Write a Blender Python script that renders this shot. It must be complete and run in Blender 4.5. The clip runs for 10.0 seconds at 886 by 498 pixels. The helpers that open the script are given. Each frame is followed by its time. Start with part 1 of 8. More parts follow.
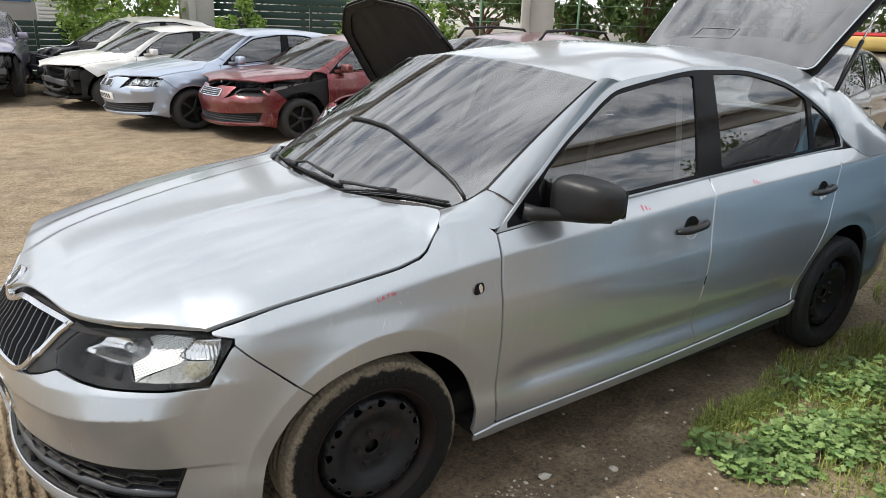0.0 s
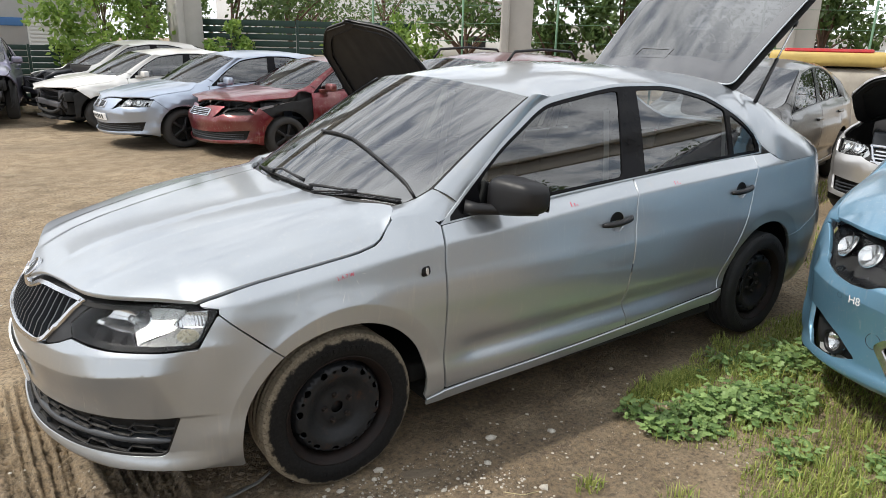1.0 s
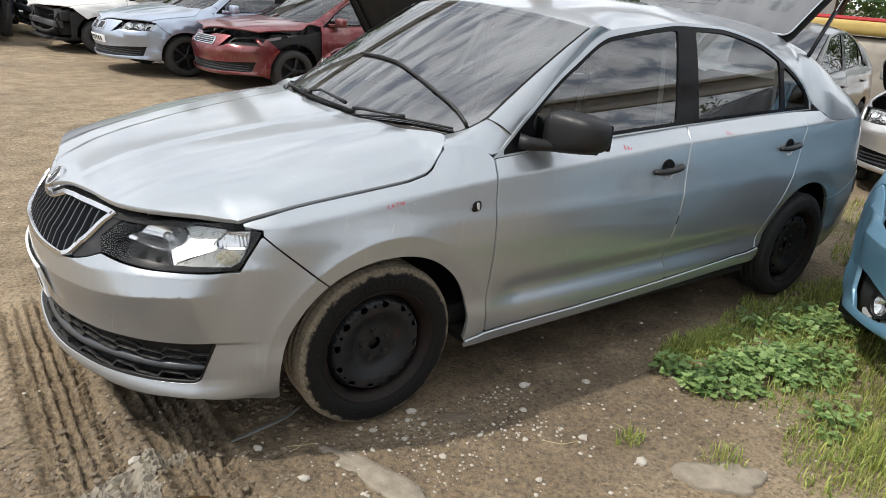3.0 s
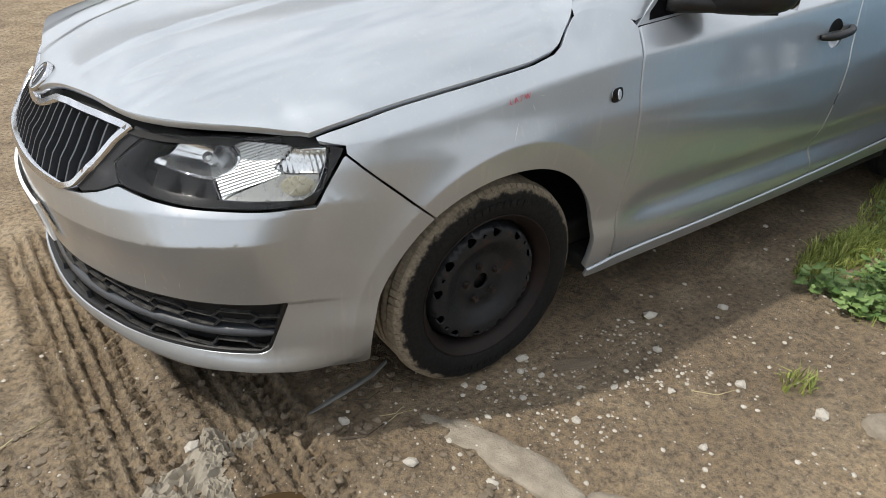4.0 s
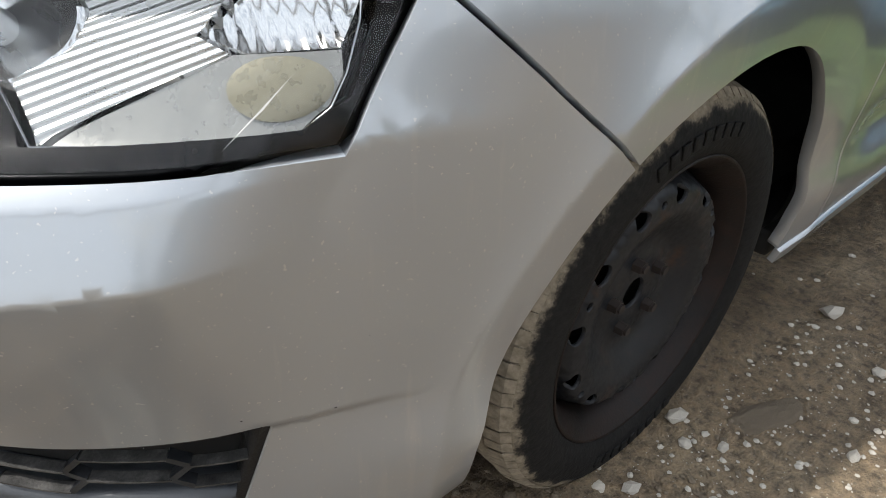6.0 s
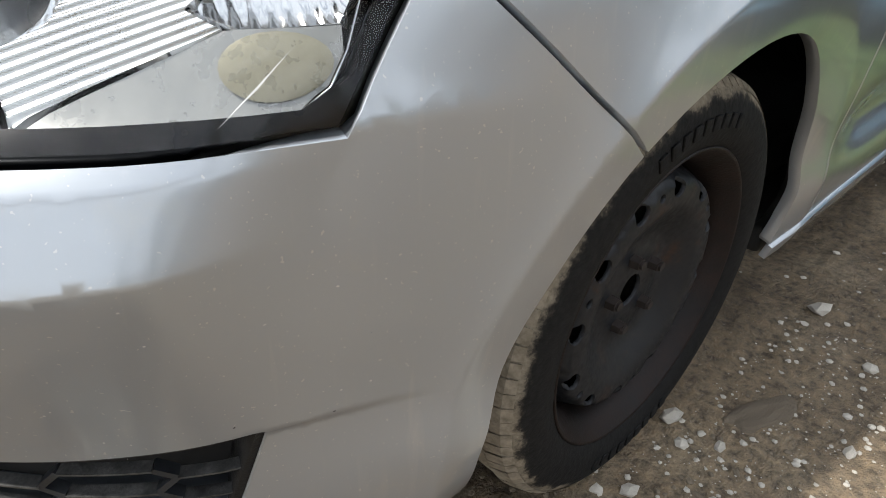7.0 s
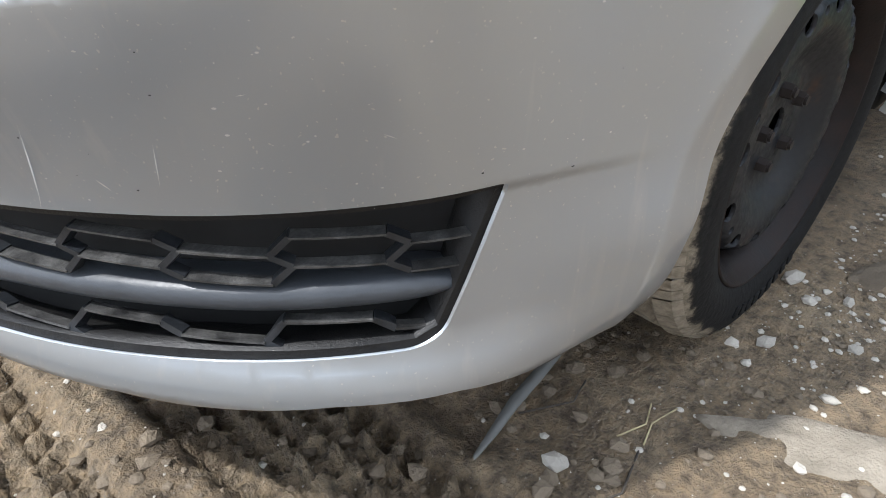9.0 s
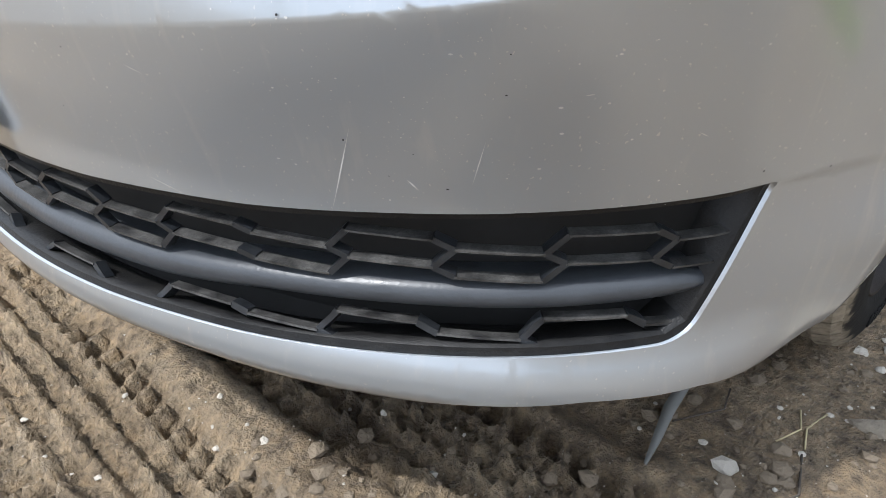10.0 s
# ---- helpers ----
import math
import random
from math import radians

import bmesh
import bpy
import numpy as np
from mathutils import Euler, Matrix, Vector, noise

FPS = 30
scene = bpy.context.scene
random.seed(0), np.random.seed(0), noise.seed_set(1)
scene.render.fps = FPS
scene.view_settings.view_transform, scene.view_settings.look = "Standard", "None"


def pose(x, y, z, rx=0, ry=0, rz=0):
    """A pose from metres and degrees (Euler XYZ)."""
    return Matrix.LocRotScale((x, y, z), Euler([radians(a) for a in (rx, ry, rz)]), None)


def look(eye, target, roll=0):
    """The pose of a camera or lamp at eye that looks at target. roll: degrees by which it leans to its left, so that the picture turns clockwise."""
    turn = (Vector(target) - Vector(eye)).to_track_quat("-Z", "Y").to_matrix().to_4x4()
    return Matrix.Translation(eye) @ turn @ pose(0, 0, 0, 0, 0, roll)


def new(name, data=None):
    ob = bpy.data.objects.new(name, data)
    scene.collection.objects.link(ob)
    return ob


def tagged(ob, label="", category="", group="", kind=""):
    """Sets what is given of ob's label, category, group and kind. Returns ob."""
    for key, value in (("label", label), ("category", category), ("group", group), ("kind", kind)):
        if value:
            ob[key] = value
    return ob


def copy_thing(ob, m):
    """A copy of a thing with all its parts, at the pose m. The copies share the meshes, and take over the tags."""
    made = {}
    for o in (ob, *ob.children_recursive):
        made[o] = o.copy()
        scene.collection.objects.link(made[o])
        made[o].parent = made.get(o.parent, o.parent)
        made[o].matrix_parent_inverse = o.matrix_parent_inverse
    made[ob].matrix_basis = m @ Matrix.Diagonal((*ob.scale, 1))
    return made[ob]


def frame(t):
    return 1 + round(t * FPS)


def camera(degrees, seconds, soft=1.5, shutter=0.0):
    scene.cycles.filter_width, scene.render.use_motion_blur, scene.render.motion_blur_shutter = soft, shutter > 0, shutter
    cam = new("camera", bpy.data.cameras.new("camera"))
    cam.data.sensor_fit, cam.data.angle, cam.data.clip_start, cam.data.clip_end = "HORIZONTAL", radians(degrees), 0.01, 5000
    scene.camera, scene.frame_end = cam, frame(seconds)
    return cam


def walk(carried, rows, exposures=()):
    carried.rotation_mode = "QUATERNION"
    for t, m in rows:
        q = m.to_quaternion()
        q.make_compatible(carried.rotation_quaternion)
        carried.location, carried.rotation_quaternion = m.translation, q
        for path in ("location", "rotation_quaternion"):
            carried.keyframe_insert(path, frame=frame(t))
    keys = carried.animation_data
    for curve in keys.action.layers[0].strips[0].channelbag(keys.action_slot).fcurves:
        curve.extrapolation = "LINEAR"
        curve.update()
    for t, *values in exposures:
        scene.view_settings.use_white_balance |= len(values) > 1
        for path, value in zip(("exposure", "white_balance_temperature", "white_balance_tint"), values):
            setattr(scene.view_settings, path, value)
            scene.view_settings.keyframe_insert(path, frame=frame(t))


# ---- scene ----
import itertools
from mathutils import geometry

cam = camera(66.1, 10.0, soft=0.85)
PATH = [
    (0, (-0.834, -2.31, 1.511), (0.25, -0.75, 0.884), 2.0),
    (0.5, (-0.937, -2.509, 1.518), (0.183, -0.999, 0.836), 0.4),
    (1, (-0.944, -2.721, 1.543), (0.167, -1.162, 0.964), 1.4),
    (1.5, (-0.943, -2.861, 1.547), (0.082, -1.246, 0.964), 2.8),
    (2, (-0.958, -2.848, 1.54), (0.043, -1.231, 0.92), 2.4),
    (2.2, (-0.989, -2.823, 1.528), (0.034, -1.228, 0.89), 2.6),
    (3.3, (-1.051, -2.324, 1.382), (0.082, -0.869, 0.608), 6.2),
    (3.5, (-1.012, -2.195, 1.355), (0.032, -0.735, 0.473), 3.9),
    (4, (-0.966, -1.884, 1.267), (0.065, -0.505, 0.25), 3.0),
    (4.5, (-0.899, -1.554, 1.235), (0.207, -0.268, 0.175), 1.4),
    (5, (-0.758, -1.265, 1.09), (0.278, 0.057, 0.005), 0.1),
    (5.5, (-0.695, -1.15, 0.903), (0.428, 0.101, -0.18), 2.8),
    (6, (-0.678, -1.1, 0.823), (0.479, 0.118, -0.262), 2.2),
    (6.2, (-0.677, -1.089, 0.806), (0.485, 0.113, -0.292), 1.6),
    (7.3, (-0.687, -1.069, 0.789), (0.543, 0.102, -0.268), 2.8),
    (7.5, (-0.707, -1.064, 0.767), (0.485, 0.094, -0.346), 2.0),
    (8, (-0.753, -1.055, 0.69), (0.375, 0.089, -0.5), 2.1),
    (8.5, (-0.77, -1.042, 0.657), (0.412, 0.072, -0.51), 1.0),
    (9, (-0.842, -1.003, 0.647), (0.325, 0.153, -0.493), 0.2),
    (9.5, (-0.949, -0.931, 0.635), (0.233, 0.266, -0.446), -0.3),
    (10, (-1.013, -0.879, 0.638), (0.213, 0.296, -0.419), 0.1),
]
walk(cam, [(t, look(eye, target, roll)) for t, eye, target, roll in PATH],
     [(0.0, 0.10, 6500, 10), (2.5, 0.08, 6500, 10), (4.0, 0.02, 6450, 10), (5.0, -0.05, 6450, 10), (5.5, 0.12, 6400, 10), (6.2, 0.26, 6300, 10), (7.5, 0.34, 6200, 10), (8.5, 0.64, 5900, 10), (9.2, 0.66, 5850, 10), (10.0, 0.58, 5850, 10)])

# ---- world, sun, exposure ----
world = bpy.data.worlds.new("world")
scene.world = world
world.use_nodes = True
wt = world.node_tree
sky = wt.nodes.new("ShaderNodeTexSky")
sky.sky_type, sky.sun_disc = "NISHITA", False
SUN_TO = Vector((-0.65, 0.27, 1.0)).normalized()
sky.sun_elevation = math.asin(SUN_TO.z)
sky.sun_rotation = math.atan2(SUN_TO.x, SUN_TO.y)
sky.air_density, sky.dust_density = 1.0, 1.5
wc = wt.nodes.new("ShaderNodeTexCoord")
# the cloud sheet is level: streaks shrink towards the horizon
ws = wt.nodes.new("ShaderNodeSeparateXYZ")
wt.links.new(wc.outputs["Generated"], ws.inputs[0])


def sky_math(op, a, b):
    n = wt.nodes.new("ShaderNodeMath")
    n.operation = op
    for sock, v in zip(n.inputs, (a, b)):
        if isinstance(v, (int, float)):
            sock.default_value = v
        else:
            wt.links.new(v, sock)
    return n.outputs[0]


lift = sky_math("ADD", sky_math("ABSOLUTE", ws.outputs["Z"], 0.0), 0.16)
wp = wt.nodes.new("ShaderNodeCombineXYZ")
wt.links.new(sky_math("DIVIDE", ws.outputs["X"], lift), wp.inputs["X"])
wt.links.new(sky_math("DIVIDE", ws.outputs["Y"], lift), wp.inputs["Y"])
wm = wt.nodes.new("ShaderNodeMapping")
wm.inputs["Rotation"].default_value = (0, 0, radians(35))
wm.inputs["Scale"].default_value = (1.0, 2.1, 1.0)
wn = wt.nodes.new("ShaderNodeTexNoise")
wn.inputs["Scale"].default_value, wn.inputs["Detail"].default_value, wn.inputs["Roughness"].default_value = 4.2, 7, 0.60
wn.inputs["Distortion"].default_value = 0.35
wr = wt.nodes.new("ShaderNodeValToRGB")
wr.color_ramp.elements[0].position, wr.color_ramp.elements[1].position = 0.38, 0.52
wr.color_ramp.elements[0].color = (0.33, 0.33, 0.33, 1)
wv = wt.nodes.new("ShaderNodeTexNoise")
wv.inputs["Scale"].default_value, wv.inputs["Detail"].default_value = 3.4, 6
wg = wt.nodes.new("ShaderNodeMapRange")
for i, v in enumerate((0.35, 0.65, 0.74, 1.2)):
    wg.inputs[i + 1].default_value = v
wx = wt.nodes.new("ShaderNodeMix")
wx.data_type = "RGBA"
# clouds are brightest on the sun's side of the sky
wd = wt.nodes.new("ShaderNodeVectorMath")
wd.operation = "DOT_PRODUCT"
wt.links.new(wc.outputs["Generated"], wd.inputs[0])
wd.inputs[1].default_value = SUN_TO
wb = wt.nodes.new("ShaderNodeMapRange")
wb.interpolation_type = "SMOOTHSTEP"
for i, v in enumerate((-0.45, 0.95, 6.6, 13.0)):
    wb.inputs[i + 1].default_value = v
wh = wt.nodes.new("ShaderNodeVectorMath")
wh.operation = "SCALE"
wh.inputs[0].default_value = (0.97, 1.0, 1.04)
wt.links.new(sky_math("MULTIPLY", wb.outputs[0], wg.outputs[0]), wh.inputs["Scale"])
wt.links.new(wh.outputs[0], wx.inputs[7])
wt.links.new(wp.outputs[0], wm.inputs["Vector"])
wt.links.new(wm.outputs["Vector"], wn.inputs["Vector"])
wt.links.new(wm.outputs["Vector"], wv.inputs["Vector"])
wt.links.new(wv.outputs["Fac"], wg.inputs[0])
wt.links.new(wn.outputs["Fac"], wr.inputs["Fac"])
wt.links.new(wr.outputs["Color"], wx.inputs[0])
wt.links.new(sky.outputs["Color"], wx.inputs[6])
wt.links.new(wx.outputs[2], wt.nodes["Background"].inputs["Color"])
wt.nodes["Background"].inputs["Strength"].default_value = 0.109
sun = new("sun", bpy.data.lights.new("sun", "SUN"))
sun.data.energy, sun.data.angle, sun.data.color = 3.4, radians(1.8), (1.0, 0.945, 0.865)
sun.matrix_basis = look((SUN_TO * 30)[:], (0, 0, 0))

# ---- the silver car's surfaces: x to its rear, y to its right, z up, front axle at x = 0 ----
def curve(*knots):
    """A smooth monotone-safe curve through (x, y) knots."""
    kx = np.array([k[0] for k in knots], float)
    ky = np.array([k[1] for k in knots], float)
    h = np.diff(kx)
    d = np.diff(ky) / h
    m = np.zeros(len(kx))
    m[0], m[-1] = d[0], d[-1]
    for i in range(1, len(kx) - 1):
        m[i] = 0 if d[i - 1] * d[i] <= 0 else 3 * (h[i - 1] + h[i]) / ((2 * h[i] + h[i - 1]) / d[i - 1] + (h[i] + 2 * h[i - 1]) / d[i])

    def f(x):
        x = np.asarray(x, float)
        i = np.clip(np.searchsorted(kx, x) - 1, 0, len(h) - 1)
        t = np.clip((x - kx[i]) / h[i], -0.3, 1.3)
        return ((1 + 2 * t) * (1 - t) ** 2 * ky[i] + t * (1 - t) ** 2 * h[i] * m[i]
                + t * t * (3 - 2 * t) * ky[i + 1] + t * t * (t - 1) * h[i] * m[i + 1])
    return f


def smooth(a, b, x):
    t = np.clip((np.asarray(x, float) - a) / (b - a), 0, 1)
    return t * t * (3 - 2 * t)


def soft_ramp(x, r):
    """max(0, x) with its corner rounded over r."""
    return 0.5 * (x + np.sqrt(x * x + r * r))


# widest outline in plan, from the nose round the corner and along the side to the tail
PLAN = [(-0.880, 0.0), (-0.866, -0.20), (-0.824, -0.36), (-0.750, -0.53), (-0.652, -0.663), (-0.522, -0.756), (-0.375, -0.803), (-0.2, -0.822),
        (0.3, -0.830), (1.0, -0.838), (1.8, -0.836), (2.4, -0.826), (2.9, -0.802), (3.25, -0.752), (3.45, -0.65), (3.55, -0.45), (3.585, 0.0)]


def plan_table():
    p = np.array(PLAN)
    k = np.concatenate([[0], np.cumsum(np.hypot(*np.diff(p, axis=0).T))])
    n = len(k)
    # natural-ish cubic: finite-difference tangents, square to the axis at both ends
    m = np.zeros_like(p)
    for i in range(1, n - 1):
        a, b = (p[i] - p[i - 1]) / (k[i] - k[i - 1]), (p[i + 1] - p[i]) / (k[i + 1] - k[i])
        w = (k[i + 1] - k[i]) / (k[i + 1] - k[i - 1])
        m[i] = a * w + b * (1 - w)
    m[0], m[-1] = (0, -1), (0, 1)
    t = np.linspace(0, k[-1], 1601)
    i = np.clip(np.searchsorted(k, t) - 1, 0, n - 2)
    h = (k[i + 1] - k[i])[:, None]
    u = ((t - k[i])[:, None]) / h
    q = ((1 + 2 * u) * (1 - u) ** 2 * p[i] + u * (1 - u) ** 2 * h * m[i] + u * u * (3 - 2 * u) * p[i + 1] + u * u * (u - 1) * h * m[i + 1])
    s = np.concatenate([[0], np.cumsum(np.hypot(*np.diff(q, axis=0).T))])
    s += -0.2 - np.interp(-0.2, q[:, 0], s)
    d = np.gradient(q, s, axis=0)
    return s, q, np.stack([-d[:, 1], d[:, 0]], 1)     # inward normal


PS, PQ, PN = plan_table()
S_NOSE, S_TAIL = PS[0], PS[-1]
crease_z = curve((-0.45, 0.750), (-0.39, 0.757), (-0.195, 0.783), (0.096, 0.818), (0.42, 0.845), (0.87, 0.877), (1.47, 0.917), (2.47, 0.950), (3.2, 0.965), (3.6, 0.97))
side_in = curve((0.10, 0.10), (0.18, 0.058), (0.24, 0.036), (0.30, 0.022), (0.345, 0.016), (0.40, 0.022), (0.50, 0.012), (0.62, 0.004), (0.70, 0.008), (0.76, 0.020), (0.84, 0.034), (0.92, 0.046), (1.1, 0.07))
nose_in = curve((0.10, 0.10), (0.16, 0.07), (0.185, 0.045), (0.200, 0.028), (0.215, 0.010), (0.228, -0.003), (0.238, -0.006), (0.248, -0.005), (0.262, -0.001), (0.280, 0.006), (0.30, 0.010), (0.40, 0.0095), (0.43, 0.008), (0.47, 0.005), (0.52, 0.001), (0.568, -0.001), (0.640, -0.001), (0.645, -0.0005), (0.66, 0.0125), (0.72, 0.0525), (0.78, 0.1025), (0.85, 0.1875), (0.95, 0.3775))


# the bumper's upper crease and, above it, the fold under the lamps; both climb to the lamps' outer corner
bumper_crease = curve((-1.42, 0.500), (-1.12, 0.512), (-0.95, 0.530), (-0.85, 0.543), (-0.74, 0.559), (-0.67, 0.567), (-0.61, 0.572), (-0.56, 0.574), (-0.53, 0.577), (-0.50, 0.588), (-0.47, 0.614), (-0.44, 0.650), (-0.40, 0.70), (3.7, 0.70))
bumper_fold = curve((-1.42, 0.580), (-0.95, 0.594), (-0.84, 0.608), (-0.764, 0.614), (-0.663, 0.620), (-0.57, 0.623), (-0.49, 0.627), (-0.462, 0.640), (-0.42, 0.69), (3.7, 0.70))


def bumper_in(a, z):
    """How far the nose's skin stands in at arc length a and height z."""
    fade = 1 - smooth(-0.60, -0.455, a)
    fold = (0.35 + 0.15 * smooth(-1.1, -0.7, a)) * fade
    out = 0.012 + 0.018 * smooth(-1.1, -0.7, a)
    crease = np.clip((0.0225 + out - fold * (0.645 - bumper_fold(a))) / np.maximum(0.02, 0.645 - bumper_crease(a)), 0.10, 0.42) * fade
    rise = lambda q: crease * soft_ramp(q - bumper_crease(a), 0.0025) + fold * soft_ramp(q - bumper_fold(a), 0.003)
    top = rise(np.full(np.shape(z), 0.645))
    return nose_in(z) + np.where(z < 0.645, rise(z), top) + (0.0225 - top) * np.clip(soft_ramp(z - 0.40, 0.012) / (bumper_crease(a) - 0.40), 0, 1)


tail_in = curve((0.10, 0.14), (0.22, 0.06), (0.32, 0.02), (0.5, 0.0), (0.62, 0.01), (0.7, 0.03), (0.85, 0.05), (0.98, 0.08), (1.2, 0.2))


def body(s, z):
    """The painted lower body at arc length s (equal to x along the side) and height z."""
    s, z = np.broadcast_arrays(np.asarray(s, float), np.asarray(z, float))
    flip = s < S_NOSE
    a = np.where(flip, 2 * S_NOSE - s, s)
    x, y = np.interp(a, PS, PQ[:, 0]), np.interp(a, PS, PQ[:, 1])
    nx, ny = np.interp(a, PS, PN[:, 0]), np.interp(a, PS, PN[:, 1])
    front, rear = 1 - smooth(-0.62, -0.30, a), smooth(2.95, 3.4, a)
    d = side_in(z) * (1 - front) * (1 - rear) + bumper_in(a, z) * front + tail_in(z) * rear
    d = d + 0.84 * soft_ramp(z - crease_z(a), 0.006) * (1 - front) * (1 - 0.55 * smooth(2.3, 3.0, a)) * (1 - 0.42 * smooth(0.15, 0.38, a) * (1 - smooth(0.50, 0.85, a)))
    # lower door crease that throws the foot of the doors outwards
    doors = smooth(0.42, 0.62, a) * (1 - smooth(2.05, 2.3, a))
    d = d + 0.021 * doors * np.exp(-((z - 0.40) / 0.055) ** 2)
    # fold that runs from the lower grille towards the wheel
    fold = smooth(-0.575, -0.52, a) * (1 - smooth(-0.50, -0.38, a))
    d = d + 0.0045 * fold * (1 - smooth(0.408, 0.419, z)) * smooth(0.27, 0.36, z)
    # wheel arches: at the front a flat band stands proud round the opening and fades behind the wheel
    r, ang = np.hypot(a - 0.019, z - 0.286), np.degrees(np.arctan2(z - 0.286, a - 0.019)) % 360
    up = smooth(0.16, 0.30, z)
    fore = smooth(45, 115, ang) * (1 - smooth(200, 230, ang))
    bulge = 0.006 + 0.017 * fore
    proud = bulge * np.exp(-soft_ramp(r - 0.415, 0.0025) / 0.052) * (1 - smooth(0.50, 0.62, r))
    tuck = (0.20 - 0.12 * fore) * soft_ramp(0.415 - r, 0.0025 + 0.03 * (1 - smooth(35, 75, ang)))
    d = d - up * (proud - tuck * (1 - smooth(0.44, 0.60, r)))
    r = np.hypot(a - 2.602, z - 0.29)
    d = d - up * (0.006 * (1 - smooth(0.43, 0.60, r)) - 0.20 * soft_ramp(0.425 - r, 0.003)) * (r < 0.62)
    return np.stack([x + nx * d, np.where(flip, -1, 1) * (y + ny * d), z + 0 * x], -1)


hood_mid = curve((-0.90, 0.630), (-0.85, 0.688), (-0.80, 0.742), (-0.72, 0.790), (-0.6, 0.833), (-0.4, 0.883), (-0.1, 0.940), (0.15, 0.976), (0.45, 1.015))
edge_z = curve((-0.90, 0.69), (-0.82, 0.735), (-0.72, 0.750), (-0.475, 0.761), (-0.418, 0.777), (-0.31, 0.805), (-0.19, 0.823), (-0.04, 0.841), (0.13, 0.861), (0.17, 0.869), (0.21, 0.888), (0.26, 0.934), (0.30, 0.962), (0.45, 0.99))
nose_y = curve((-0.90, 0.35), (-0.82, 0.46), (-0.72, 0.58), (-0.58, 0.67), (-0.44, 0.725), (-0.3, 0.75))


def edge_y(x):
    """Half width of the hood: the line where it meets the fenders."""
    x = np.asarray(x, float)
    q = np.maximum(x, -0.46)
    w = -body(q, edge_z(q))[..., 1]
    return nose_y(x) + (w - nose_y(x)) * smooth(-0.50, -0.30, x)


def hood(x, y):
    x, y = np.broadcast_arrays(np.asarray(x, float), np.asarray(y, float))
    ay = np.abs(y)
    q = ay / edge_y(x)
    z = hood_mid(x) - (hood_mid(x) - edge_z(x)) * (0.30 * q ** 2 + 0.70 * q ** 7)
    ridge = 0.43 + 0.14 * (x + 0.1)
    z = z + 0.009 * (1 - smooth(ridge - 0.06, ridge + 0.015, ay)) * smooth(-0.85, -0.55, x)
    ridge = 0.235 + 0.12 * (x + 0.1)
    z = z + 0.006 * (1 - smooth(ridge - 0.03, ridge + 0.012, ay)) * smooth(-0.80, -0.60, x)
    return np.stack([x, y, z], -1)


def glass_y(x, z):
    """Half width of the side windows' skin."""
    h = z - 0.93
    return 0.752 - 0.27 * h - 0.20 * h * h - 0.030 * ((x - 1.25) / 1.3) ** 2


def cabin(x, z):
    x, z = np.broadcast_arrays(np.asarray(x, float), np.asarray(z, float))
    return np.stack([x, -glass_y(x, z), z], -1)


roof_mid = curve((0.70, 1.31), (0.95, 1.395), (1.2, 1.436), (1.55, 1.462), (1.9, 1.458), (2.2, 1.432), (2.5, 1.388), (2.8, 1.285), (3.1, 1.150), (3.25, 1.098), (3.4, 1.060), (3.6, 1.03))
belt_z = curve((0.40, 0.903), (0.466, 0.909), (0.947, 0.948), (1.249, 0.966), (1.616, 0.984), (2.593, 1.015), (3.0, 1.02), (3.6, 1.02))
rail_z = curve((0.47, 0.925), (0.594, 1.028), (0.846, 1.214), (1.084, 1.337), (1.326, 1.365), (1.55, 1.385), (1.78, 1.384), (2.117, 1.338), (2.377, 1.240), (2.557, 1.120), (2.615, 1.04), (2.8, 1.022), (3.6, 1.01))


eave_z = curve((0.80, 1.315), (1.0, 1.335), (1.15, 1.342), (1.326, 1.365), (1.55, 1.385), (1.78, 1.384), (2.117, 1.338), (2.377, 1.240), (2.557, 1.120), (2.625, 1.04), (2.70, 0.985), (2.78, 0.966), (2.9, 0.965), (3.6, 0.972))


ES = np.linspace(2.40, S_TAIL, 400)
ET = body(ES, eave_z(ES))


def eave_y(x):
    x = np.asarray(x, float)
    back = np.interp(x, ET[:, 0], -ET[:, 1])
    w = glass_y(x, eave_z(x))
    k = smooth(2.5, 2.7, x)
    return np.where(x < 1.084, 0.63 - 0.012 * (x - 0.95) / 0.134, w + (back - w) * k)


def roof(x, y):
    x, y = np.broadcast_arrays(np.asarray(x, float), np.asarray(y, float))
    w = np.maximum(eave_y(x), 0.03)
    q = np.clip(np.abs(y) / w, 0, 1.1)
    k = 2.6 + 4.4 * smooth(1.9, 2.55, x)
    return np.stack([x, y, roof_mid(x) - (roof_mid(x) - eave_z(x)) * q ** k], -1)


def screen(u, v):
    """Windscreen: u from -1 to 1 across, v from 0 at its foot to 1 at the roof."""
    u, v = np.broadcast_arrays(np.asarray(u, float), np.asarray(v, float))
    bow = 1 - u * u
    x0, x1 = 0.40 - 0.26 * bow, 0.965 - 0.10 * bow
    z0, z1 = 0.985 + 0.015 * bow, 1.352 + 0.05 * bow
    w = 0.69 - 0.06 * v
    return np.stack([x0 + (x1 - x0) * v, u * w, z0 + (z1 - z0) * v + 0.05 * v * (1 - v)], -1)


def pillar(q, r):
    """A-pillar: q from its foot to the roof, r from the windscreen to the door window."""
    q, r = np.broadcast_arrays(np.asarray(q, float), np.asarray(r, float))
    a = screen(np.full(q.shape, -1.0), q)
    xb = 0.47 + 0.614 * q
    b = cabin(xb, rail_z(xb))
    p = a + (b - a) * r[..., None]
    bulge = 0.012 * 4 * r * (1 - r)
    return p + bulge[..., None] * np.array([-0.35, -0.75, 0.55])



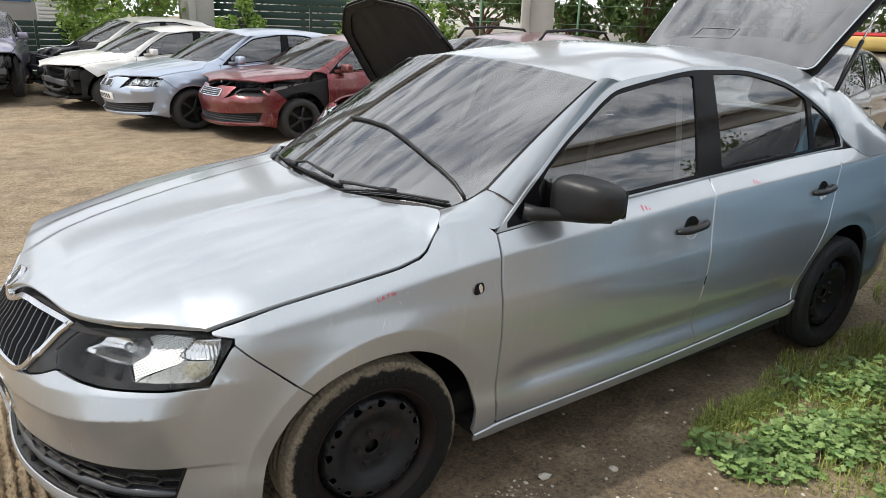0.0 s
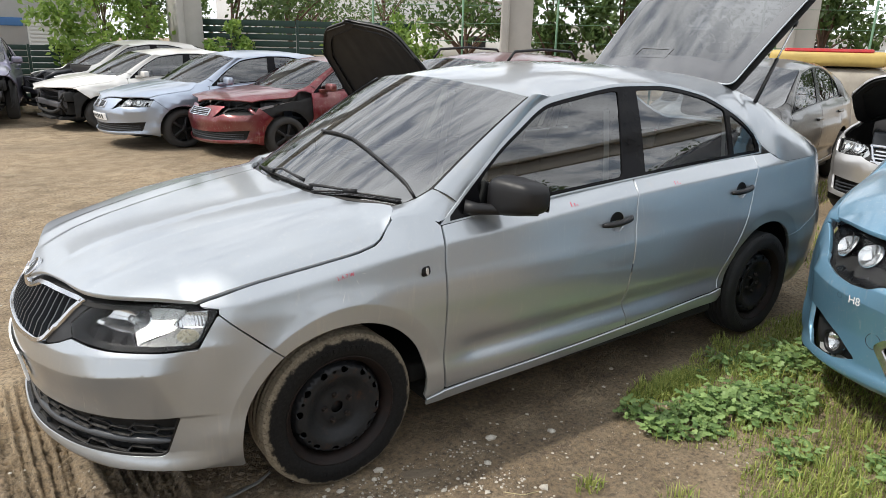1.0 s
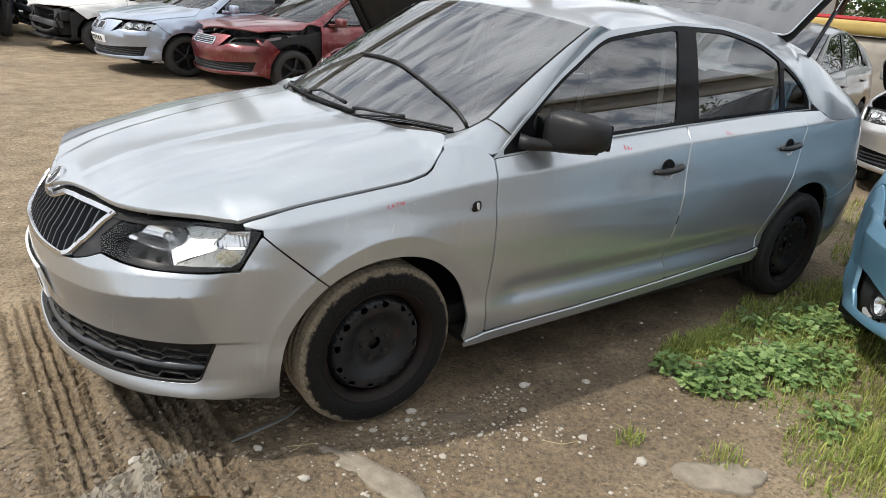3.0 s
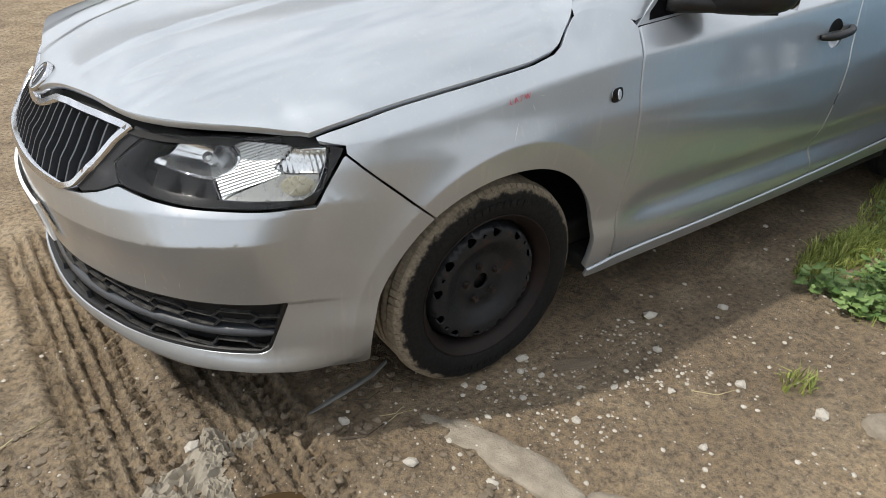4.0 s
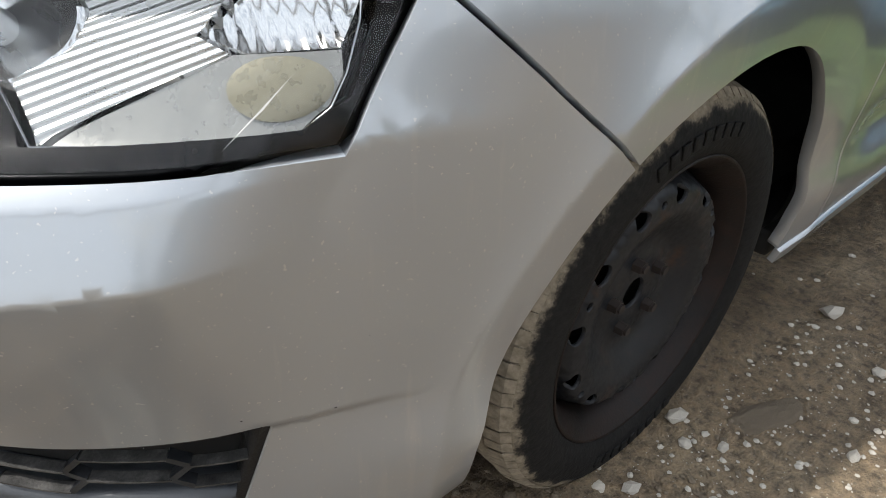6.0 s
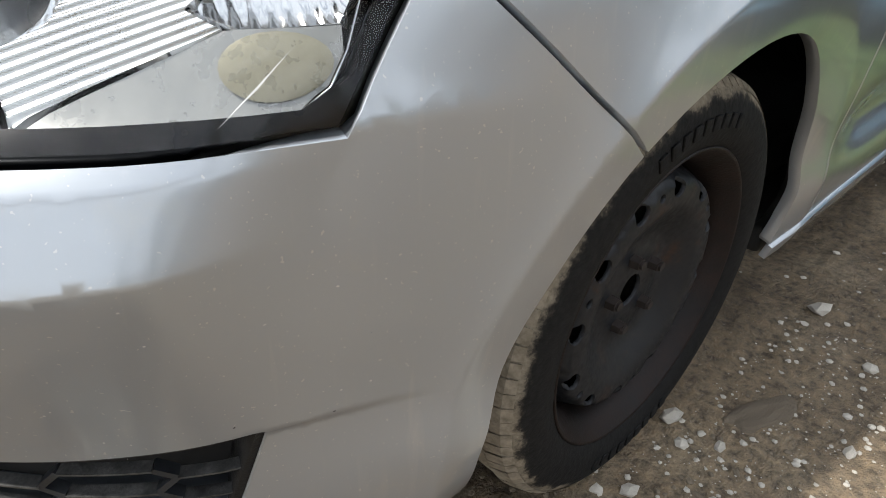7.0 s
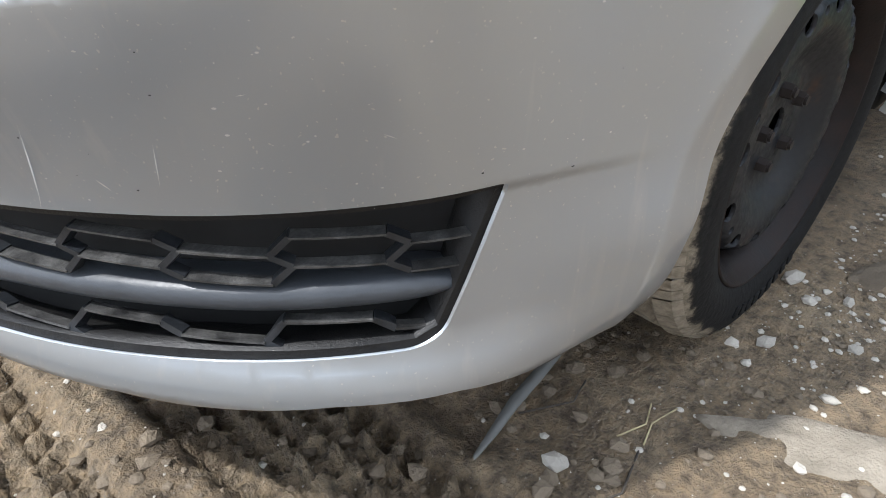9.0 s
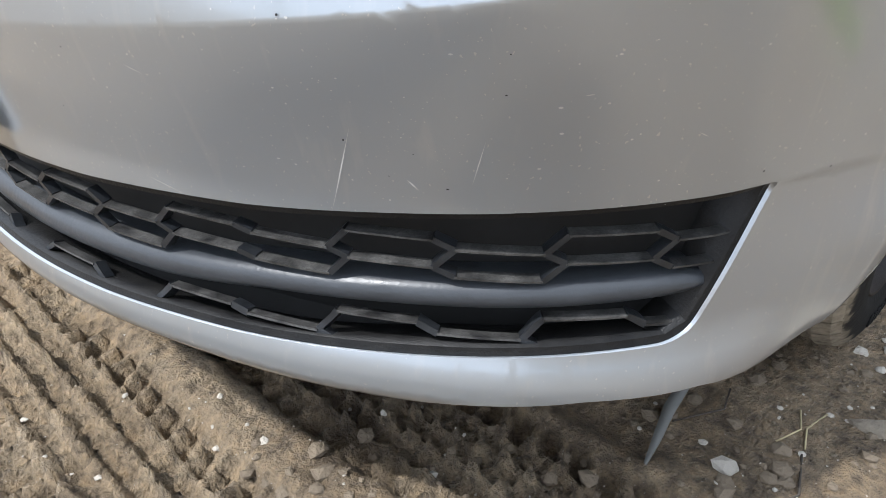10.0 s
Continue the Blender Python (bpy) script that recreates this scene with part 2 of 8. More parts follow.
# ---- materials ----
def material(name):
    m = bpy.data.materials.new(name)
    m.use_nodes = True
    nt = m.node_tree
    bsdf = nt.nodes["Principled BSDF"]
    return m, nt, bsdf


def link(nt, a, b):
    nt.links.new(a, b)


def noise_node(nt, scale, detail=4.0, rough=0.6, coords="Object", dist=0.0):
    tc = nt.nodes.new("ShaderNodeTexCoord")
    n = nt.nodes.new("ShaderNodeTexNoise")
    n.inputs["Scale"].default_value, n.inputs["Detail"].default_value = scale, detail
    n.inputs["Roughness"].default_value, n.inputs["Distortion"].default_value = rough, dist
    link(nt, tc.outputs[coords], n.inputs["Vector"])
    return n


def ramp_node(nt, fac, stops):
    r = nt.nodes.new("ShaderNodeValToRGB")
    e = r.color_ramp.elements
    while len(e) < len(stops):
        e.new(0.5)
    for el, (p, c) in zip(e, stops):
        el.position, el.color = p, (*c, 1) if len(c) == 3 else c
    link(nt, fac, r.inputs["Fac"])
    return r


def mix_colour(nt, fac, a, b, mode="MIX"):
    n = nt.nodes.new("ShaderNodeMix")
    n.data_type, n.blend_type = "RGBA", mode
    f, ca, cb = n.inputs[0], n.inputs[6], n.inputs[7]
    for sock, v in ((f, fac), (ca, a), (cb, b)):
        if hasattr(v, "is_linked"):
            link(nt, v, sock)
        else:
            sock.default_value = v if isinstance(v, (int, float)) else (*v, 1)
    return n.outputs[2]


def bump(nt, bsdf, height, strength, distance):
    b = nt.nodes.new("ShaderNodeBump")
    b.inputs["Strength"].default_value, b.inputs["Distance"].default_value = strength, distance
    link(nt, height, b.inputs["Height"])
    link(nt, b.outputs["Normal"], bsdf.inputs["Normal"])
    return b


def paint(name, colour, metallic=0.75, rough=0.38, dirt=0.35, coat=0.8, coat_ior=1.5):
    """Car paint under clear coat, with dust and fine specks."""
    m, nt, p = material(name)
    big, fine = noise_node(nt, 2.3, 5), noise_node(nt, 45, 3)
    dust = ramp_node(nt, big.outputs["Fac"], [(0.42, (0, 0, 0)), (0.75, (1, 1, 1))])
    mul = nt.nodes.new("ShaderNodeMath")
    mul.operation = "MULTIPLY"
    link(nt, dust.outputs["Color"], mul.inputs[0])
    mul.inputs[1].default_value = dirt
    col = mix_colour(nt, mul.outputs[0], colour, (0.30, 0.27, 0.22))
    specks = ramp_node(nt, noise_node(nt, 300, 1).outputs["Fac"], [(0.725, (0, 0, 0)), (0.75, (1, 1, 1))])
    sp = nt.nodes.new("ShaderNodeMath")
    sp.operation = "MULTIPLY"
    link(nt, specks.outputs["Color"], sp.inputs[0])
    sp.inputs[1].default_value = 0.55
    col = mix_colour(nt, sp.outputs[0], col, (0.62, 0.60, 0.55))
    tc = nt.nodes.new("ShaderNodeTexCoord")
    mp = nt.nodes.new("ShaderNodeMapping")
    mp.inputs["Scale"].default_value = (60, 60, 5)
    sn = nt.nodes.new("ShaderNodeTexNoise")
    sn.inputs["Scale"].default_value, sn.inputs["Detail"].default_value = 1.0, 4
    link(nt, tc.outputs["Object"], mp.inputs["Vector"])
    link(nt, mp.outputs["Vector"], sn.inputs["Vector"])
    st = ramp_node(nt, sn.outputs["Fac"], [(0.60, (0, 0, 0)), (0.80, (0.28, 0.28, 0.28))])
    col = mix_colour(nt, st.outputs["Color"], col, (0.58, 0.56, 0.52))
    stain = ramp_node(nt, noise_node(nt, 7.5, 7, 0.7).outputs["Fac"], [(0.57, (0, 0, 0)), (0.70, (1, 1, 1))])
    sm = nt.nodes.new("ShaderNodeMath")
    sm.operation = "MULTIPLY"
    link(nt, stain.outputs["Color"], sm.inputs[0])
    sm.inputs[1].default_value = min(0.24, 2.6 * dirt)
    col = mix_colour(nt, sm.outputs[0], col, (0.47, 0.44, 0.36))
    link(nt, col, p.inputs["Base Color"])
    p.inputs["Metallic"].default_value = metallic
    r = ramp_node(nt, fine.outputs["Fac"], [(0.3, (rough - 0.015,) * 3), (0.7, (rough + 0.02,) * 3)])
    link(nt, r.outputs["Color"], p.inputs["Roughness"])
    p.inputs["Coat Weight"].default_value = coat
    p.inputs["Coat Roughness"].default_value = 0.09
    p.inputs["Coat IOR"].default_value = coat_ior
    return m


def plain(name, colour, rough=0.6, metallic=0.0, vary=0.25, scale=12.0, bumps=0.0, tint=None):
    """A worn, slightly uneven surface of one colour."""
    m, nt, p = material(name)
    a, b = noise_node(nt, scale, 5), noise_node(nt, scale * 9, 3)
    dark = tuple(c * (1 - vary) for c in colour)
    lite = tint or tuple(min(1, c * (1 + vary)) for c in colour)
    c1 = ramp_node(nt, a.outputs["Fac"], [(0.3, dark), (0.72, lite)])
    col = mix_colour(nt, b.outputs["Fac"], c1.outputs["Color"], colour)
    link(nt, col, p.inputs["Base Color"])
    r = ramp_node(nt, a.outputs["Fac"], [(0.3, (max(0.02, rough - 0.08),) * 3), (0.7, (min(1, rough + 0.08),) * 3)])
    link(nt, r.outputs["Color"], p.inputs["Roughness"])
    p.inputs["Metallic"].default_value = metallic
    if bumps:
        bump(nt, p, b.outputs["Fac"], bumps, 0.004)
    return m


def glass(name, tint, ior=1.5, rough=0.0):
    """A thin pane: see-through tint under a sharp reflection."""
    m, nt, p = material(name)
    nt.nodes.remove(p)
    out = nt.nodes["Material Output"]
    tr, gl = nt.nodes.new("ShaderNodeBsdfTransparent"), nt.nodes.new("ShaderNodeBsdfGlossy")
    tr.inputs["Color"].default_value = (*tint, 1)
    gl.inputs["Roughness"].default_value = rough
    fr = nt.nodes.new("ShaderNodeFresnel")
    fr.inputs["IOR"].default_value = ior
    mx = nt.nodes.new("ShaderNodeMixShader")
    link(nt, fr.outputs["Fac"], mx.inputs["Fac"])
    link(nt, tr.outputs["BSDF"], mx.inputs[1])
    link(nt, gl.outputs["BSDF"], mx.inputs[2])
    link(nt, mx.outputs["Shader"], out.inputs["Surface"])
    return m


SILVER = paint("silver_paint", (0.378, 0.408, 0.438), 0.68, 0.305, 0.08, 1.0, 1.6)
BLACK_TRIM = plain("black_trim", (0.009, 0.009, 0.010), 0.42, 0, 0.3, 20, 0.15)
DARK = plain("dark_inner", (0.008, 0.008, 0.008), 0.8)
RUBBER = plain("rubber", (0.012, 0.012, 0.0125), 0.75, 0, 0.35, 15, 0.3)
STEEL_BLACK = plain("black_steel_wheel", (0.025, 0.027, 0.03), 0.5, 0.2, 0.5, 9, 0.2, (0.06, 0.05, 0.045))
CHROME = plain("chrome", (0.58, 0.59, 0.61), 0.12, 1.0, 0.1)
CABIN_GLASS = glass("side_glass", (0.46, 0.50, 0.50), 2.25)
SCREEN_GLASS = glass("screen_glass", (0.55, 0.60, 0.58), 3.4)
FRAME_BLACK = plain("gloss_black_frame", (0.006, 0.006, 0.007), 0.16, 0, 0.3, 20)
FRAME_BLACK.node_tree.nodes["Principled BSDF"].inputs["Specular IOR Level"].default_value = 0.10
BLACK_TRIM.node_tree.nodes["Principled BSDF"].inputs["Specular IOR Level"].default_value = 0.35
LENS_CLEAR = glass("lamp_lens", (0.92, 0.93, 0.93), 1.36)


# ---- building helpers ----
def mesh_object(name, verts, faces, mat, parent=None, label="", normals=None, smooth_shade=True):
    me = bpy.data.meshes.new(name)
    me.from_pydata([tuple(map(float, v)) for v in verts], [], [tuple(int(i) for i in f) for f in faces])
    me.materials.append(mat)
    if smooth_shade:
        me.polygons.foreach_set("use_smooth", [True] * len(me.polygons))
    if normals is not None:
        me.normals_split_custom_set_from_vertices([tuple(map(float, n)) for n in normals])
    ob = new(name, me)
    if parent:
        ob.parent = parent
    if label:
        tagged(ob, label)
    return ob


def part(name, bm, mat, parent=None, label="", smooth_shade=True):
    me = bpy.data.meshes.new(name)
    bm.to_mesh(me)
    bm.free()
    me.materials.append(mat)
    if smooth_shade:
        me.polygons.foreach_set("use_smooth", [True] * len(me.polygons))
    ob = new(name, me)
    if parent:
        ob.parent = parent
    if label:
        tagged(ob, label)
    return ob


def thing(name, label, category, m=None, group="", kind=""):
    ob = new(name)
    ob.empty_display_size = 0.1
    if m is not None:
        ob.matrix_basis = m
    return tagged(ob, label, category, group, kind)


def dense(outline, step):
    """A closed outline cut into pieces no longer than step."""
    o = np.array(outline, float)
    res = []
    for a, b in zip(o, np.roll(o, -1, axis=0)):
        n = max(1, int(math.ceil(np.hypot(*(b - a)) / step)))
        res.append(a + (b - a) * (np.arange(n) / n)[:, None])
    return np.concatenate(res)


def rounded(outline, rads, n=6):
    """A polygon with its corners rounded by a radius each (one number for all)."""
    o = np.array(outline, float)
    k = len(o)
    rads = [rads] * k if isinstance(rads, (int, float)) else rads
    res = []
    for i in range(k):
        p, a, b = o[i], o[i - 1], o[(i + 1) % k]
        r = min(rads[i], 0.45 * np.hypot(*(a - p)), 0.45 * np.hypot(*(b - p)))
        if r <= 0:
            res.append(p)
            continue
        p0, p1 = p + (a - p) / np.hypot(*(a - p)) * r, p + (b - p) / np.hypot(*(b - p)) * r
        for t in np.linspace(0, 1, n):
            res.append((1 - t) ** 2 * p0 + 2 * t * (1 - t) * p + t * t * p1)
    return np.array(res)


def inside(poly, pts):
    x, y = pts[:, 0], pts[:, 1]
    c = np.zeros(len(pts), bool)
    for (x0, y0), (x1, y1) in zip(poly, np.roll(poly, -1, axis=0)):
        if y0 == y1:
            continue
        hit = ((y0 > y) != (y1 > y)) & (x < (x1 - x0) * (y - y0) / (y1 - y0) + x0)
        c ^= hit
    return c


def near_edge(poly, pts, d):
    res = np.zeros(len(pts), bool)
    order = np.argsort(pts[:, 0])
    px = pts[order, 0]
    for a, b in zip(poly, np.roll(poly, -1, axis=0)):
        ab = b - a
        i0, i1 = np.searchsorted(px, min(a[0], b[0]) - d), np.searchsorted(px, max(a[0], b[0]) + d)
        if i0 == i1:
            continue
        sel = order[i0:i1]
        q = pts[sel]
        t = np.clip(((q - a) @ ab) / max(1e-12, ab @ ab), 0, 1)
        res[sel] |= np.hypot(*(q - a - t[:, None] * ab).T) < d
    return res


def panel(name, surf, outline, mat, parent, step=0.025, lip=0.012, off=0.0, holes=(), label="", flip=False, rows=None):
    """A sheet cut out of a smooth surface along an outline given in the surface's own two parameters, with turned-in edges."""
    loops = [dense(o, step) for o in (outline, *holes)]
    lo, hi = loops[0].min(0), loops[0].max(0)
    gx, gy = np.meshgrid(np.arange(lo[0] + step / 2, hi[0], step), np.arange(lo[1] + step / 2, hi[1], step))
    g = np.stack([gx.ravel(), gy.ravel()], 1)
    g = g[inside(loops[0], g)]
    for lp in loops:
        if len(g):
            g = g[~near_edge(lp, g, 0.45 * step)]
    if rows is not None and len(rows):
        r = rows[(rows > lo).all(1) & (rows < hi).all(1)]
        r = r[inside(loops[0], r)] if len(r) else r
        for lp in loops:
            if len(r):
                r = r[~near_edge(lp, r, 0.004)]
        for lp in loops[1:]:
            if len(r):
                r = r[~inside(lp, r)]
        g = np.concatenate([g, r])
    for lp in loops[1:]:
        if len(g):
            g = g[~inside(lp, g)]
    uv = np.concatenate(loops + [g])
    edges, k = [], 0
    for lp in loops:
        n = len(lp)
        edges += [(k + i, k + (i + 1) % n) for i in range(n)]
        k += n
    vs, _, fs, _, _, _ = geometry.delaunay_2d_cdt([Vector(p) for p in uv], edges, [], 0, 1e-7)
    uv = np.array([tuple(v) for v in vs])
    fs = np.array([tuple(f) for f in fs])
    cen = uv[fs].mean(1)
    keep = inside(loops[0], cen)
    for lp in loops[1:]:
        keep &= ~inside(lp, cen)
    fs = fs[keep]
    e = 1e-4
    pos = surf(uv[:, 0], uv[:, 1])
    nor = np.cross(surf(uv[:, 0] + e, uv[:, 1]) - surf(uv[:, 0] - e, uv[:, 1]), surf(uv[:, 0], uv[:, 1] + e) - surf(uv[:, 0], uv[:, 1] - e))
    nor /= np.maximum(1e-12, np.linalg.norm(nor, axis=1))[:, None]
    if flip:
        nor = -nor
        fs = fs[:, ::-1]
    tri = pos[fs]
    fn = np.cross(tri[:, 1] - tri[:, 0], tri[:, 2] - tri[:, 0])
    wrong = (fn * nor[fs[:, 0]]).sum(1) < 0
    fs[wrong] = fs[wrong][:, ::-1]
    pos = pos + off * nor
    verts, norms, faces = list(pos), list(nor), [tuple(f) for f in fs]
    if lip:
        count = {}
        for f in faces:
            for a, b in ((f[0], f[1]), (f[1], f[2]), (f[2], f[0])):
                count[(a, b)] = 1
        rim = [(a, b) for a, b in count if (b, a) not in count]
        for a, b in rim:
            t = pos[b] - pos[a]
            w = np.cross(t, nor[a])
            w /= max(1e-9, np.linalg.norm(w))
            i = len(verts)
            verts += [pos[a], pos[b], pos[b] - lip * nor[b], pos[a] - lip * nor[a]]
            norms += [(nor[a] + w) * 0.7, (nor[b] + w) * 0.7, w, w]
            faces.append((i + 1, i, i + 3, i + 2))
    return mesh_object(name, verts, faces, mat, parent, label, norms)


def mirrored(ob, parent):
    """The same part on the car's other side."""
    me = ob.data.copy()
    n = len(me.vertices)
    co = np.empty(n * 3)
    me.vertices.foreach_get("co", co)
    co = co.reshape(-1, 3) * (1, -1, 1)
    faces = [tuple(reversed(p.vertices)) for p in me.polygons]
    nor = np.empty(len(me.loops) * 3)
    me.corner_normals.foreach_get("vector", nor)
    nor = nor.reshape(-1, 3)
    vn = np.zeros((n, 3))
    li = np.empty(len(me.loops), int)
    me.loops.foreach_get("vertex_index", li)
    vn[li] = nor * (1, -1, 1)
    o = mesh_object(ob.name.split(".")[0], co, faces, me.materials[0], parent, ob.get("label", ""), vn)
    o.matrix_basis = ob.matrix_basis.copy()
    bpy.data.meshes.remove(me)
    return o


def box(bm, x0, x1, y0, y1, z0, z1, bevel=0.0, seg=2):
    r = bmesh.ops.create_cube(bm, size=1.0, matrix=Matrix.Translation(((x0 + x1) / 2, (y0 + y1) / 2, (z0 + z1) / 2)) @ Matrix.Diagonal((x1 - x0, y1 - y0, z1 - z0, 1)))
    if bevel:
        es = list({e for v in r["verts"] for e in v.link_edges})
        bmesh.ops.bevel(bm, geom=es, offset=bevel, segments=seg, affect="EDGES", profile=0.6)
    return bm


def lathe(profile, axis_pose, n=48, closed=False):
    """A ring of (radius, along) points turned about the local y axis."""
    verts, faces = [], []
    k = len(profile)
    for i in range(n):
        a = 2 * math.pi * i / n
        for r, h in profile:
            verts.append(axis_pose @ Vector((r * math.cos(a), h, r * math.sin(a))))
    for i in range(n):
        j = (i + 1) % n
        for p in range(k - (0 if closed else 1)):
            q = (p + 1) % k
            faces.append((i * k + p, i * k + q, j * k + q, j * k + p))
    return verts, faces


def tube(points, radius, n=8, bm=None, closed=False):
    """A round bar along a line of points."""
    bm = bm or bmesh.new()
    pts = [Vector(p) for p in points]
    rings = []
    m = len(pts)
    for i, p in enumerate(pts):
        a, b = pts[max(0, i - 1)], pts[min(m - 1, i + 1)]
        if closed:
            a, b = pts[i - 1], pts[(i + 1) % m]
        d = (b - a).normalized()
        side = d.cross(Vector((0, 0, 1)) if abs(d.z) < 0.95 else Vector((1, 0, 0))).normalized()
        up = side.cross(d)
        rad = float(radius[i] if isinstance(radius, (list, tuple)) else radius)
        rings.append([bm.verts.new(p + rad * (math.cos(2 * math.pi * k / n) * side + math.sin(2 * math.pi * k / n) * up)) for k in range(n)])
    for i in range(m if closed else m - 1):
        r, q = rings[i], rings[(i + 1) % m]
        for k in range(n):
            bm.faces.new((r[k], r[(k + 1) % n], q[(k + 1) % n], q[k]))
    if not closed:
        bm.faces.new(rings[0][::-1])
        bm.faces.new(rings[-1])
    bmesh.ops.recalc_face_normals(bm, faces=bm.faces)
    return bm



# ---- the silver saloon ----
def arc(cx, cz, r, a0, a1, n=28):
    return [(cx + r * math.cos(radians(a0 + (a1 - a0) * i / n)), cz + r * math.sin(radians(a0 + (a1 - a0) * i / n))) for i in range(n + 1)]


def along(f, x0, x1, n=24, dz=0.0):
    return [(x, float(f(x)) + dz) for x in np.linspace(x0, x1, n)]


def shrink(outline, d):
    """Pull a closed outline inwards by d."""
    o = np.array(outline, float)
    if 0.5 * np.sum(o[:, 0] * np.roll(o[:, 1], -1) - np.roll(o[:, 0], -1) * o[:, 1]) < 0:
        o = o[::-1]
    a, b = o - np.roll(o, 1, axis=0), np.roll(o, -1, axis=0) - o
    na = np.stack([-a[:, 1], a[:, 0]], 1) / np.maximum(1e-9, np.hypot(*a.T))[:, None]
    nb = np.stack([-b[:, 1], b[:, 0]], 1) / np.maximum(1e-9, np.hypot(*b.T))[:, None]
    n = na + nb
    n /= np.maximum(0.6, (n * n).sum(1) / 2)[:, None]
    return o + n * d


AX_F, AX_R, AX_Z = 0.019, 2.602, 0.286
LAMP = [(-0.390, 0.752), (-0.400, 0.732), (-0.462, 0.638), (-0.55, 0.636), (-0.645, 0.635), (-0.74, 0.633), (-0.818, 0.634), (-0.905, 0.640), (-0.946, 0.672), (-0.910, 0.708), (-0.868, 0.741), (-0.75, 0.757), (-0.60, 0.764), (-0.476, 0.764)]
LOW_GRILLE = [(-0.528, 0.418), (-0.578, 0.292), (-0.60, 0.282), (-0.72, 0.277), (-0.84, 0.270), (-0.98, 0.262), (-1.13, 0.257), (-1.30, 0.255), (-1.30, 0.372), (-1.13, 0.377), (-0.95, 0.388), (-0.83, 0.399), (-0.71, 0.409), (-0.62, 0.414)]
hood_front = curve((0.0, -0.834), (0.030, -0.825), (0.064, -0.804), (0.144, -0.780), (0.233, -0.762), (0.341, -0.740), (0.446, -0.716), (0.502, -0.691), (0.554, -0.655), (0.602, -0.606), (0.665, -0.522), (0.715, -0.449))


def hood_outline():
    side = [(x, -float(edge_y(x))) for x in np.linspace(-0.44, 0.10, 14)]
    half = [(float(hood_front(y)), -y) for y in np.linspace(0.0, 0.712, 26)] + side + [(0.17, -0.752), (0.20, -0.742), (0.215, -0.732), (0.235, -0.720), (0.26, -0.707), (0.28, -0.690), (0.298, -0.668), (0.302, -0.645),
            (0.285, -0.60), (0.235, -0.52), (0.19, -0.44), (0.142, -0.34), (0.118, -0.22), (0.106, -0.10), (0.103, 0.0)]
    h = np.array(half)
    return np.concatenate([h, (h[::-1] * (1, -1))[1:-1]])


def wheel_disc(u, v):
    """The pressed steel disc of a wheel: u, v in its plane; outboard is -y."""
    u, v = np.broadcast_arrays(np.asarray(u, float), np.asarray(v, float))
    r = np.hypot(u, v)
    y = disc_y(r)
    return np.stack([u, y, v], -1)


disc_y = curve((0.0, -0.048), (0.058, -0.048), (0.068, -0.046), (0.080, -0.047), (0.105, -0.060), (0.135, -0.073), (0.158, -0.071), (0.170, -0.050), (0.178, -0.022), (0.19, -0.010))


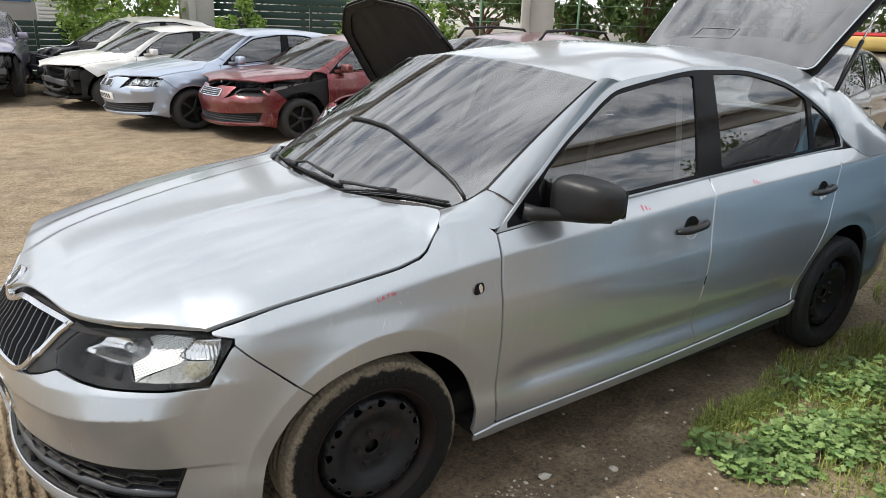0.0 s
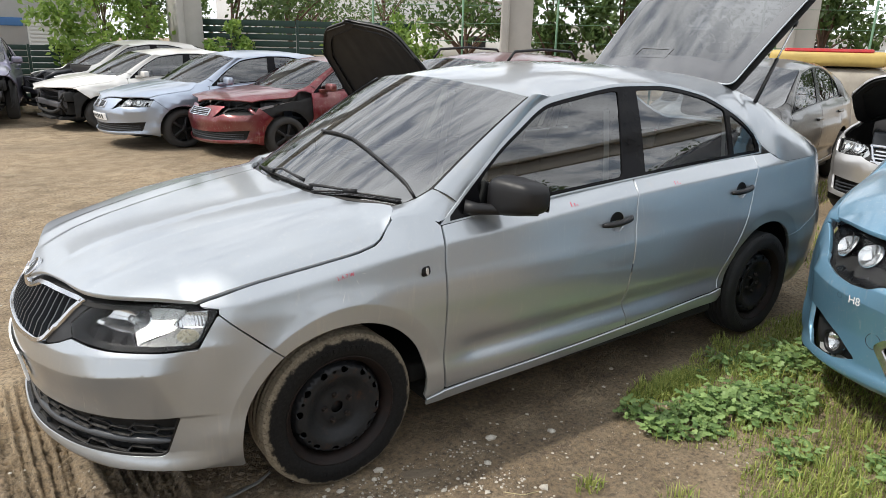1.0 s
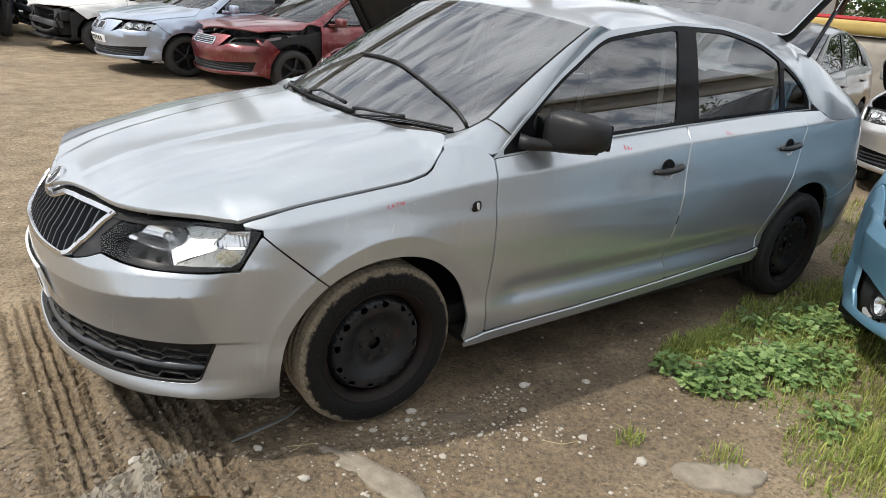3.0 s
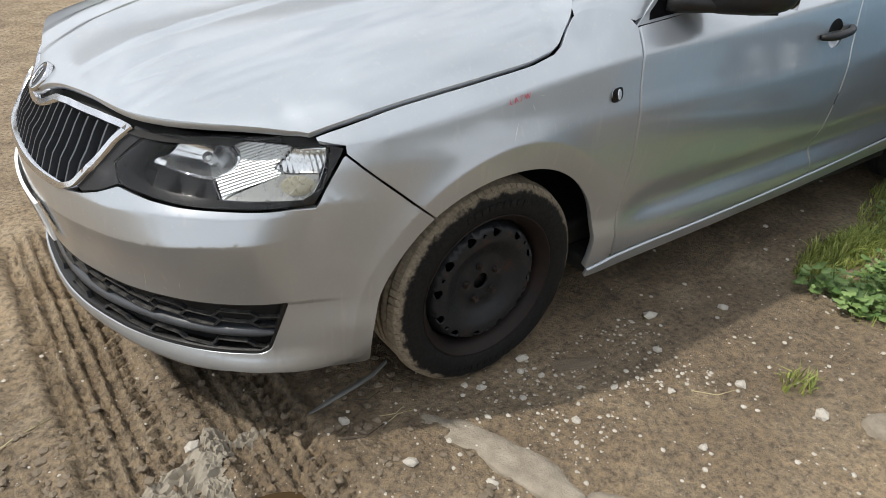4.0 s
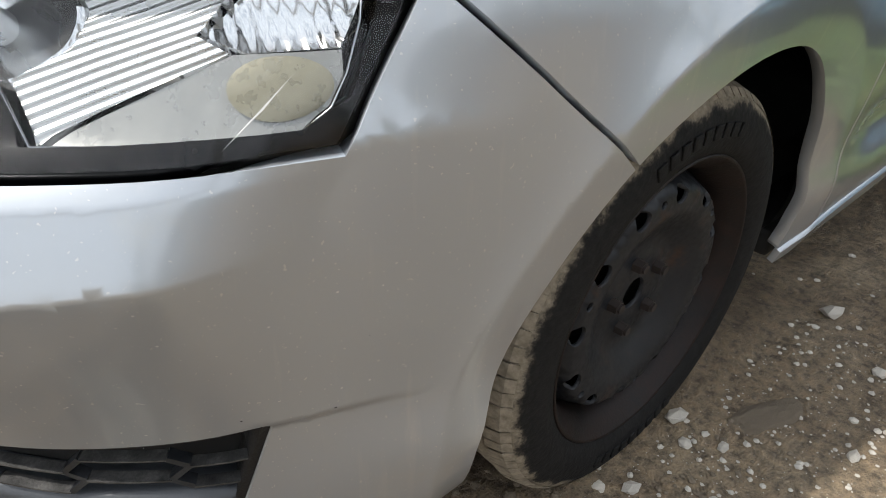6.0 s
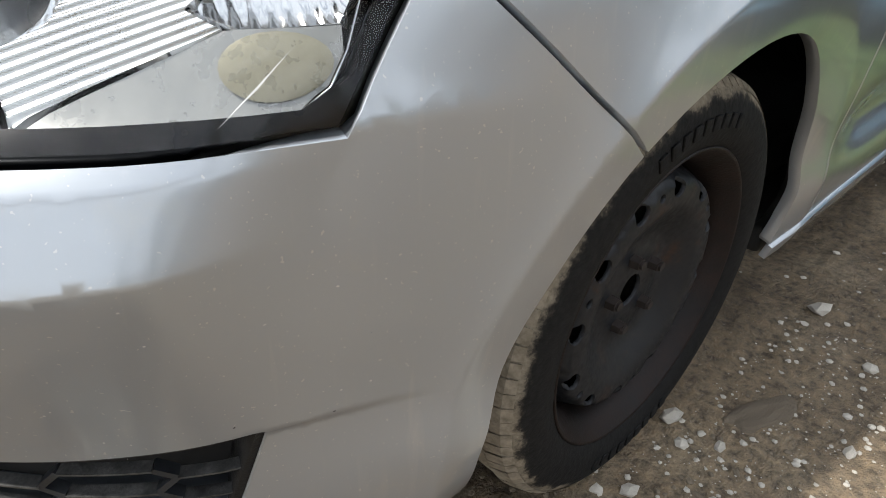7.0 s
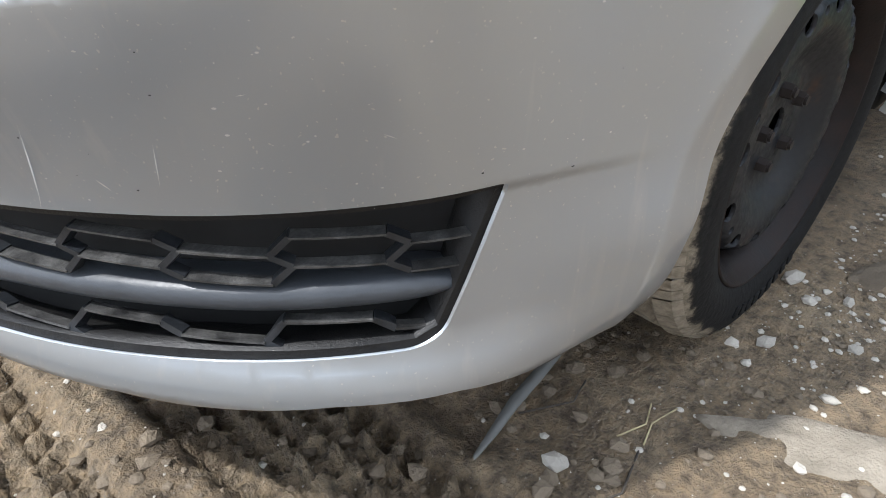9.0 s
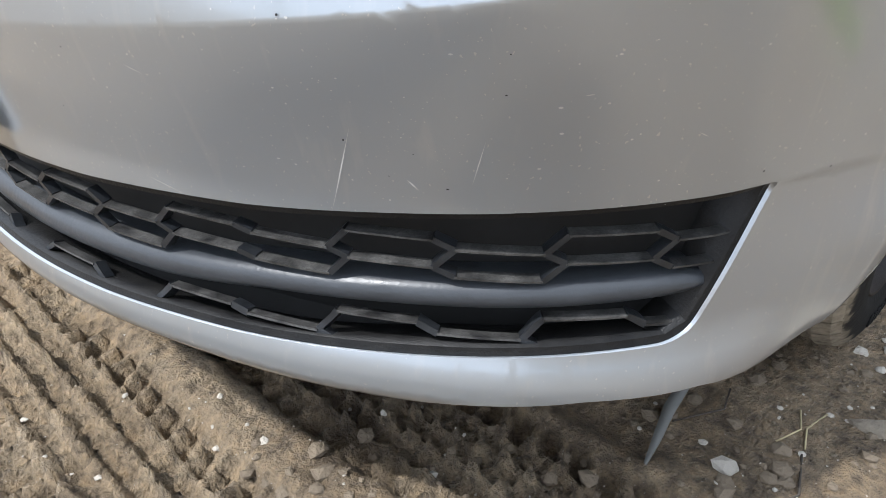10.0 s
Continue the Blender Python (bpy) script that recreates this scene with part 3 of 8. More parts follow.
def make_wheel(mats, fine=True, spin=0.0):
    """A steel wheel about its own centre, outboard side -y: tyre, tread, rim, disc, bolts."""
    w = new("wheel")
    n = 96 if fine else 32
    m = Matrix.Identity(4)
    side = [(0.206, -0.083), (0.214, -0.090), (0.235, -0.0955), (0.255, -0.0945), (0.262, -0.0925), (0.2635, -0.0925), (0.272, -0.089), (0.280, -0.083), (0.2855, -0.074)]
    v, f = lathe(side, m, n)
    tyre = mesh_object("tyre", v, f, mats["rubber"], w)
    if fine:      # raised lettering on the sidewall, as plain bars
        for a0 in (70, 250):
            for i in range(9):
                a = radians(a0 + 5.2 * i)
                bm = bmesh.new()
                box(bm, 0.234, 0.252, -0.0975, -0.0945, -0.0075, 0.0075, 0.001)
                bm.transform(pose(0, 0, 0, 0, -math.degrees(a), 0))
                part("letter_bar", bm, mats["rubber"], tyre)
    prof = [(0.2855, -0.074)]
    for gy in (-0.045, -0.015, 0.015, 0.045):
        prof += [(0.2925, gy - 0.006), (0.2865, gy - 0.004), (0.2865, gy + 0.004), (0.2925, gy + 0.006)]
    prof += [(0.2855, 0.074), (0.27, 0.09), (0.235, 0.0955), (0.205, 0.083)]
    v, f = lathe(prof, m, n)
    mesh_object("tread", v, f, mats["tread"], tyre, "tread caked with dried pale mud" if fine else "")
    if fine:      # shoulder blocks
        vs, fs = [], []
        k = 88
        for i in range(k):
            a0, a1 = 2 * math.pi * (i + 0.05 + 0.05 * math.sin(7.1 * i)) / k, 2 * math.pi * (i + 0.95 + 0.05 * math.sin(3.3 * i)) / k
            ring = []
            for a in (a0, a1):
                for r, y in ((0.2790, -0.0855), (0.2880, -0.0762), (0.2945, -0.056)):
                    ring.append((r * math.cos(a), y, r * math.sin(a)))
            b = len(vs)
            vs += ring
            fs += [(b, b + 1, b + 4, b + 3), (b + 1, b + 2, b + 5, b + 4)]
            for c in (b, b + 3):
                j = len(vs)
                vs += [tuple(0.97 * q if t != 1 else q for t, q in enumerate(vs[c + 1]))]
                fs.append((c, c + 1, j))
        tagged(mesh_object("tread_pattern", vs, fs, mats["tread"], tyre, smooth_shade=False), kind="stuff")
    rim = [(0.150, 0.075), (0.172, 0.06), (0.176, 0.0), (0.178, -0.03), (0.182, -0.058), (0.192, -0.072), (0.197, -0.078), (0.204, -0.0865), (0.207, -0.0885), (0.209, -0.087), (0.2095, -0.082)]
    v, f = lathe(rim, m, n)
    mesh_object("rim", v, f, mats["flange"] if fine else mats["rim"], w, "rusty black steel rim" if fine else "")
    holes = [[(0.024 * math.cos(a), 0.024 * math.sin(a)) for a in np.linspace(0, 2 * math.pi, 14, endpoint=False)]]
    if fine:
        oval = lambda c, r0, rr, rt: [((r0 + rr * math.cos(a)) * math.cos(c) - rt * math.sin(a) * math.sin(c), (r0 + rr * math.cos(a)) * math.sin(c) + rt * math.sin(a) * math.cos(c)) for a in np.linspace(0, 2 * math.pi, 16, endpoint=False)]
        for i in range(12):
            holes.append(oval(radians(22 + 30 * i) + spin, 0.1535, 0.0115, 0.0145))
        for i in range(6):
            holes.append(oval(radians(37 + 60 * i) + spin, 0.152, 0.0055, 0.0065))
        for i in range(5):
            c = 2 * math.pi * i / 5 + radians(29) + spin
            holes.append([(0.051 * math.cos(c) + 0.007 * math.cos(a), 0.051 * math.sin(c) + 0.007 * math.sin(a)) for a in np.linspace(0, 2 * math.pi, 8, endpoint=False)])
    disc = panel("disc", wheel_disc, [(0.186 * math.cos(a), 0.186 * math.sin(a)) for a in np.linspace(0, 2 * math.pi, 72, endpoint=False)], mats["rim"], w, 0.012 if fine else 0.04, 0.006, 0.0, holes)
    v, f = lathe([(0.0, 0.0), (0.17, 0.0), (0.17, 0.05), (0.0, 0.05)], m, 24)
    mesh_object("brake_drum", v, f, mats["dark"], w)
    v, f = lathe([(0.0, -0.030), (0.0275, -0.030), (0.0275, -0.02)], m, 20)
    mesh_object("hub", v, f, mats["rim"], w)
    for i in range(5):
        c = 2 * math.pi * i / 5 + radians(29) + spin
        cx, cz = 0.051 * math.cos(c), 0.051 * math.sin(c)
        bm = bmesh.new()
        bmesh.ops.create_cone(bm, cap_ends=True, segments=6, radius1=0.0105, radius2=0.0095, depth=0.014, matrix=pose(cx, -0.054, cz, 90))
        bmesh.ops.create_cone(bm, cap_ends=True, segments=10, radius1=0.0065, radius2=0.0065, depth=0.005, matrix=pose(cx, -0.062, cz, 90))
        part("wheel_bolt", bm, mats["bolt"], w, "rusty wheel bolt", False)
    return w


def ellipse(cx, cz, a, b, n=28):
    return [(cx + a * math.cos(t), cz + b * math.sin(t)) for t in np.linspace(0, 2 * math.pi, n, endpoint=False)]


DOOR_EDGE = [(0.436, 0.84), (0.430, 0.76), (0.430, 0.50), (0.432, 0.36), (0.444, 0.262)]


def front_arch(a0, a1, n):
    """The front wheel opening, a little wider before the wheel than behind it."""
    res = []
    for a in np.linspace(a0, a1, n + 1):
        r = 0.345 + 0.020 * float(smooth(80, 130, a))
        res.append((AX_F + r * math.cos(radians(a)), AX_Z + r * math.sin(radians(a))))
    return res


fender_tip = curve((0.262, 0.940), (0.29, 0.951), (0.320, 0.953), (0.350, 0.952), (0.39, 0.944), (0.43, 0.922), (0.445, 0.906))


def fender_top(a, r):
    """The fender's upper end between hood, windscreen and door: a from the hood's corner to the pillar's joint, r from the fender's side up to the glass."""
    a, r = np.broadcast_arrays(np.asarray(a, float), np.asarray(r, float))
    q = np.clip(a / 0.7, 0, 1)
    x = 0.262 + 0.181 * q
    low, tan = body(x, fender_tip(x) - 0.007), body(x, fender_tip(x)) - body(x, fender_tip(x) - 0.007)
    k = np.clip((a - 0.7) / 0.3, 0, 1) * 0.10
    side, lean = pillar(k, np.ones(k.shape)), pillar(k, np.full(k.shape, 0.95)) - pillar(k, np.ones(k.shape))
    w = smooth(0.60, 0.78, a)[..., None]
    unit = lambda v: v / np.linalg.norm(v, axis=-1, keepdims=True)
    foot, rise = low + (side - low) * w, unit(unit(tan) + (unit(lean) - unit(tan)) * w)
    v = -0.056 + 0.158 * a
    rim = screen(-0.897 - 0.090 * (1 - (1 - a) ** 2.2), v)
    span = rim - foot
    size = np.linalg.norm(span, axis=-1, keepdims=True)
    fall = unit(span * np.array([1, 1, 0.35]))
    t = r[..., None]
    h01 = t * t * (3 - 2 * t)
    p = foot + span * h01 + size * (rise * (t * (1 - t) ** 2) + fall * (t * t * (t - 1)))
    return p + (pillar(np.full(a.shape, 0.10), 1 - r) - p) * smooth(0.62, 1.0, a)[..., None]


def frame_z(x):
    """Top of the black window surround, a finger below the roof rail."""
    return rail_z(x) - 0.013 - 0.010 * smooth(0.7, 1.0, x) * (1 - smooth(1.1, 1.4, x))


def body_features():
    """Points along the creases of the body, so that its panels follow them."""
    res = []
    ss = np.arange(-0.40, 3.45, 0.014)
    for dz in (-0.016, -0.007, -0.0025, 0.0025, 0.007, 0.016):
        res.append(np.stack([ss, crease_z(ss) + dz], 1))
    for cx, rs in ((AX_F, (0.38, 0.400, 0.409, 0.4125, 0.4175, 0.421, 0.435, 0.455, 0.475, 0.50, 0.52, 0.535, 0.55, 0.57)), (AX_R, (0.375, 0.400, 0.416, 0.4215, 0.4285, 0.434, 0.452, 0.475, 0.50, 0.53))):
        aa = np.radians(np.arange(-12, 200, 1.6))
        for r in rs:
            res.append(np.stack([cx + r * np.cos(aa), AX_Z + r * np.sin(aa)], 1))
    ns = np.arange(2 * S_NOSE + 0.36, -0.36, 0.014)
    for z in (0.208, 0.216, 0.224, 0.231, 0.2385, 0.246, 0.252, 0.259, 0.267, 0.28, 0.30, 0.406, 0.410, 0.4135, 0.417, 0.421, 0.45, 0.47, 0.64, 0.647):
        res.append(np.stack([ns, np.full(len(ns), z)], 1))
    for dz in (-0.009, -0.0025, 0.0025, 0.009):
        for line in (bumper_fold, bumper_crease):
            q = line(S_NOSE + np.abs(ns - S_NOSE))
            res.append(np.stack([ns, q + dz], 1)[q < 0.66])
    for sg in (-1, 1):
        for z in np.arange(0.40, 0.43, 0.0035):
            s1 = np.arange(-0.58, -0.34, 0.012)
            res.append(np.stack([s1 if sg > 0 else 2 * S_NOSE - s1, np.full(len(s1), z)], 1))
    ds = np.arange(0.40, 2.3, 0.02)
    for z in (0.33, 0.35, 0.37, 0.39, 0.41, 0.43, 0.46):
        res.append(np.stack([ds, np.full(len(ds), z)], 1))
    return np.concatenate(res)


SCREEN_FOOT = [(-0.985, 0.12), (-0.978, 0.082), (-0.962, 0.036), (-0.935, -0.012), (-0.90, -0.040)] + [(u, -0.046 + 0.010 * (abs(u) > 0.7)) for u in (-0.8, -0.6, -0.3, 0.0, 0.3, 0.6, 0.8)]
SCREEN_FOOT += [(-u, v) for u, v in SCREEN_FOOT[4::-1]]


def car_shell(car, mats, k=1.0, hood_on=True, bumper_on=True, lamps_on=True, hatch_open=False, lamp=None, low_open=True, extra_holes=(), fender_on=True):
    """Panels of a saloon: bumper, fenders, doors, quarters, hood, roof, pillars, glass."""
    P = mats["paint"]
    lamp = lamp or LAMP
    feat = body_features() if k < 1.5 else None
    st = 0.022 * k
    made = {}
    gap = 0.0027
    # front bumper, from wheel opening to wheel opening
    fr = [(-0.350, 0.183)] + front_arch(195, 127.5, 18) + [(-0.310, 0.669), (-0.392, 0.738)] + [p for p in lamp[1:8]] \
        + [(-0.96, 0.617), (-1.02, 0.599), (-1.07, 0.590), (-1.16, 0.586), (S_NOSE, 0.585)]
    lo = [(S_NOSE, 0.200), (-1.15, 0.203), (-0.98, 0.207), (-0.80, 0.224), (-0.67, 0.236), (-0.57, 0.236), (-0.457, 0.218), (-0.39, 0.197)]
    up = np.array(fr)
    dn = np.array(lo)
    outline = np.concatenate([dn[1:], up, np.stack([2 * S_NOSE - up[::-1][1:, 0], up[::-1][1:, 1]], 1), np.stack([2 * S_NOSE - dn[::-1][:, 0], dn[::-1][:, 1]], 1)])
    low = np.concatenate([np.array(LOW_GRILLE[:8]), np.stack([2 * S_NOSE - np.array(LOW_GRILLE[:8])[::-1, 0], np.array(LOW_GRILLE[:8])[::-1, 1]], 1), np.stack([2 * S_NOSE - np.array(LOW_GRILLE[8:])[::-1, 0], np.array(LOW_GRILLE[8:])[::-1, 1]], 1), np.array(LOW_GRILLE[8:])])
    if bumper_on:
        made["bumper"] = panel("front_bumper", body, shrink(outline, gap), P, car, st, 0.02, 0, ([rounded(low, 0.012)] if low_open else []) + list(extra_holes), rows=feat)
    # front fender
    top = [(-0.392, 0.752), (-0.445, 0.757)] + [(x, float(edge_z(x)) - 0.001) for x in np.linspace(-0.448, 0.10, 18)] + [(0.17, 0.870), (0.20, 0.885), (0.215, 0.898), (0.235, 0.917), (0.26, 0.939)] + [(x, float(fender_tip(x)) - 0.001) for x in (0.275, 0.295, 0.320, 0.350, 0.39, 0.42)] + [(0.443, 0.906)]
    fender = top + DOOR_EDGE + [(0.366, 0.235)] + front_arch(-7, 127.5, 36) + [(-0.310, 0.669), (-0.392, 0.738)]
    if fender_on:
        made["fender"] = panel("front_fender", body, shrink(fender, gap), P, car, st, 0.02, 0, rows=feat)
    # doors
    d1 = along(belt_z, 0.448, 1.515, 20) + [(1.492, 0.90), (1.466, 0.726), (1.446, 0.506), (1.452, 0.40), (1.472, 0.318), (1.470, 0.300)] + [(1.2, 0.287), (0.9, 0.276), (0.6, 0.268), (0.448, 0.264)] + [(x + 0.004, z) for x, z in DOOR_EDGE[-2::-1]]
    made["door1"] = panel("front_door", body, shrink(d1, gap), P, car, st, 0.02, 0, [ellipse(1.352, 0.812, 0.048, 0.044)] if mats.get("recess") else [], rows=feat)
    rear_edge = [(2.494, 1.012), (2.478, 0.948), (2.413, 0.794), (2.32, 0.64)] + arc(AX_R, AX_Z, 0.43, 143, 172, 6) + [(2.165, 0.345), (2.12, 0.335)]
    d2 = along(belt_z, 1.519, 2.49, 20) + rear_edge + [(1.9, 0.322), (1.70, 0.31), (1.476, 0.301), (1.476, 0.318), (1.456, 0.40), (1.450, 0.506), (1.470, 0.726), (1.496, 0.90)]
    made["door2"] = panel("rear_door", body, shrink(d2, gap), P, car, st, 0.02, 0, [ellipse(2.315, 0.852, 0.048, 0.042)] if mats.get("recess") else [], rows=feat)
    # sill
    sill = [(0.370, 0.235), (0.442, 0.258), (0.6, 0.265), (0.9, 0.273), (1.2, 0.284), (1.47, 0.297), (1.9, 0.319), (2.12, 0.332), (2.17, 0.340), (2.215, 0.345), (2.235, 0.30), (2.2, 0.275), (1.8, 0.262), (1.4, 0.245), (0.9, 0.228), (0.5, 0.215), (0.368, 0.207)]
    made["sill"] = panel("sill", body, shrink(sill, gap), P, car, st, 0.012, 0.006)
    # rear quarter and rear bumper
    q = [(2.498, 1.012), (2.56, 1.013), (2.615, 1.014)] + along(eave_z, 2.655, 3.43, 22, 0.001) + [(3.43, 0.86), (3.36, 0.70), (3.18, 0.62), (3.0, 0.56)] + arc(AX_R, AX_Z, 0.362, 42, 166, 30) + [(2.225, 0.345), (2.19, 0.345)] + rear_edge[::-1][2:-1]
    made["quarter"] = panel("rear_quarter", body, shrink(q, gap), P, car, st * 1.3, 0.02, 0, rows=feat)
    rb = [(2.955, 0.20)] + arc(AX_R, AX_Z, 0.362, -6, 42, 10) + [(3.0, 0.56), (3.18, 0.62), (3.36, 0.70), (3.5, 0.72), (S_TAIL, 0.72), (S_TAIL, 0.20)]
    made["rear_bumper"] = panel("rear_bumper", body, shrink(rb, gap), P, car, st * 1.5, 0.02, 0)
    tl = [(3.36, 0.70), (3.43, 0.86), (3.436, 0.968), (3.5, 0.968), (3.75, 0.970), (3.75, 0.72)]
    made["tail_lamp"] = panel("tail_lamp", body, shrink(tl, gap), mats["red_lamp"], car, st * 1.5, 0.02, 0, label="red tail lamp lens")
    tg = [(3.75, 0.72), (3.75, 0.970), (S_TAIL, 0.970), (S_TAIL, 0.72)]
    made["tailgate"] = panel("tailgate", body, tg, P, car, st * 2, 0.02, 0)
    # hood and roof
    if hood_on:
        made["hood"] = panel("hood", hood, shrink(hood_outline(), 0.005), P, car, st * 0.7, 0.02)
    ridge = [(x, -float(eave_y(x))) for x in np.concatenate([np.linspace(1.084, 2.6, 26), np.linspace(2.63, 2.95, 10)])] + [(p[0], p[1]) for p in ET[::7] if p[0] > 2.97 and p[1] < -0.03]
    nose = [(0.855, 0.0), (0.863, -0.18), (0.885, -0.34), (0.915, -0.48), (0.952, -0.585), (0.972, -0.627)]
    h = np.array(nose + ridge + [(float(ET[-1, 0]), 0.0)])
    back_light = [(2.50, -0.50), (2.56, -0.53), (3.05, -0.56), (3.08, -0.50), (3.09, 0.50), (3.05, 0.56), (2.56, 0.53), (2.50, 0.50)]
    if hatch_open:
        back_light = [(2.56, -0.42), (3.30, -0.46), (3.30, 0.46), (2.56, 0.42)]
    made["roof"] = panel("roof", roof, np.concatenate([h, (h[::-1] * (1, -1))[1:-1]]), P, car, st * 1.3, 0.015, 0, [back_light])
    if not hatch_open:
        panel("rear_window", roof, back_light, mats["side_glass"], car, 0.08, 0, -0.004)
    made["pillar"] = panel("pillar", pillar, [(0.104, 0.0), (0.104, 1.0), (1.0, 1.0), (1.0, 0.0)], P, car, 0.05, 0.0, 0.0, flip=True)
    # side windows: black surround with three openings, then the panes
    w0 = along(belt_z, 0.447, 2.60, 40, -0.004) + along(rail_z, 2.612, 0.475, 60)
    w1 = along(belt_z, 0.490, 2.590, 40, 0.002) + along(frame_z, 2.590, 0.492, 60)
    front = [(0.640, 0.945)] + along(belt_z, 0.70, 1.435, 12, 0.016) + [(1.445, 1.0), (1.512, 1.350)] + along(frame_z, 1.48, 0.68, 24, -0.016) + [(0.635, 1.02)]
    rear = along(belt_z, 1.60, 2.30, 10, 0.016) + [(2.315, 1.22)] + along(frame_z, 2.31, 1.66, 14, -0.016) + [(1.636, 1.35)]
    rear = [p for p in rear]
    quarter = along(belt_z, 2.335, 2.565, 4, 0.016) + along(frame_z, 2.550, 2.36, 6, -0.018) + [(2.348, 1.20)]
    holes = [rounded(o, 0.012, 4) for o in (front, rear, quarter)]
    made["door_frame"] = panel("door_frame", cabin, w0, P, car, 0.03 * k, 0.015, 0.005, [w1])
    made["surround"] = panel("window_surround", cabin, shrink(w1, -0.002), mats["frame"], car, 0.03 * k, 0.012, 0.002, holes, label="black window surround")
    made["fender_top"] = panel("fender_top", fender_top, [(0, 0), (0, 1), (1, 1), (1, 0)], P, car, 0.06, 0.0, 0.0008, flip=True)
    for nm, o in zip(("front_side_window", "rear_side_window", "quarter_window"), (front, rear, quarter)):
        made[nm] = panel(nm, cabin, shrink(o, -0.006), mats["side_glass"], car, 0.06, 0, -0.004)
        made[nm].visible_shadow = False
    for key in (("fender",) if fender_on else ()) + ("door1", "door2", "sill", "quarter", "rear_bumper", "tail_lamp", "tailgate", "pillar", "fender_top", "door_frame", "surround", "front_side_window", "rear_side_window", "quarter_window"):
        o = mirrored(made[key], car)
        o.visible_shadow = made[key].visible_shadow
        made[key + "_r"] = o
    scr = panel("windscreen", screen, SCREEN_FOOT + [(0.985, 0.985), (-0.985, 0.985)], mats["screen_glass"], car, 0.08, 0.0, -0.002, flip=True)
    scr.visible_shadow = False
    seal = panel("windscreen_seal", screen, [(u * 1.008, v - 0.012) for u, v in SCREEN_FOOT] + [(0.99, 0.985), (-0.99, 0.985)], mats["black"], car, 0.06, 0.012, -0.006, [[(u * 0.985, v + 0.022) for u, v in SCREEN_FOOT] + [(0.955, 0.955), (-0.955, 0.955)]], flip=True)
    # dark inner shell behind the gaps, floor and wheel housings
    front_s = S_NOSE + 0.001 if bumper_on else -0.46
    inner = [(front_s, 0.20), (-0.37, 0.20)] + arc(AX_F, AX_Z, 0.385, 194, -14, 30) + [(0.38, 0.24), (2.2, 0.27)] + arc(AX_R, AX_Z, 0.375, 187, -14, 30) + [(2.99, 0.22), (3.7, 0.22), (3.7, 0.95), (2.5, 0.97), (0.45, 0.88), (0.0, 0.79), (-0.4, 0.70), (front_s, 0.66)]
    sh = panel("inner_shell", body, inner, mats["dark"], car, 0.08, 0, -0.045)
    mirrored(sh, car)
    bm = bmesh.new()
    box(bm, -0.62, 3.3, -0.58, 0.58, 0.19, 0.24, 0.01)
    box(bm, 0.39, 2.21, -0.77, 0.77, 0.20, 0.25, 0.01)
    box(bm, -0.72, -0.38, -0.40, 0.40, 0.20, 0.24, 0.01)
    box(bm, 2.98, 3.50, -0.62, 0.62, 0.22, 0.30, 0.01)
    part("underbody", bm, mats["dark"], car)
    for cx in (AX_F, AX_R):
        for sgn in (-1, 1):
            prof = [(0.30, -0.795), (0.366, -0.795), (0.372, -0.76), (0.372, -0.52), (0.05, -0.52)]
            vs, fs = [], []
            k2 = 30
            for i in range(k2 + 1):
                a = radians(-25 + 230 * i / k2)
                for r, y in prof[1:]:
                    vs.append((cx + r * math.cos(a), sgn * -y * -1 if sgn < 0 else -y, AX_Z + r * math.sin(a)))
            n = len(prof) - 1
            for i in range(k2):
                for p in range(n - 1):
                    fs.append((i * n + p, i * n + p + 1, (i + 1) * n + p + 1, (i + 1) * n + p))
            mesh_object("wheel_housing", vs, fs, mats["liner"], car)
    return made



def tyre_mud():
    m, nt, p = material("muddy_tread")
    n, f = noise_node(nt, 14, 6, 0.7), noise_node(nt, 90, 3)
    mask = ramp_node(nt, n.outputs["Fac"], [(0.32, (0, 0, 0)), (0.355, (1, 1, 1))])
    mud = ramp_node(nt, f.outputs["Fac"], [(0.3, (0.15, 0.125, 0.088)), (0.7, (0.30, 0.255, 0.19))])
    col = mix_colour(nt, mask.outputs["Color"], (0.022, 0.022, 0.022), mud.outputs["Color"])
    link(nt, col, p.inputs["Base Color"])
    p.inputs["Roughness"].default_value = 0.92
    bump(nt, p, mask.outputs["Color"], 0.5, 0.003)
    return m


def rusty_steel():
    m, nt, p = material("rusty_black_steel")
    n, f = noise_node(nt, 16, 5, 0.7), noise_node(nt, 120, 3)
    col = ramp_node(nt, n.outputs["Fac"], [(0.35, (0.008, 0.0095, 0.012)), (0.58, (0.014, 0.015, 0.017)), (0.70, (0.045, 0.022, 0.014))])
    link(nt, col.outputs["Color"], p.inputs["Base Color"])
    r = ramp_node(nt, f.outputs["Fac"], [(0.3, (0.34,) * 3), (0.7, (0.6,) * 3)])
    link(nt, r.outputs["Color"], p.inputs["Roughness"])
    p.inputs["Metallic"].default_value = 0.0
    p.inputs["Specular IOR Level"].default_value = 0.28
    bump(nt, p, f.outputs["Fac"], 0.15, 0.001)
    return m


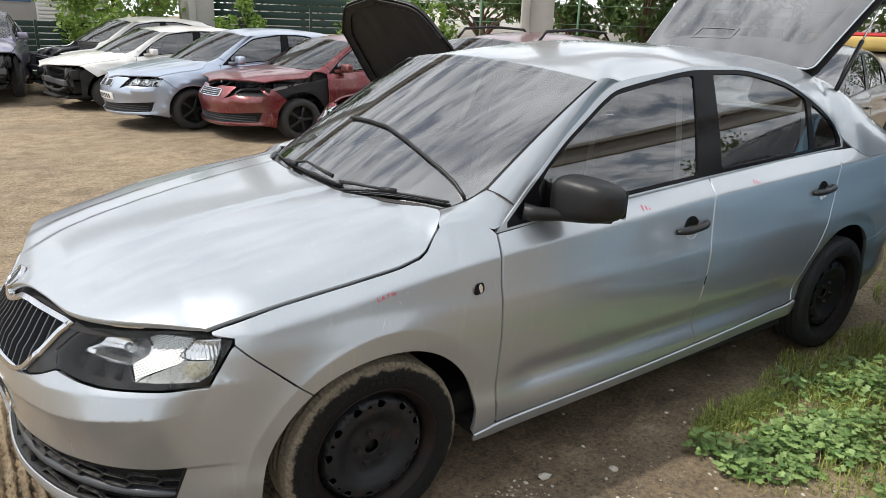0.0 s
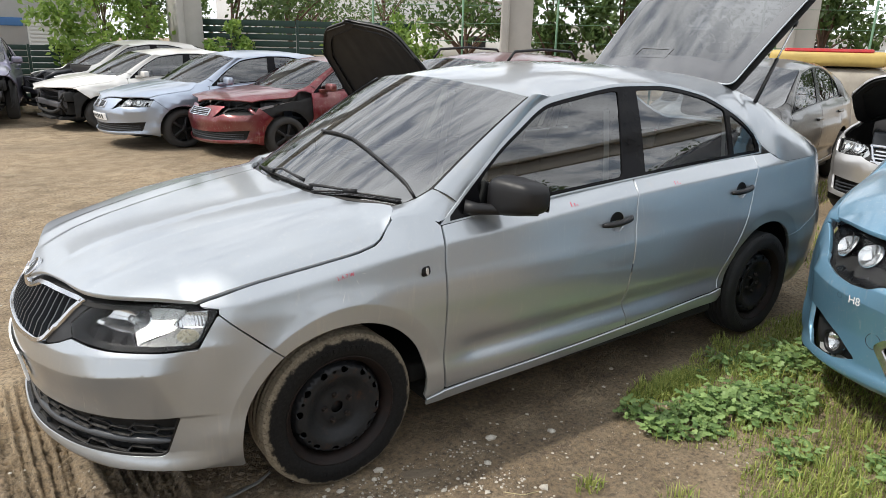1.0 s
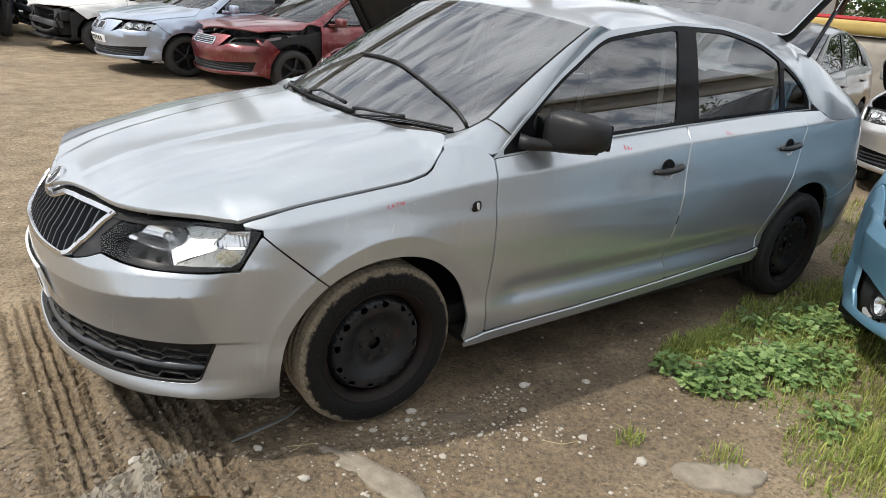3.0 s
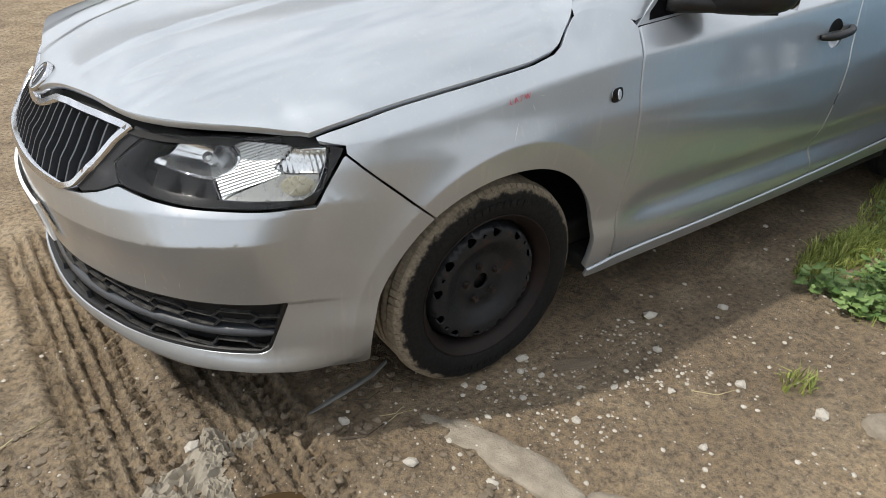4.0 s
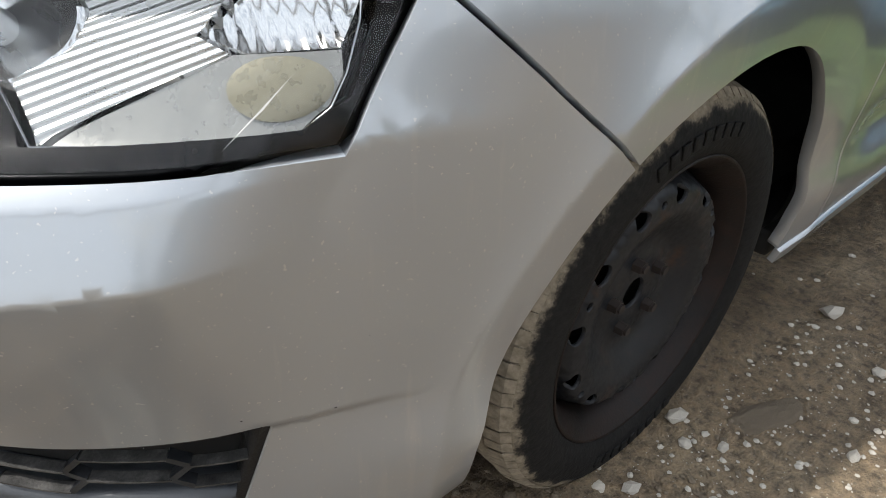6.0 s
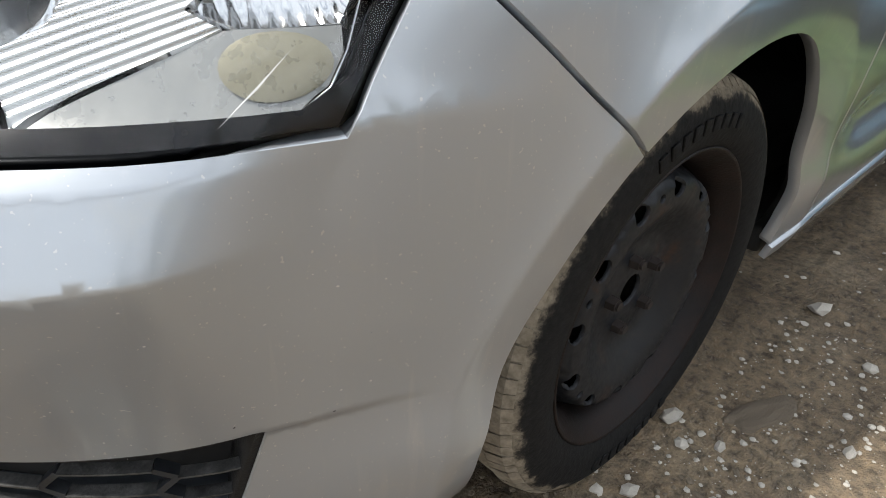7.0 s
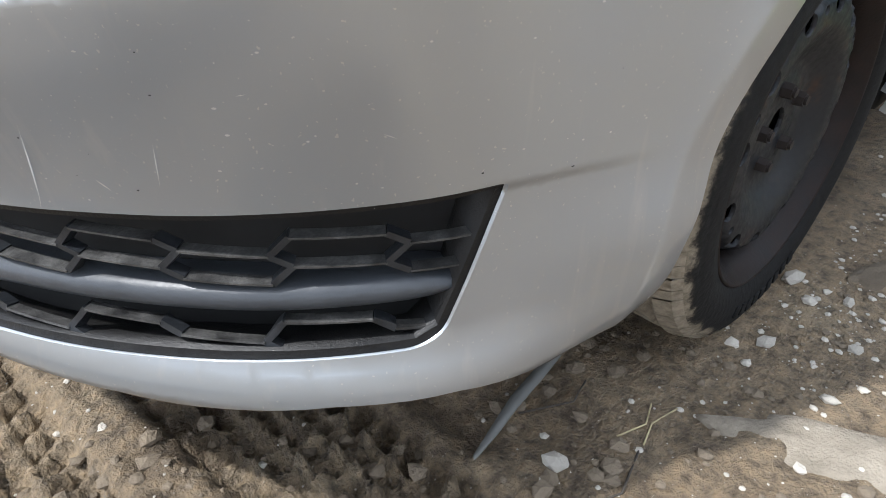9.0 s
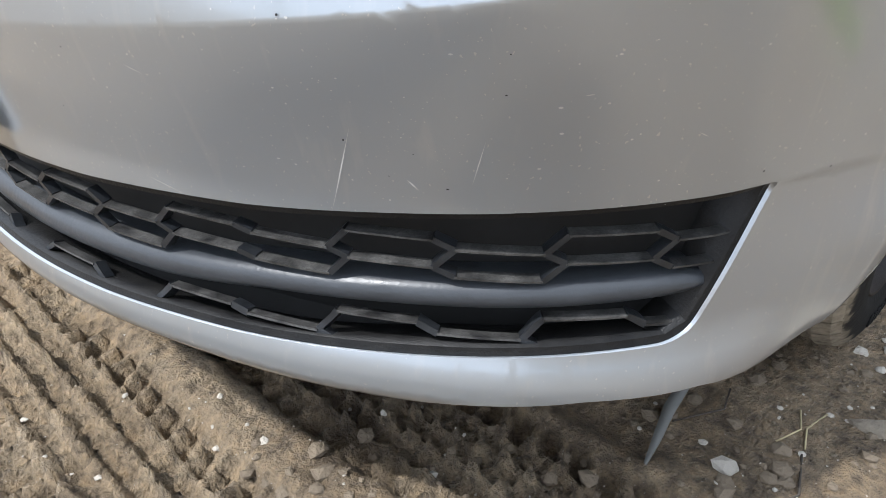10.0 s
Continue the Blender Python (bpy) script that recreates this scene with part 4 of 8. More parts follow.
def muddy_sidewall():
    """Black rubber with dried mud creeping in from the tread."""
    m, nt, p = material("muddy_sidewall")
    tc = nt.nodes.new("ShaderNodeTexCoord")
    sp = nt.nodes.new("ShaderNodeSeparateXYZ")
    link(nt, tc.outputs["Object"], sp.inputs[0])
    cb = nt.nodes.new("ShaderNodeCombineXYZ")
    link(nt, sp.outputs["X"], cb.inputs["X"])
    link(nt, sp.outputs["Z"], cb.inputs["Z"])
    ln = nt.nodes.new("ShaderNodeVectorMath")
    ln.operation = "LENGTH"
    link(nt, cb.outputs[0], ln.inputs[0])
    n, f = noise_node(nt, 22, 6, 0.7), noise_node(nt, 120, 4)
    ma = nt.nodes.new("ShaderNodeMath")
    ma.operation = "MULTIPLY_ADD"
    link(nt, n.outputs["Fac"], ma.inputs[0])
    ma.inputs[1].default_value = 0.055
    link(nt, ln.outputs["Value"], ma.inputs[2])
    mask = ramp_node(nt, ma.outputs[0], [(0.296, (0, 0, 0)), (0.303, (1, 1, 1))])
    blk = ramp_node(nt, f.outputs["Fac"], [(0.3, (0.006, 0.006, 0.0063)), (0.7, (0.014, 0.0138, 0.0135))])
    mud = ramp_node(nt, f.outputs["Fac"], [(0.3, (0.13, 0.11, 0.08)), (0.7, (0.28, 0.24, 0.18))])
    link(nt, mix_colour(nt, mask.outputs["Color"], blk.outputs["Color"], mud.outputs["Color"]), p.inputs["Base Color"])
    p.inputs["Roughness"].default_value = 0.72
    p.inputs["Specular IOR Level"].default_value = 0.14
    bump(nt, p, f.outputs["Fac"], 0.4, 0.003)
    return m


SIDEWALL = muddy_sidewall()
MUDDY = tyre_mud()
RUSTY = rusty_steel()
BOLT = plain("rusty_bolt", (0.028, 0.021, 0.018), 0.7, 0.3, 0.5, 60)
RED_LAMP = plain("red_lamp", (0.35, 0.02, 0.02), 0.12, 0, 0.2)
LINER = plain("wheel_liner", (0.012, 0.012, 0.012), 0.7, 0, 0.3, 30, 0.4)
HERO = dict(paint=SILVER, black=BLACK_TRIM, side_glass=CABIN_GLASS, screen_glass=SCREEN_GLASS, dark=DARK, red_lamp=RED_LAMP, liner=LINER,
            rubber=SIDEWALL, tread=MUDDY, rim=RUSTY, bolt=BOLT, recess=True, frame=FRAME_BLACK, flange=plain("rusty_flange", (0.009, 0.008, 0.008), 0.55, 0, 0.5, 25, 0.2, (0.030, 0.016, 0.012)))

saloon = thing("silver_car", "silver four-door saloon with black steel wheels parked on muddy dirt", "car")
shell = car_shell(saloon, HERO, hatch_open=True)
HERO["flange"].node_tree.nodes["Principled BSDF"].inputs["Specular IOR Level"].default_value = 0.2
wheel = make_wheel(HERO, True)
wheel.parent = saloon
wheel.matrix_basis = pose(AX_F, -0.692, AX_Z, 0, 0, 0)
clean = make_wheel({**HERO, "rubber": RUBBER, "tread": RUBBER}, True)
for cx, cy, flip, spin in ((AX_R, -0.715, 0, 40), (AX_F, 0.692, 180, 70), (AX_R, 0.715, 180, 10)):
    w2 = copy_thing(wheel if cx == AX_F else clean, pose(cx, cy, AX_Z, 0, 0, flip) @ pose(0, 0, 0, 0, spin, 0))
    w2.parent = saloon
for ob in (*clean.children_recursive, clean):
    bpy.data.objects.remove(ob)


# ---- the saloon's lamps, grilles, trim ----
def sunk(depth):
    """The body's skin moved inwards by a depth, which may be a function of (s, z)."""
    def f(s, z):
        s, z = np.broadcast_arrays(np.asarray(s, float), np.asarray(z, float))
        e = 1e-3
        n = np.cross(body(s + e, z) - body(s - e, z), body(s, z + e) - body(s, z - e))
        n /= np.linalg.norm(n, axis=-1)[..., None]
        d = depth(s, z) if callable(depth) else depth
        return body(s, z) - np.asarray(d)[..., None] * n
    return f


def bowl(cs, cz, a, b, deep, base):
    return lambda s, z: base + deep * np.clip(1 - ((s - cs) / a) ** 2 - ((z - cz) / b) ** 2, 0, 1)


REFLECTOR = plain("lamp_reflector", (0.74, 0.75, 0.76), 0.14, 0.90, 0.05, 30)
RIBBED = plain("lamp_ribs", (0.60, 0.61, 0.61), 0.30, 0.75, 0.06, 30)
LAMP_PLAIN = plain("lamp_plain_field", (0.36, 0.36, 0.345), 0.30, 0.55, 0.08, 60)
AMBER = plain("amber_bulb", (0.35, 0.325, 0.245), 0.30, 0.5, 0.25, 120)
SMOKE = plain("lamp_bezel", (0.0025, 0.0025, 0.003), 0.26, 0.0, 0.05, 5)
SMOKE.node_tree.nodes["Principled BSDF"].inputs["Specular IOR Level"].default_value = 0.25
GREY_BLADE = plain("grey_blade", (0.040, 0.044, 0.050), 0.36, 0.0, 0.25, 25, 0.1)
GRILLE_BLACK = plain("dusty_grille", (0.006, 0.006, 0.0065), 0.42, 0.0, 0.4, 40, 0.2, (0.022, 0.021, 0.019))
GRILLE_BLACK.node_tree.nodes["Principled BSDF"].inputs["Specular IOR Level"].default_value = 0.3
WHITE_PLATE = plain("plate_white", (0.75, 0.76, 0.76), 0.4, 0, 0.08)
INK = plain("ink", (0.02, 0.02, 0.022), 0.5)
RED_INK = plain("red_marker", (0.65, 0.03, 0.07), 0.5, 0, 0.15)


PALE_SCRATCH = plain("pale_scratch", (0.55, 0.55, 0.53), 0.6, 0, 0.2, 60)


def head_lamp(car):
    """A clear lens over a smoked housing with a bowl, a ribbed field, a faceted outer reflector and an amber bulb."""
    lamp = panel("headlight", body, shrink(LAMP, 0.003), LENS_CLEAR, car, 0.03, 0.0, -0.001, label="clear headlight with chrome reflectors and amber bulb")
    lamp.visible_shadow = False
    sub = lambda name, surf, o, mat, step, lip=0.0, holes=(): panel(name, surf, o, mat, lamp, step, lip, 0, holes)
    inner = [(-0.420, 0.752), (-0.428, 0.712), (-0.450, 0.670), (-0.485, 0.655), (-0.60, 0.652), (-0.672, 0.651), (-0.70, 0.652), (-0.82, 0.654), (-0.895, 0.668), (-0.862, 0.730), (-0.75, 0.749), (-0.60, 0.757), (-0.48, 0.762)]
    sub("bezel", sunk(0.006), shrink(LAMP, 0.004), SMOKE, 0.03, 0.045, [inner])
    sub("housing", sunk(0.062), shrink(LAMP, 0.006), SMOKE, 0.04)
    main = [(-0.849, 0.693), (-0.822, 0.716), (-0.812, 0.736), (-0.800, 0.744), (-0.718, 0.750), (-0.682, 0.751), (-0.655, 0.743), (-0.637, 0.728), (-0.646, 0.709), (-0.69, 0.687), (-0.76, 0.689)]
    sub("reflector", sunk(bowl(-0.73, 0.722, 0.115, 0.050, 0.045, 0.016)), rounded(main, 0.008, 4), REFLECTOR, 0.010, 0.012)
    vs, fs = lathe([(0.0, -0.004), (0.010, -0.004), (0.012, 0.0), (0.012, 0.02)], Matrix.Identity(4), 24)
    c = sunk(0.040)(-0.725, 0.724)
    n = c - sunk(0.06)(-0.725, 0.724)
    turn = Vector(n).to_track_quat("-Y", "Z").to_matrix().to_4x4()
    turn.translation = Vector(c)
    mesh_object("bulb_cap", [turn @ Vector(v) for v in vs], fs, RIBBED, lamp)
    # ribbed field, its ribs climbing outwards
    field = [(-0.685, 0.686), (-0.664, 0.657), (-0.532, 0.700), (-0.554, 0.711), (-0.530, 0.733), (-0.510, 0.753), (-0.614, 0.754), (-0.655, 0.751), (-0.634, 0.738), (-0.627, 0.724), (-0.640, 0.704)]
    ribs = lambda s, z: 0.028 + 0.0006 * np.sin((z - 0.28 * s) * 2 * math.pi / 0.0054)
    sub("ribbed_field", sunk(ribs), field, RIBBED, 0.0011, 0.012)
    flat = [(-0.660, 0.656), (-0.580, 0.655), (-0.490, 0.655), (-0.464, 0.666), (-0.452, 0.683), (-0.452, 0.698), (-0.521, 0.699), (-0.530, 0.699)]
    sub("plain_field", sunk(lambda s, z: 0.030 - 0.004 * smooth(-0.56, -0.50, s)), flat, LAMP_PLAIN, 0.010, 0.010)
    outer = [(-0.552, 0.712), (-0.522, 0.702), (-0.452, 0.700), (-0.436, 0.730), (-0.434, 0.751), (-0.508, 0.752), (-0.530, 0.732)]
    facet = lambda s, z: 0.026 + 0.022 * np.clip(1 - ((s + 0.49) / 0.075) ** 2 - ((z - 0.725) / 0.045) ** 2, 0, 1) + 0.0005 * np.sin((s + 0.3 * z) * 2 * math.pi / 0.013)
    sub("outer_reflector", sunk(facet), outer, REFLECTOR, 0.004, 0.01)
    sub("amber_bulb", sunk(lambda s, z: 0.0255 - 0.004 * np.clip(1 - ((s + 0.497) / 0.045) ** 2 - ((z - 0.679) / 0.022) ** 2, 0, 1)), ellipse(-0.497, 0.679, 0.038, 0.018), AMBER, 0.006)
    line = [(-0.848, 0.692), (-0.76, 0.686), (-0.690, 0.684), (-0.664, 0.6555), (-0.58, 0.6545), (-0.49, 0.654), (-0.463, 0.665), (-0.450, 0.684), (-0.438, 0.715), (-0.431, 0.748)]
    part("chrome_line", tube([tuple(sunk(0.021)(np.array(u), np.array(v))) for u, v in line], 0.0012, 6), CHROME, lamp)
    panel("lens_crack", body, [(-0.483, 0.6865), (-0.510, 0.6655), (-0.537, 0.646), (-0.509, 0.6648)], PALE_SCRATCH, lamp, 0.01, 0, 0.0006, label="fine pale crack in the lens")
    tray = [(-0.84, 0.686), (-0.69, 0.682), (-0.674, 0.654), (-0.731, 0.648), (-0.84, 0.652)]
    sub("lower_tray", sunk(0.026), tray, SMOKE, 0.02, 0.02)
    return lamp


def mirror_part(ob, parent):
    o = mirrored(ob, parent)
    for ch in ob.children:
        mirrored(ch, o)
    o.visible_shadow = ob.visible_shadow
    return o


lamp = head_lamp(saloon)
mirror_part(lamp, saloon)

# black rubber ledge under the hood's front edge
ys_ = np.linspace(-0.64, 0.64, 40)
panel("hood_seal", hood, [(float(hood_front(abs(y))) - 0.012, y) for y in ys_] + [(float(hood_front(abs(y))) + 0.035, y) for y in ys_[::-1]], DARK, saloon, 0.02, 0.0, -0.050, label="black rubber ledge under the hood edge")

# upper grille: chrome frame, black back, upright slats
GR = [(-0.915, 0.742), (-0.955, 0.708), (-1.000, 0.646), (-1.040, 0.603), (-1.075, 0.588), (-1.10, 0.584), (-1.22, 0.582), (S_NOSE, 0.582)]
GT = [(S_NOSE, 0.700), (S_NOSE + 0.055, 0.703), (S_NOSE + 0.095, 0.716), (S_NOSE + 0.150, 0.738), (-1.18, 0.745), (-1.05, 0.747), (-0.96, 0.746)]
full = np.concatenate([GR, np.stack([2 * S_NOSE - np.array(GR)[::-1][1:, 0], np.array(GR)[::-1][1:, 1]], 1), np.stack([2 * S_NOSE - np.array(GT)[::-1][:, 0], np.array(GT)[::-1][:, 1]], 1), np.array(GT)[1:]])
full = rounded(full, 0.012, 4)
grille = panel("grille_frame", body, shrink(full, 0.001), CHROME, saloon, 0.012, 0.025, 0.007, [shrink(full, 0.0125)], label="chrome grille surround")
panel("grille_back", body, full, GRILLE_BLACK, grille, 0.06, 0, -0.045)
for i in range(-11, 12):
    u = S_NOSE + 0.040 * i
    au = S_NOSE + abs(u - S_NOSE)
    zt = float(np.interp(au, [S_NOSE, S_NOSE + 0.055, S_NOSE + 0.15, -0.98, -0.93], [0.692, 0.694, 0.728, 0.732, 0.725]))
    zb = float(np.interp(au, [S_NOSE, -1.10, -1.06, -1.0, -0.955], [0.594, 0.594, 0.604, 0.655, 0.708]))
    if zt - zb < 0.02:
        continue
    vs, fs = [], []
    zz = np.linspace(zb, zt, 7)
    for z in zz:
        for du, dp in ((-0.0035, 0.030), (-0.0030, 0.004), (0.0030, 0.004), (0.0035, 0.030)):
            vs.append(sunk(dp)(np.array(u + du), np.array(z)))
    for j in range(6):
        for k in range(3):
            fs.append((j * 4 + k, j * 4 + k + 1, j * 4 + k + 5, j * 4 + k + 4))
    mesh_object("slat", vs, fs, GREY_BLADE, grille, smooth_shade=False)
tri = [(-0.908, 0.643), (-0.96, 0.620), (-1.02, 0.602), (-1.045, 0.607), (-1.0, 0.656), (-0.955, 0.713), (-0.917, 0.744), (-0.872, 0.742), (-0.912, 0.709), (-0.948, 0.673)]
tp = panel("grille_corner", body, tri, BLACK_TRIM, saloon, 0.02, 0.012, -0.004)
mirrored(tp, saloon)

# badge on the nose of the hood
vs, fs = lathe([(0.0, -0.004), (0.030, -0.0045), (0.031, -0.007), (0.038, -0.0075), (0.041, -0.004), (0.041, 0.004)], Matrix.Identity(4), 36)
bp = Vector(hood(-0.800, 0.0))
bt = (Vector((-0.72, 0, 0.69))).to_track_quat("-Y", "Z").to_matrix().to_4x4()
bt.translation = bp
badge = mesh_object("badge", [bt @ Vector(v) for v in vs], fs, CHROME, saloon, "round chrome badge on the hood")
vs, fs = lathe([(0.0, -0.0060), (0.029, -0.0060)], Matrix.Identity(4), 24)
mesh_object("badge_field", [bt @ Vector(v) for v in vs], fs, INK, badge)
bm = bmesh.new()
box(bm, -0.004, 0.004, -0.0085, -0.006, -0.022, 0.020, 0.001)
box(bm, -0.018, 0.002, -0.0085, -0.006, 0.002, 0.010, 0.001)
box(bm, -0.014, 0.002, -0.0085, -0.006, -0.012, -0.004, 0.001)
bm.transform(bt)
part("badge_emblem", bm, CHROME, badge)

# number plate with unreadable bars
plate = panel("number_plate", body, [(S_NOSE - 0.26, 0.388), (S_NOSE - 0.26, 0.498), (S_NOSE + 0.165, 0.498), (S_NOSE + 0.165, 0.388)], WHITE_PLATE, saloon, 0.04, 0.008, 0.016, label="white number plate with dark characters")
for i in range(7):
    u = S_NOSE - 0.235 + 0.052 * i + (0.016 if i > 3 else 0)
    panel("character_bar", body, [(u, 0.405), (u, 0.480), (u + 0.032, 0.480), (u + 0.032, 0.405)], INK, plate, 0.03, 0, 0.0175)

# lower grille: honeycomb bars, blade and dark back
back = np.concatenate([np.array(LOW_GRILLE[:8]), np.stack([2 * S_NOSE - np.array(LOW_GRILLE[:8])[::-1, 0], np.array(LOW_GRILLE[:8])[::-1, 1]], 1), np.stack([2 * S_NOSE - np.array(LOW_GRILLE[8:])[::-1, 0], np.array(LOW_GRILLE[8:])[::-1, 1]], 1), np.array(LOW_GRILLE[8:])])
low = panel("lower_grille", body, shrink(back, 0.001), DARK, saloon, 0.03, 0.0, -0.055, label="black honeycomb lower grille with a grey blade")
rimless = rounded(shrink(back, 0.0004), 0.012)
panel("grille_rim", body, rimless, GRILLE_BLACK, low, 0.02, 0.05, -0.004, [shrink(back, 0.007)])
blade_mid = curve((S_NOSE, 0.292), (-1.09, 0.297), (-0.92, 0.311), (-0.76, 0.321), (-0.63, 0.327), (-0.545, 0.330))
us = np.linspace(2 * S_NOSE + 0.548, -0.548, 90)
vs, fs = [], []
prof = [(-0.012, 0.045), (-0.0115, 0.018), (-0.008, 0.011), (0.0, 0.008), (0.008, 0.012), (0.0125, 0.020), (0.013, 0.045)]
for u in us:
    au = S_NOSE + abs(u - S_NOSE)
    zc = float(blade_mid(au))
    end = float(smooth(-0.545, -0.60, au))
    for dz, dp in prof:
        p = sunk(dp)(np.array(au), np.array(zc + dz * (0.25 + 0.75 * end)))
        vs.append(p * np.array([1, -1 if u < S_NOSE else 1, 1]))
k = len(prof)
for i in range(len(us) - 1):
    for j in range(k - 1):
        fs.append((i * k + j, i * k + j + 1, (i + 1) * k + j + 1, (i + 1) * k + j))
mesh_object("grille_blade", vs, fs, GREY_BLADE, low, "grey plastic blade")


def bar(parent, u0, z0, u1, z1, half, front, deep, mat):
    """One bar of the honeycomb, a plate set edge-on in the opening."""
    n = 4
    d = np.array([u1 - u0, z1 - z0])
    w = np.array([-d[1], d[0]]) / np.hypot(*d) * half
    c = np.array([u0, z0]) + d * (np.arange(n + 1) / n)[:, None]
    q = (c[:, None, :] + np.array([-1, -1, 1, 1.6])[None, :, None] * w).reshape(-1, 2)
    dp = np.tile([deep, front, front, deep], n + 1)
    vs = sunk(lambda s, z: dp)(S_NOSE + np.abs(q[:, 0] - S_NOSE), q[:, 1])
    vs[:, 1] *= np.where(q[:, 0] < S_NOSE, -1, 1)
    fs = [(i * 4 + j, i * 4 + j + 1, i * 4 + j + 5, i * 4 + j + 4) for i in range(n) for j in range(3)]
    fs += [(0, 1, 2, 3), (n * 4 + 3, n * 4 + 2, n * 4 + 1, n * 4)]
    mesh_object("grille_bar", vs, fs, mat, parent, smooth_shade=False)


low_top = curve((S_NOSE, 0.371), (-1.13, 0.375), (-0.95, 0.386), (-0.83, 0.397), (-0.71, 0.407), (-0.62, 0.412), (-0.52, 0.416))
low_bot = curve((S_NOSE, 0.257), (-1.13, 0.259), (-0.98, 0.264), (-0.84, 0.272), (-0.72, 0.279), (-0.60, 0.284), (-0.52, 0.30))
PITCH, REACH = 0.08863, 0.0355
DUSTY_BAR = plain("dusty_grille_bar", (0.008, 0.008, 0.0085), 0.5, 0.0, 0.4, 45, 0.2, (0.16, 0.155, 0.145))
DIAGONAL = plain("grille_diagonal", (0.013, 0.015, 0.018), 0.38, 0.0, 0.35, 40, 0.1, (0.035, 0.037, 0.040))


def cell_levels(k, u, band):
    """Heights of the bars of one column of cells."""
    if band == 0:
        foot, steps = float(blade_mid(u)) + 0.012, ((0.0185, 0.0435) if k % 2 else (0.006, 0.031))
    else:
        foot, steps = float(blade_mid(u)) - 0.012, ((-0.010, -0.033) if k % 2 else (-0.022, -0.045))
    return [foot + q for q in steps]


for side in (1, -1):
    put = lambda u: u if side > 0 else 2 * S_NOSE - u
    for band, shift in ((0, 0.0), (1, -0.014)):
        for k in range(10):
            uc = -0.567 + shift - PITCH * k
            out = uc + REACH if k else min(uc + REACH, -0.535 + 2.6 * shift)
            for z in cell_levels(k, uc, band):
                hi, lw = float(low_top(uc)) - 0.004, float(low_bot(uc)) + 0.002
                if lw < z < hi:
                    bar(low, put(uc - REACH), z, put(out), z + 0.10 * (out - uc - REACH), 0.0009, 0.010, 0.021, DUSTY_BAR)
                if k == 9:
                    continue
                for z2 in cell_levels(k + 1, uc - PITCH, band):
                    if abs(z2 - z) < 0.019 and max(z, z2) < hi and min(z, z2) > lw - 0.004:
                        bar(low, put(uc - REACH), z, put(uc - PITCH + REACH), z2, 0.0026, 0.011, 0.022, DIAGONAL)

# door handles in their bowls, repeaters
for (cs, cz) in ((1.352, 0.812), (2.315, 0.852)):
    rec = panel("handle_recess", sunk(bowl(cs, cz, 0.055, 0.05, 0.020, 0.004)), ellipse(cs, cz, 0.052, 0.048), SILVER, saloon, 0.008)
    cap = panel("handle_backing", sunk(bowl(cs, cz, 0.055, 0.05, 0.012, -0.001)), rounded([(cs - 0.047, cz + 0.004), (cs - 0.036, cz + 0.036), (cs, cz + 0.046), (cs + 0.036, cz + 0.037), (cs + 0.047, cz + 0.006)], 0.016), BLACK_TRIM, saloon, 0.008, 0.004)
    mirrored(cap, saloon)
    bm = bmesh.new()
    c = body(cs, cz)
    pts = []
    for t in np.linspace(-1, 1, 13):
        q = body(cs - 0.002 + 0.094 * t, cz + 0.004 + 0.008 * t)
        pts.append((q[0], q[1] - 0.026 * (1 - abs(t) ** 3) - 0.004, q[2]))
    tube(pts, [0.0085 + 0.0045 * (1 - abs(t) ** 4) for t in np.linspace(-1, 1, 13)], 10, bm)
    bm2 = part("door_handle", bm, BLACK_TRIM, saloon, "black plastic door handle")
    mirrored(rec, saloon)
    mirrored(bm2, saloon)
rp = panel("side_repeater", sunk(bowl(0.343, 0.760, 0.035, 0.04, -0.006, -0.001)), rounded([(0.324, 0.742), (0.362, 0.750), (0.361, 0.781), (0.325, 0.775)], 0.012), SMOKE, saloon, 0.006, 0.008, label="small dark oval side repeater")
panel("repeater_ring", sunk(-0.004), ellipse(0.343, 0.7615, 0.019, 0.0185), CHROME, rp, 0.006, 0.002, 0.0, [ellipse(0.343, 0.7615, 0.016, 0.0155)])
panel("repeater_bulb", sunk(-0.0085), ellipse(0.347, 0.7615, 0.006, 0.013), REFLECTOR, rp, 0.006)

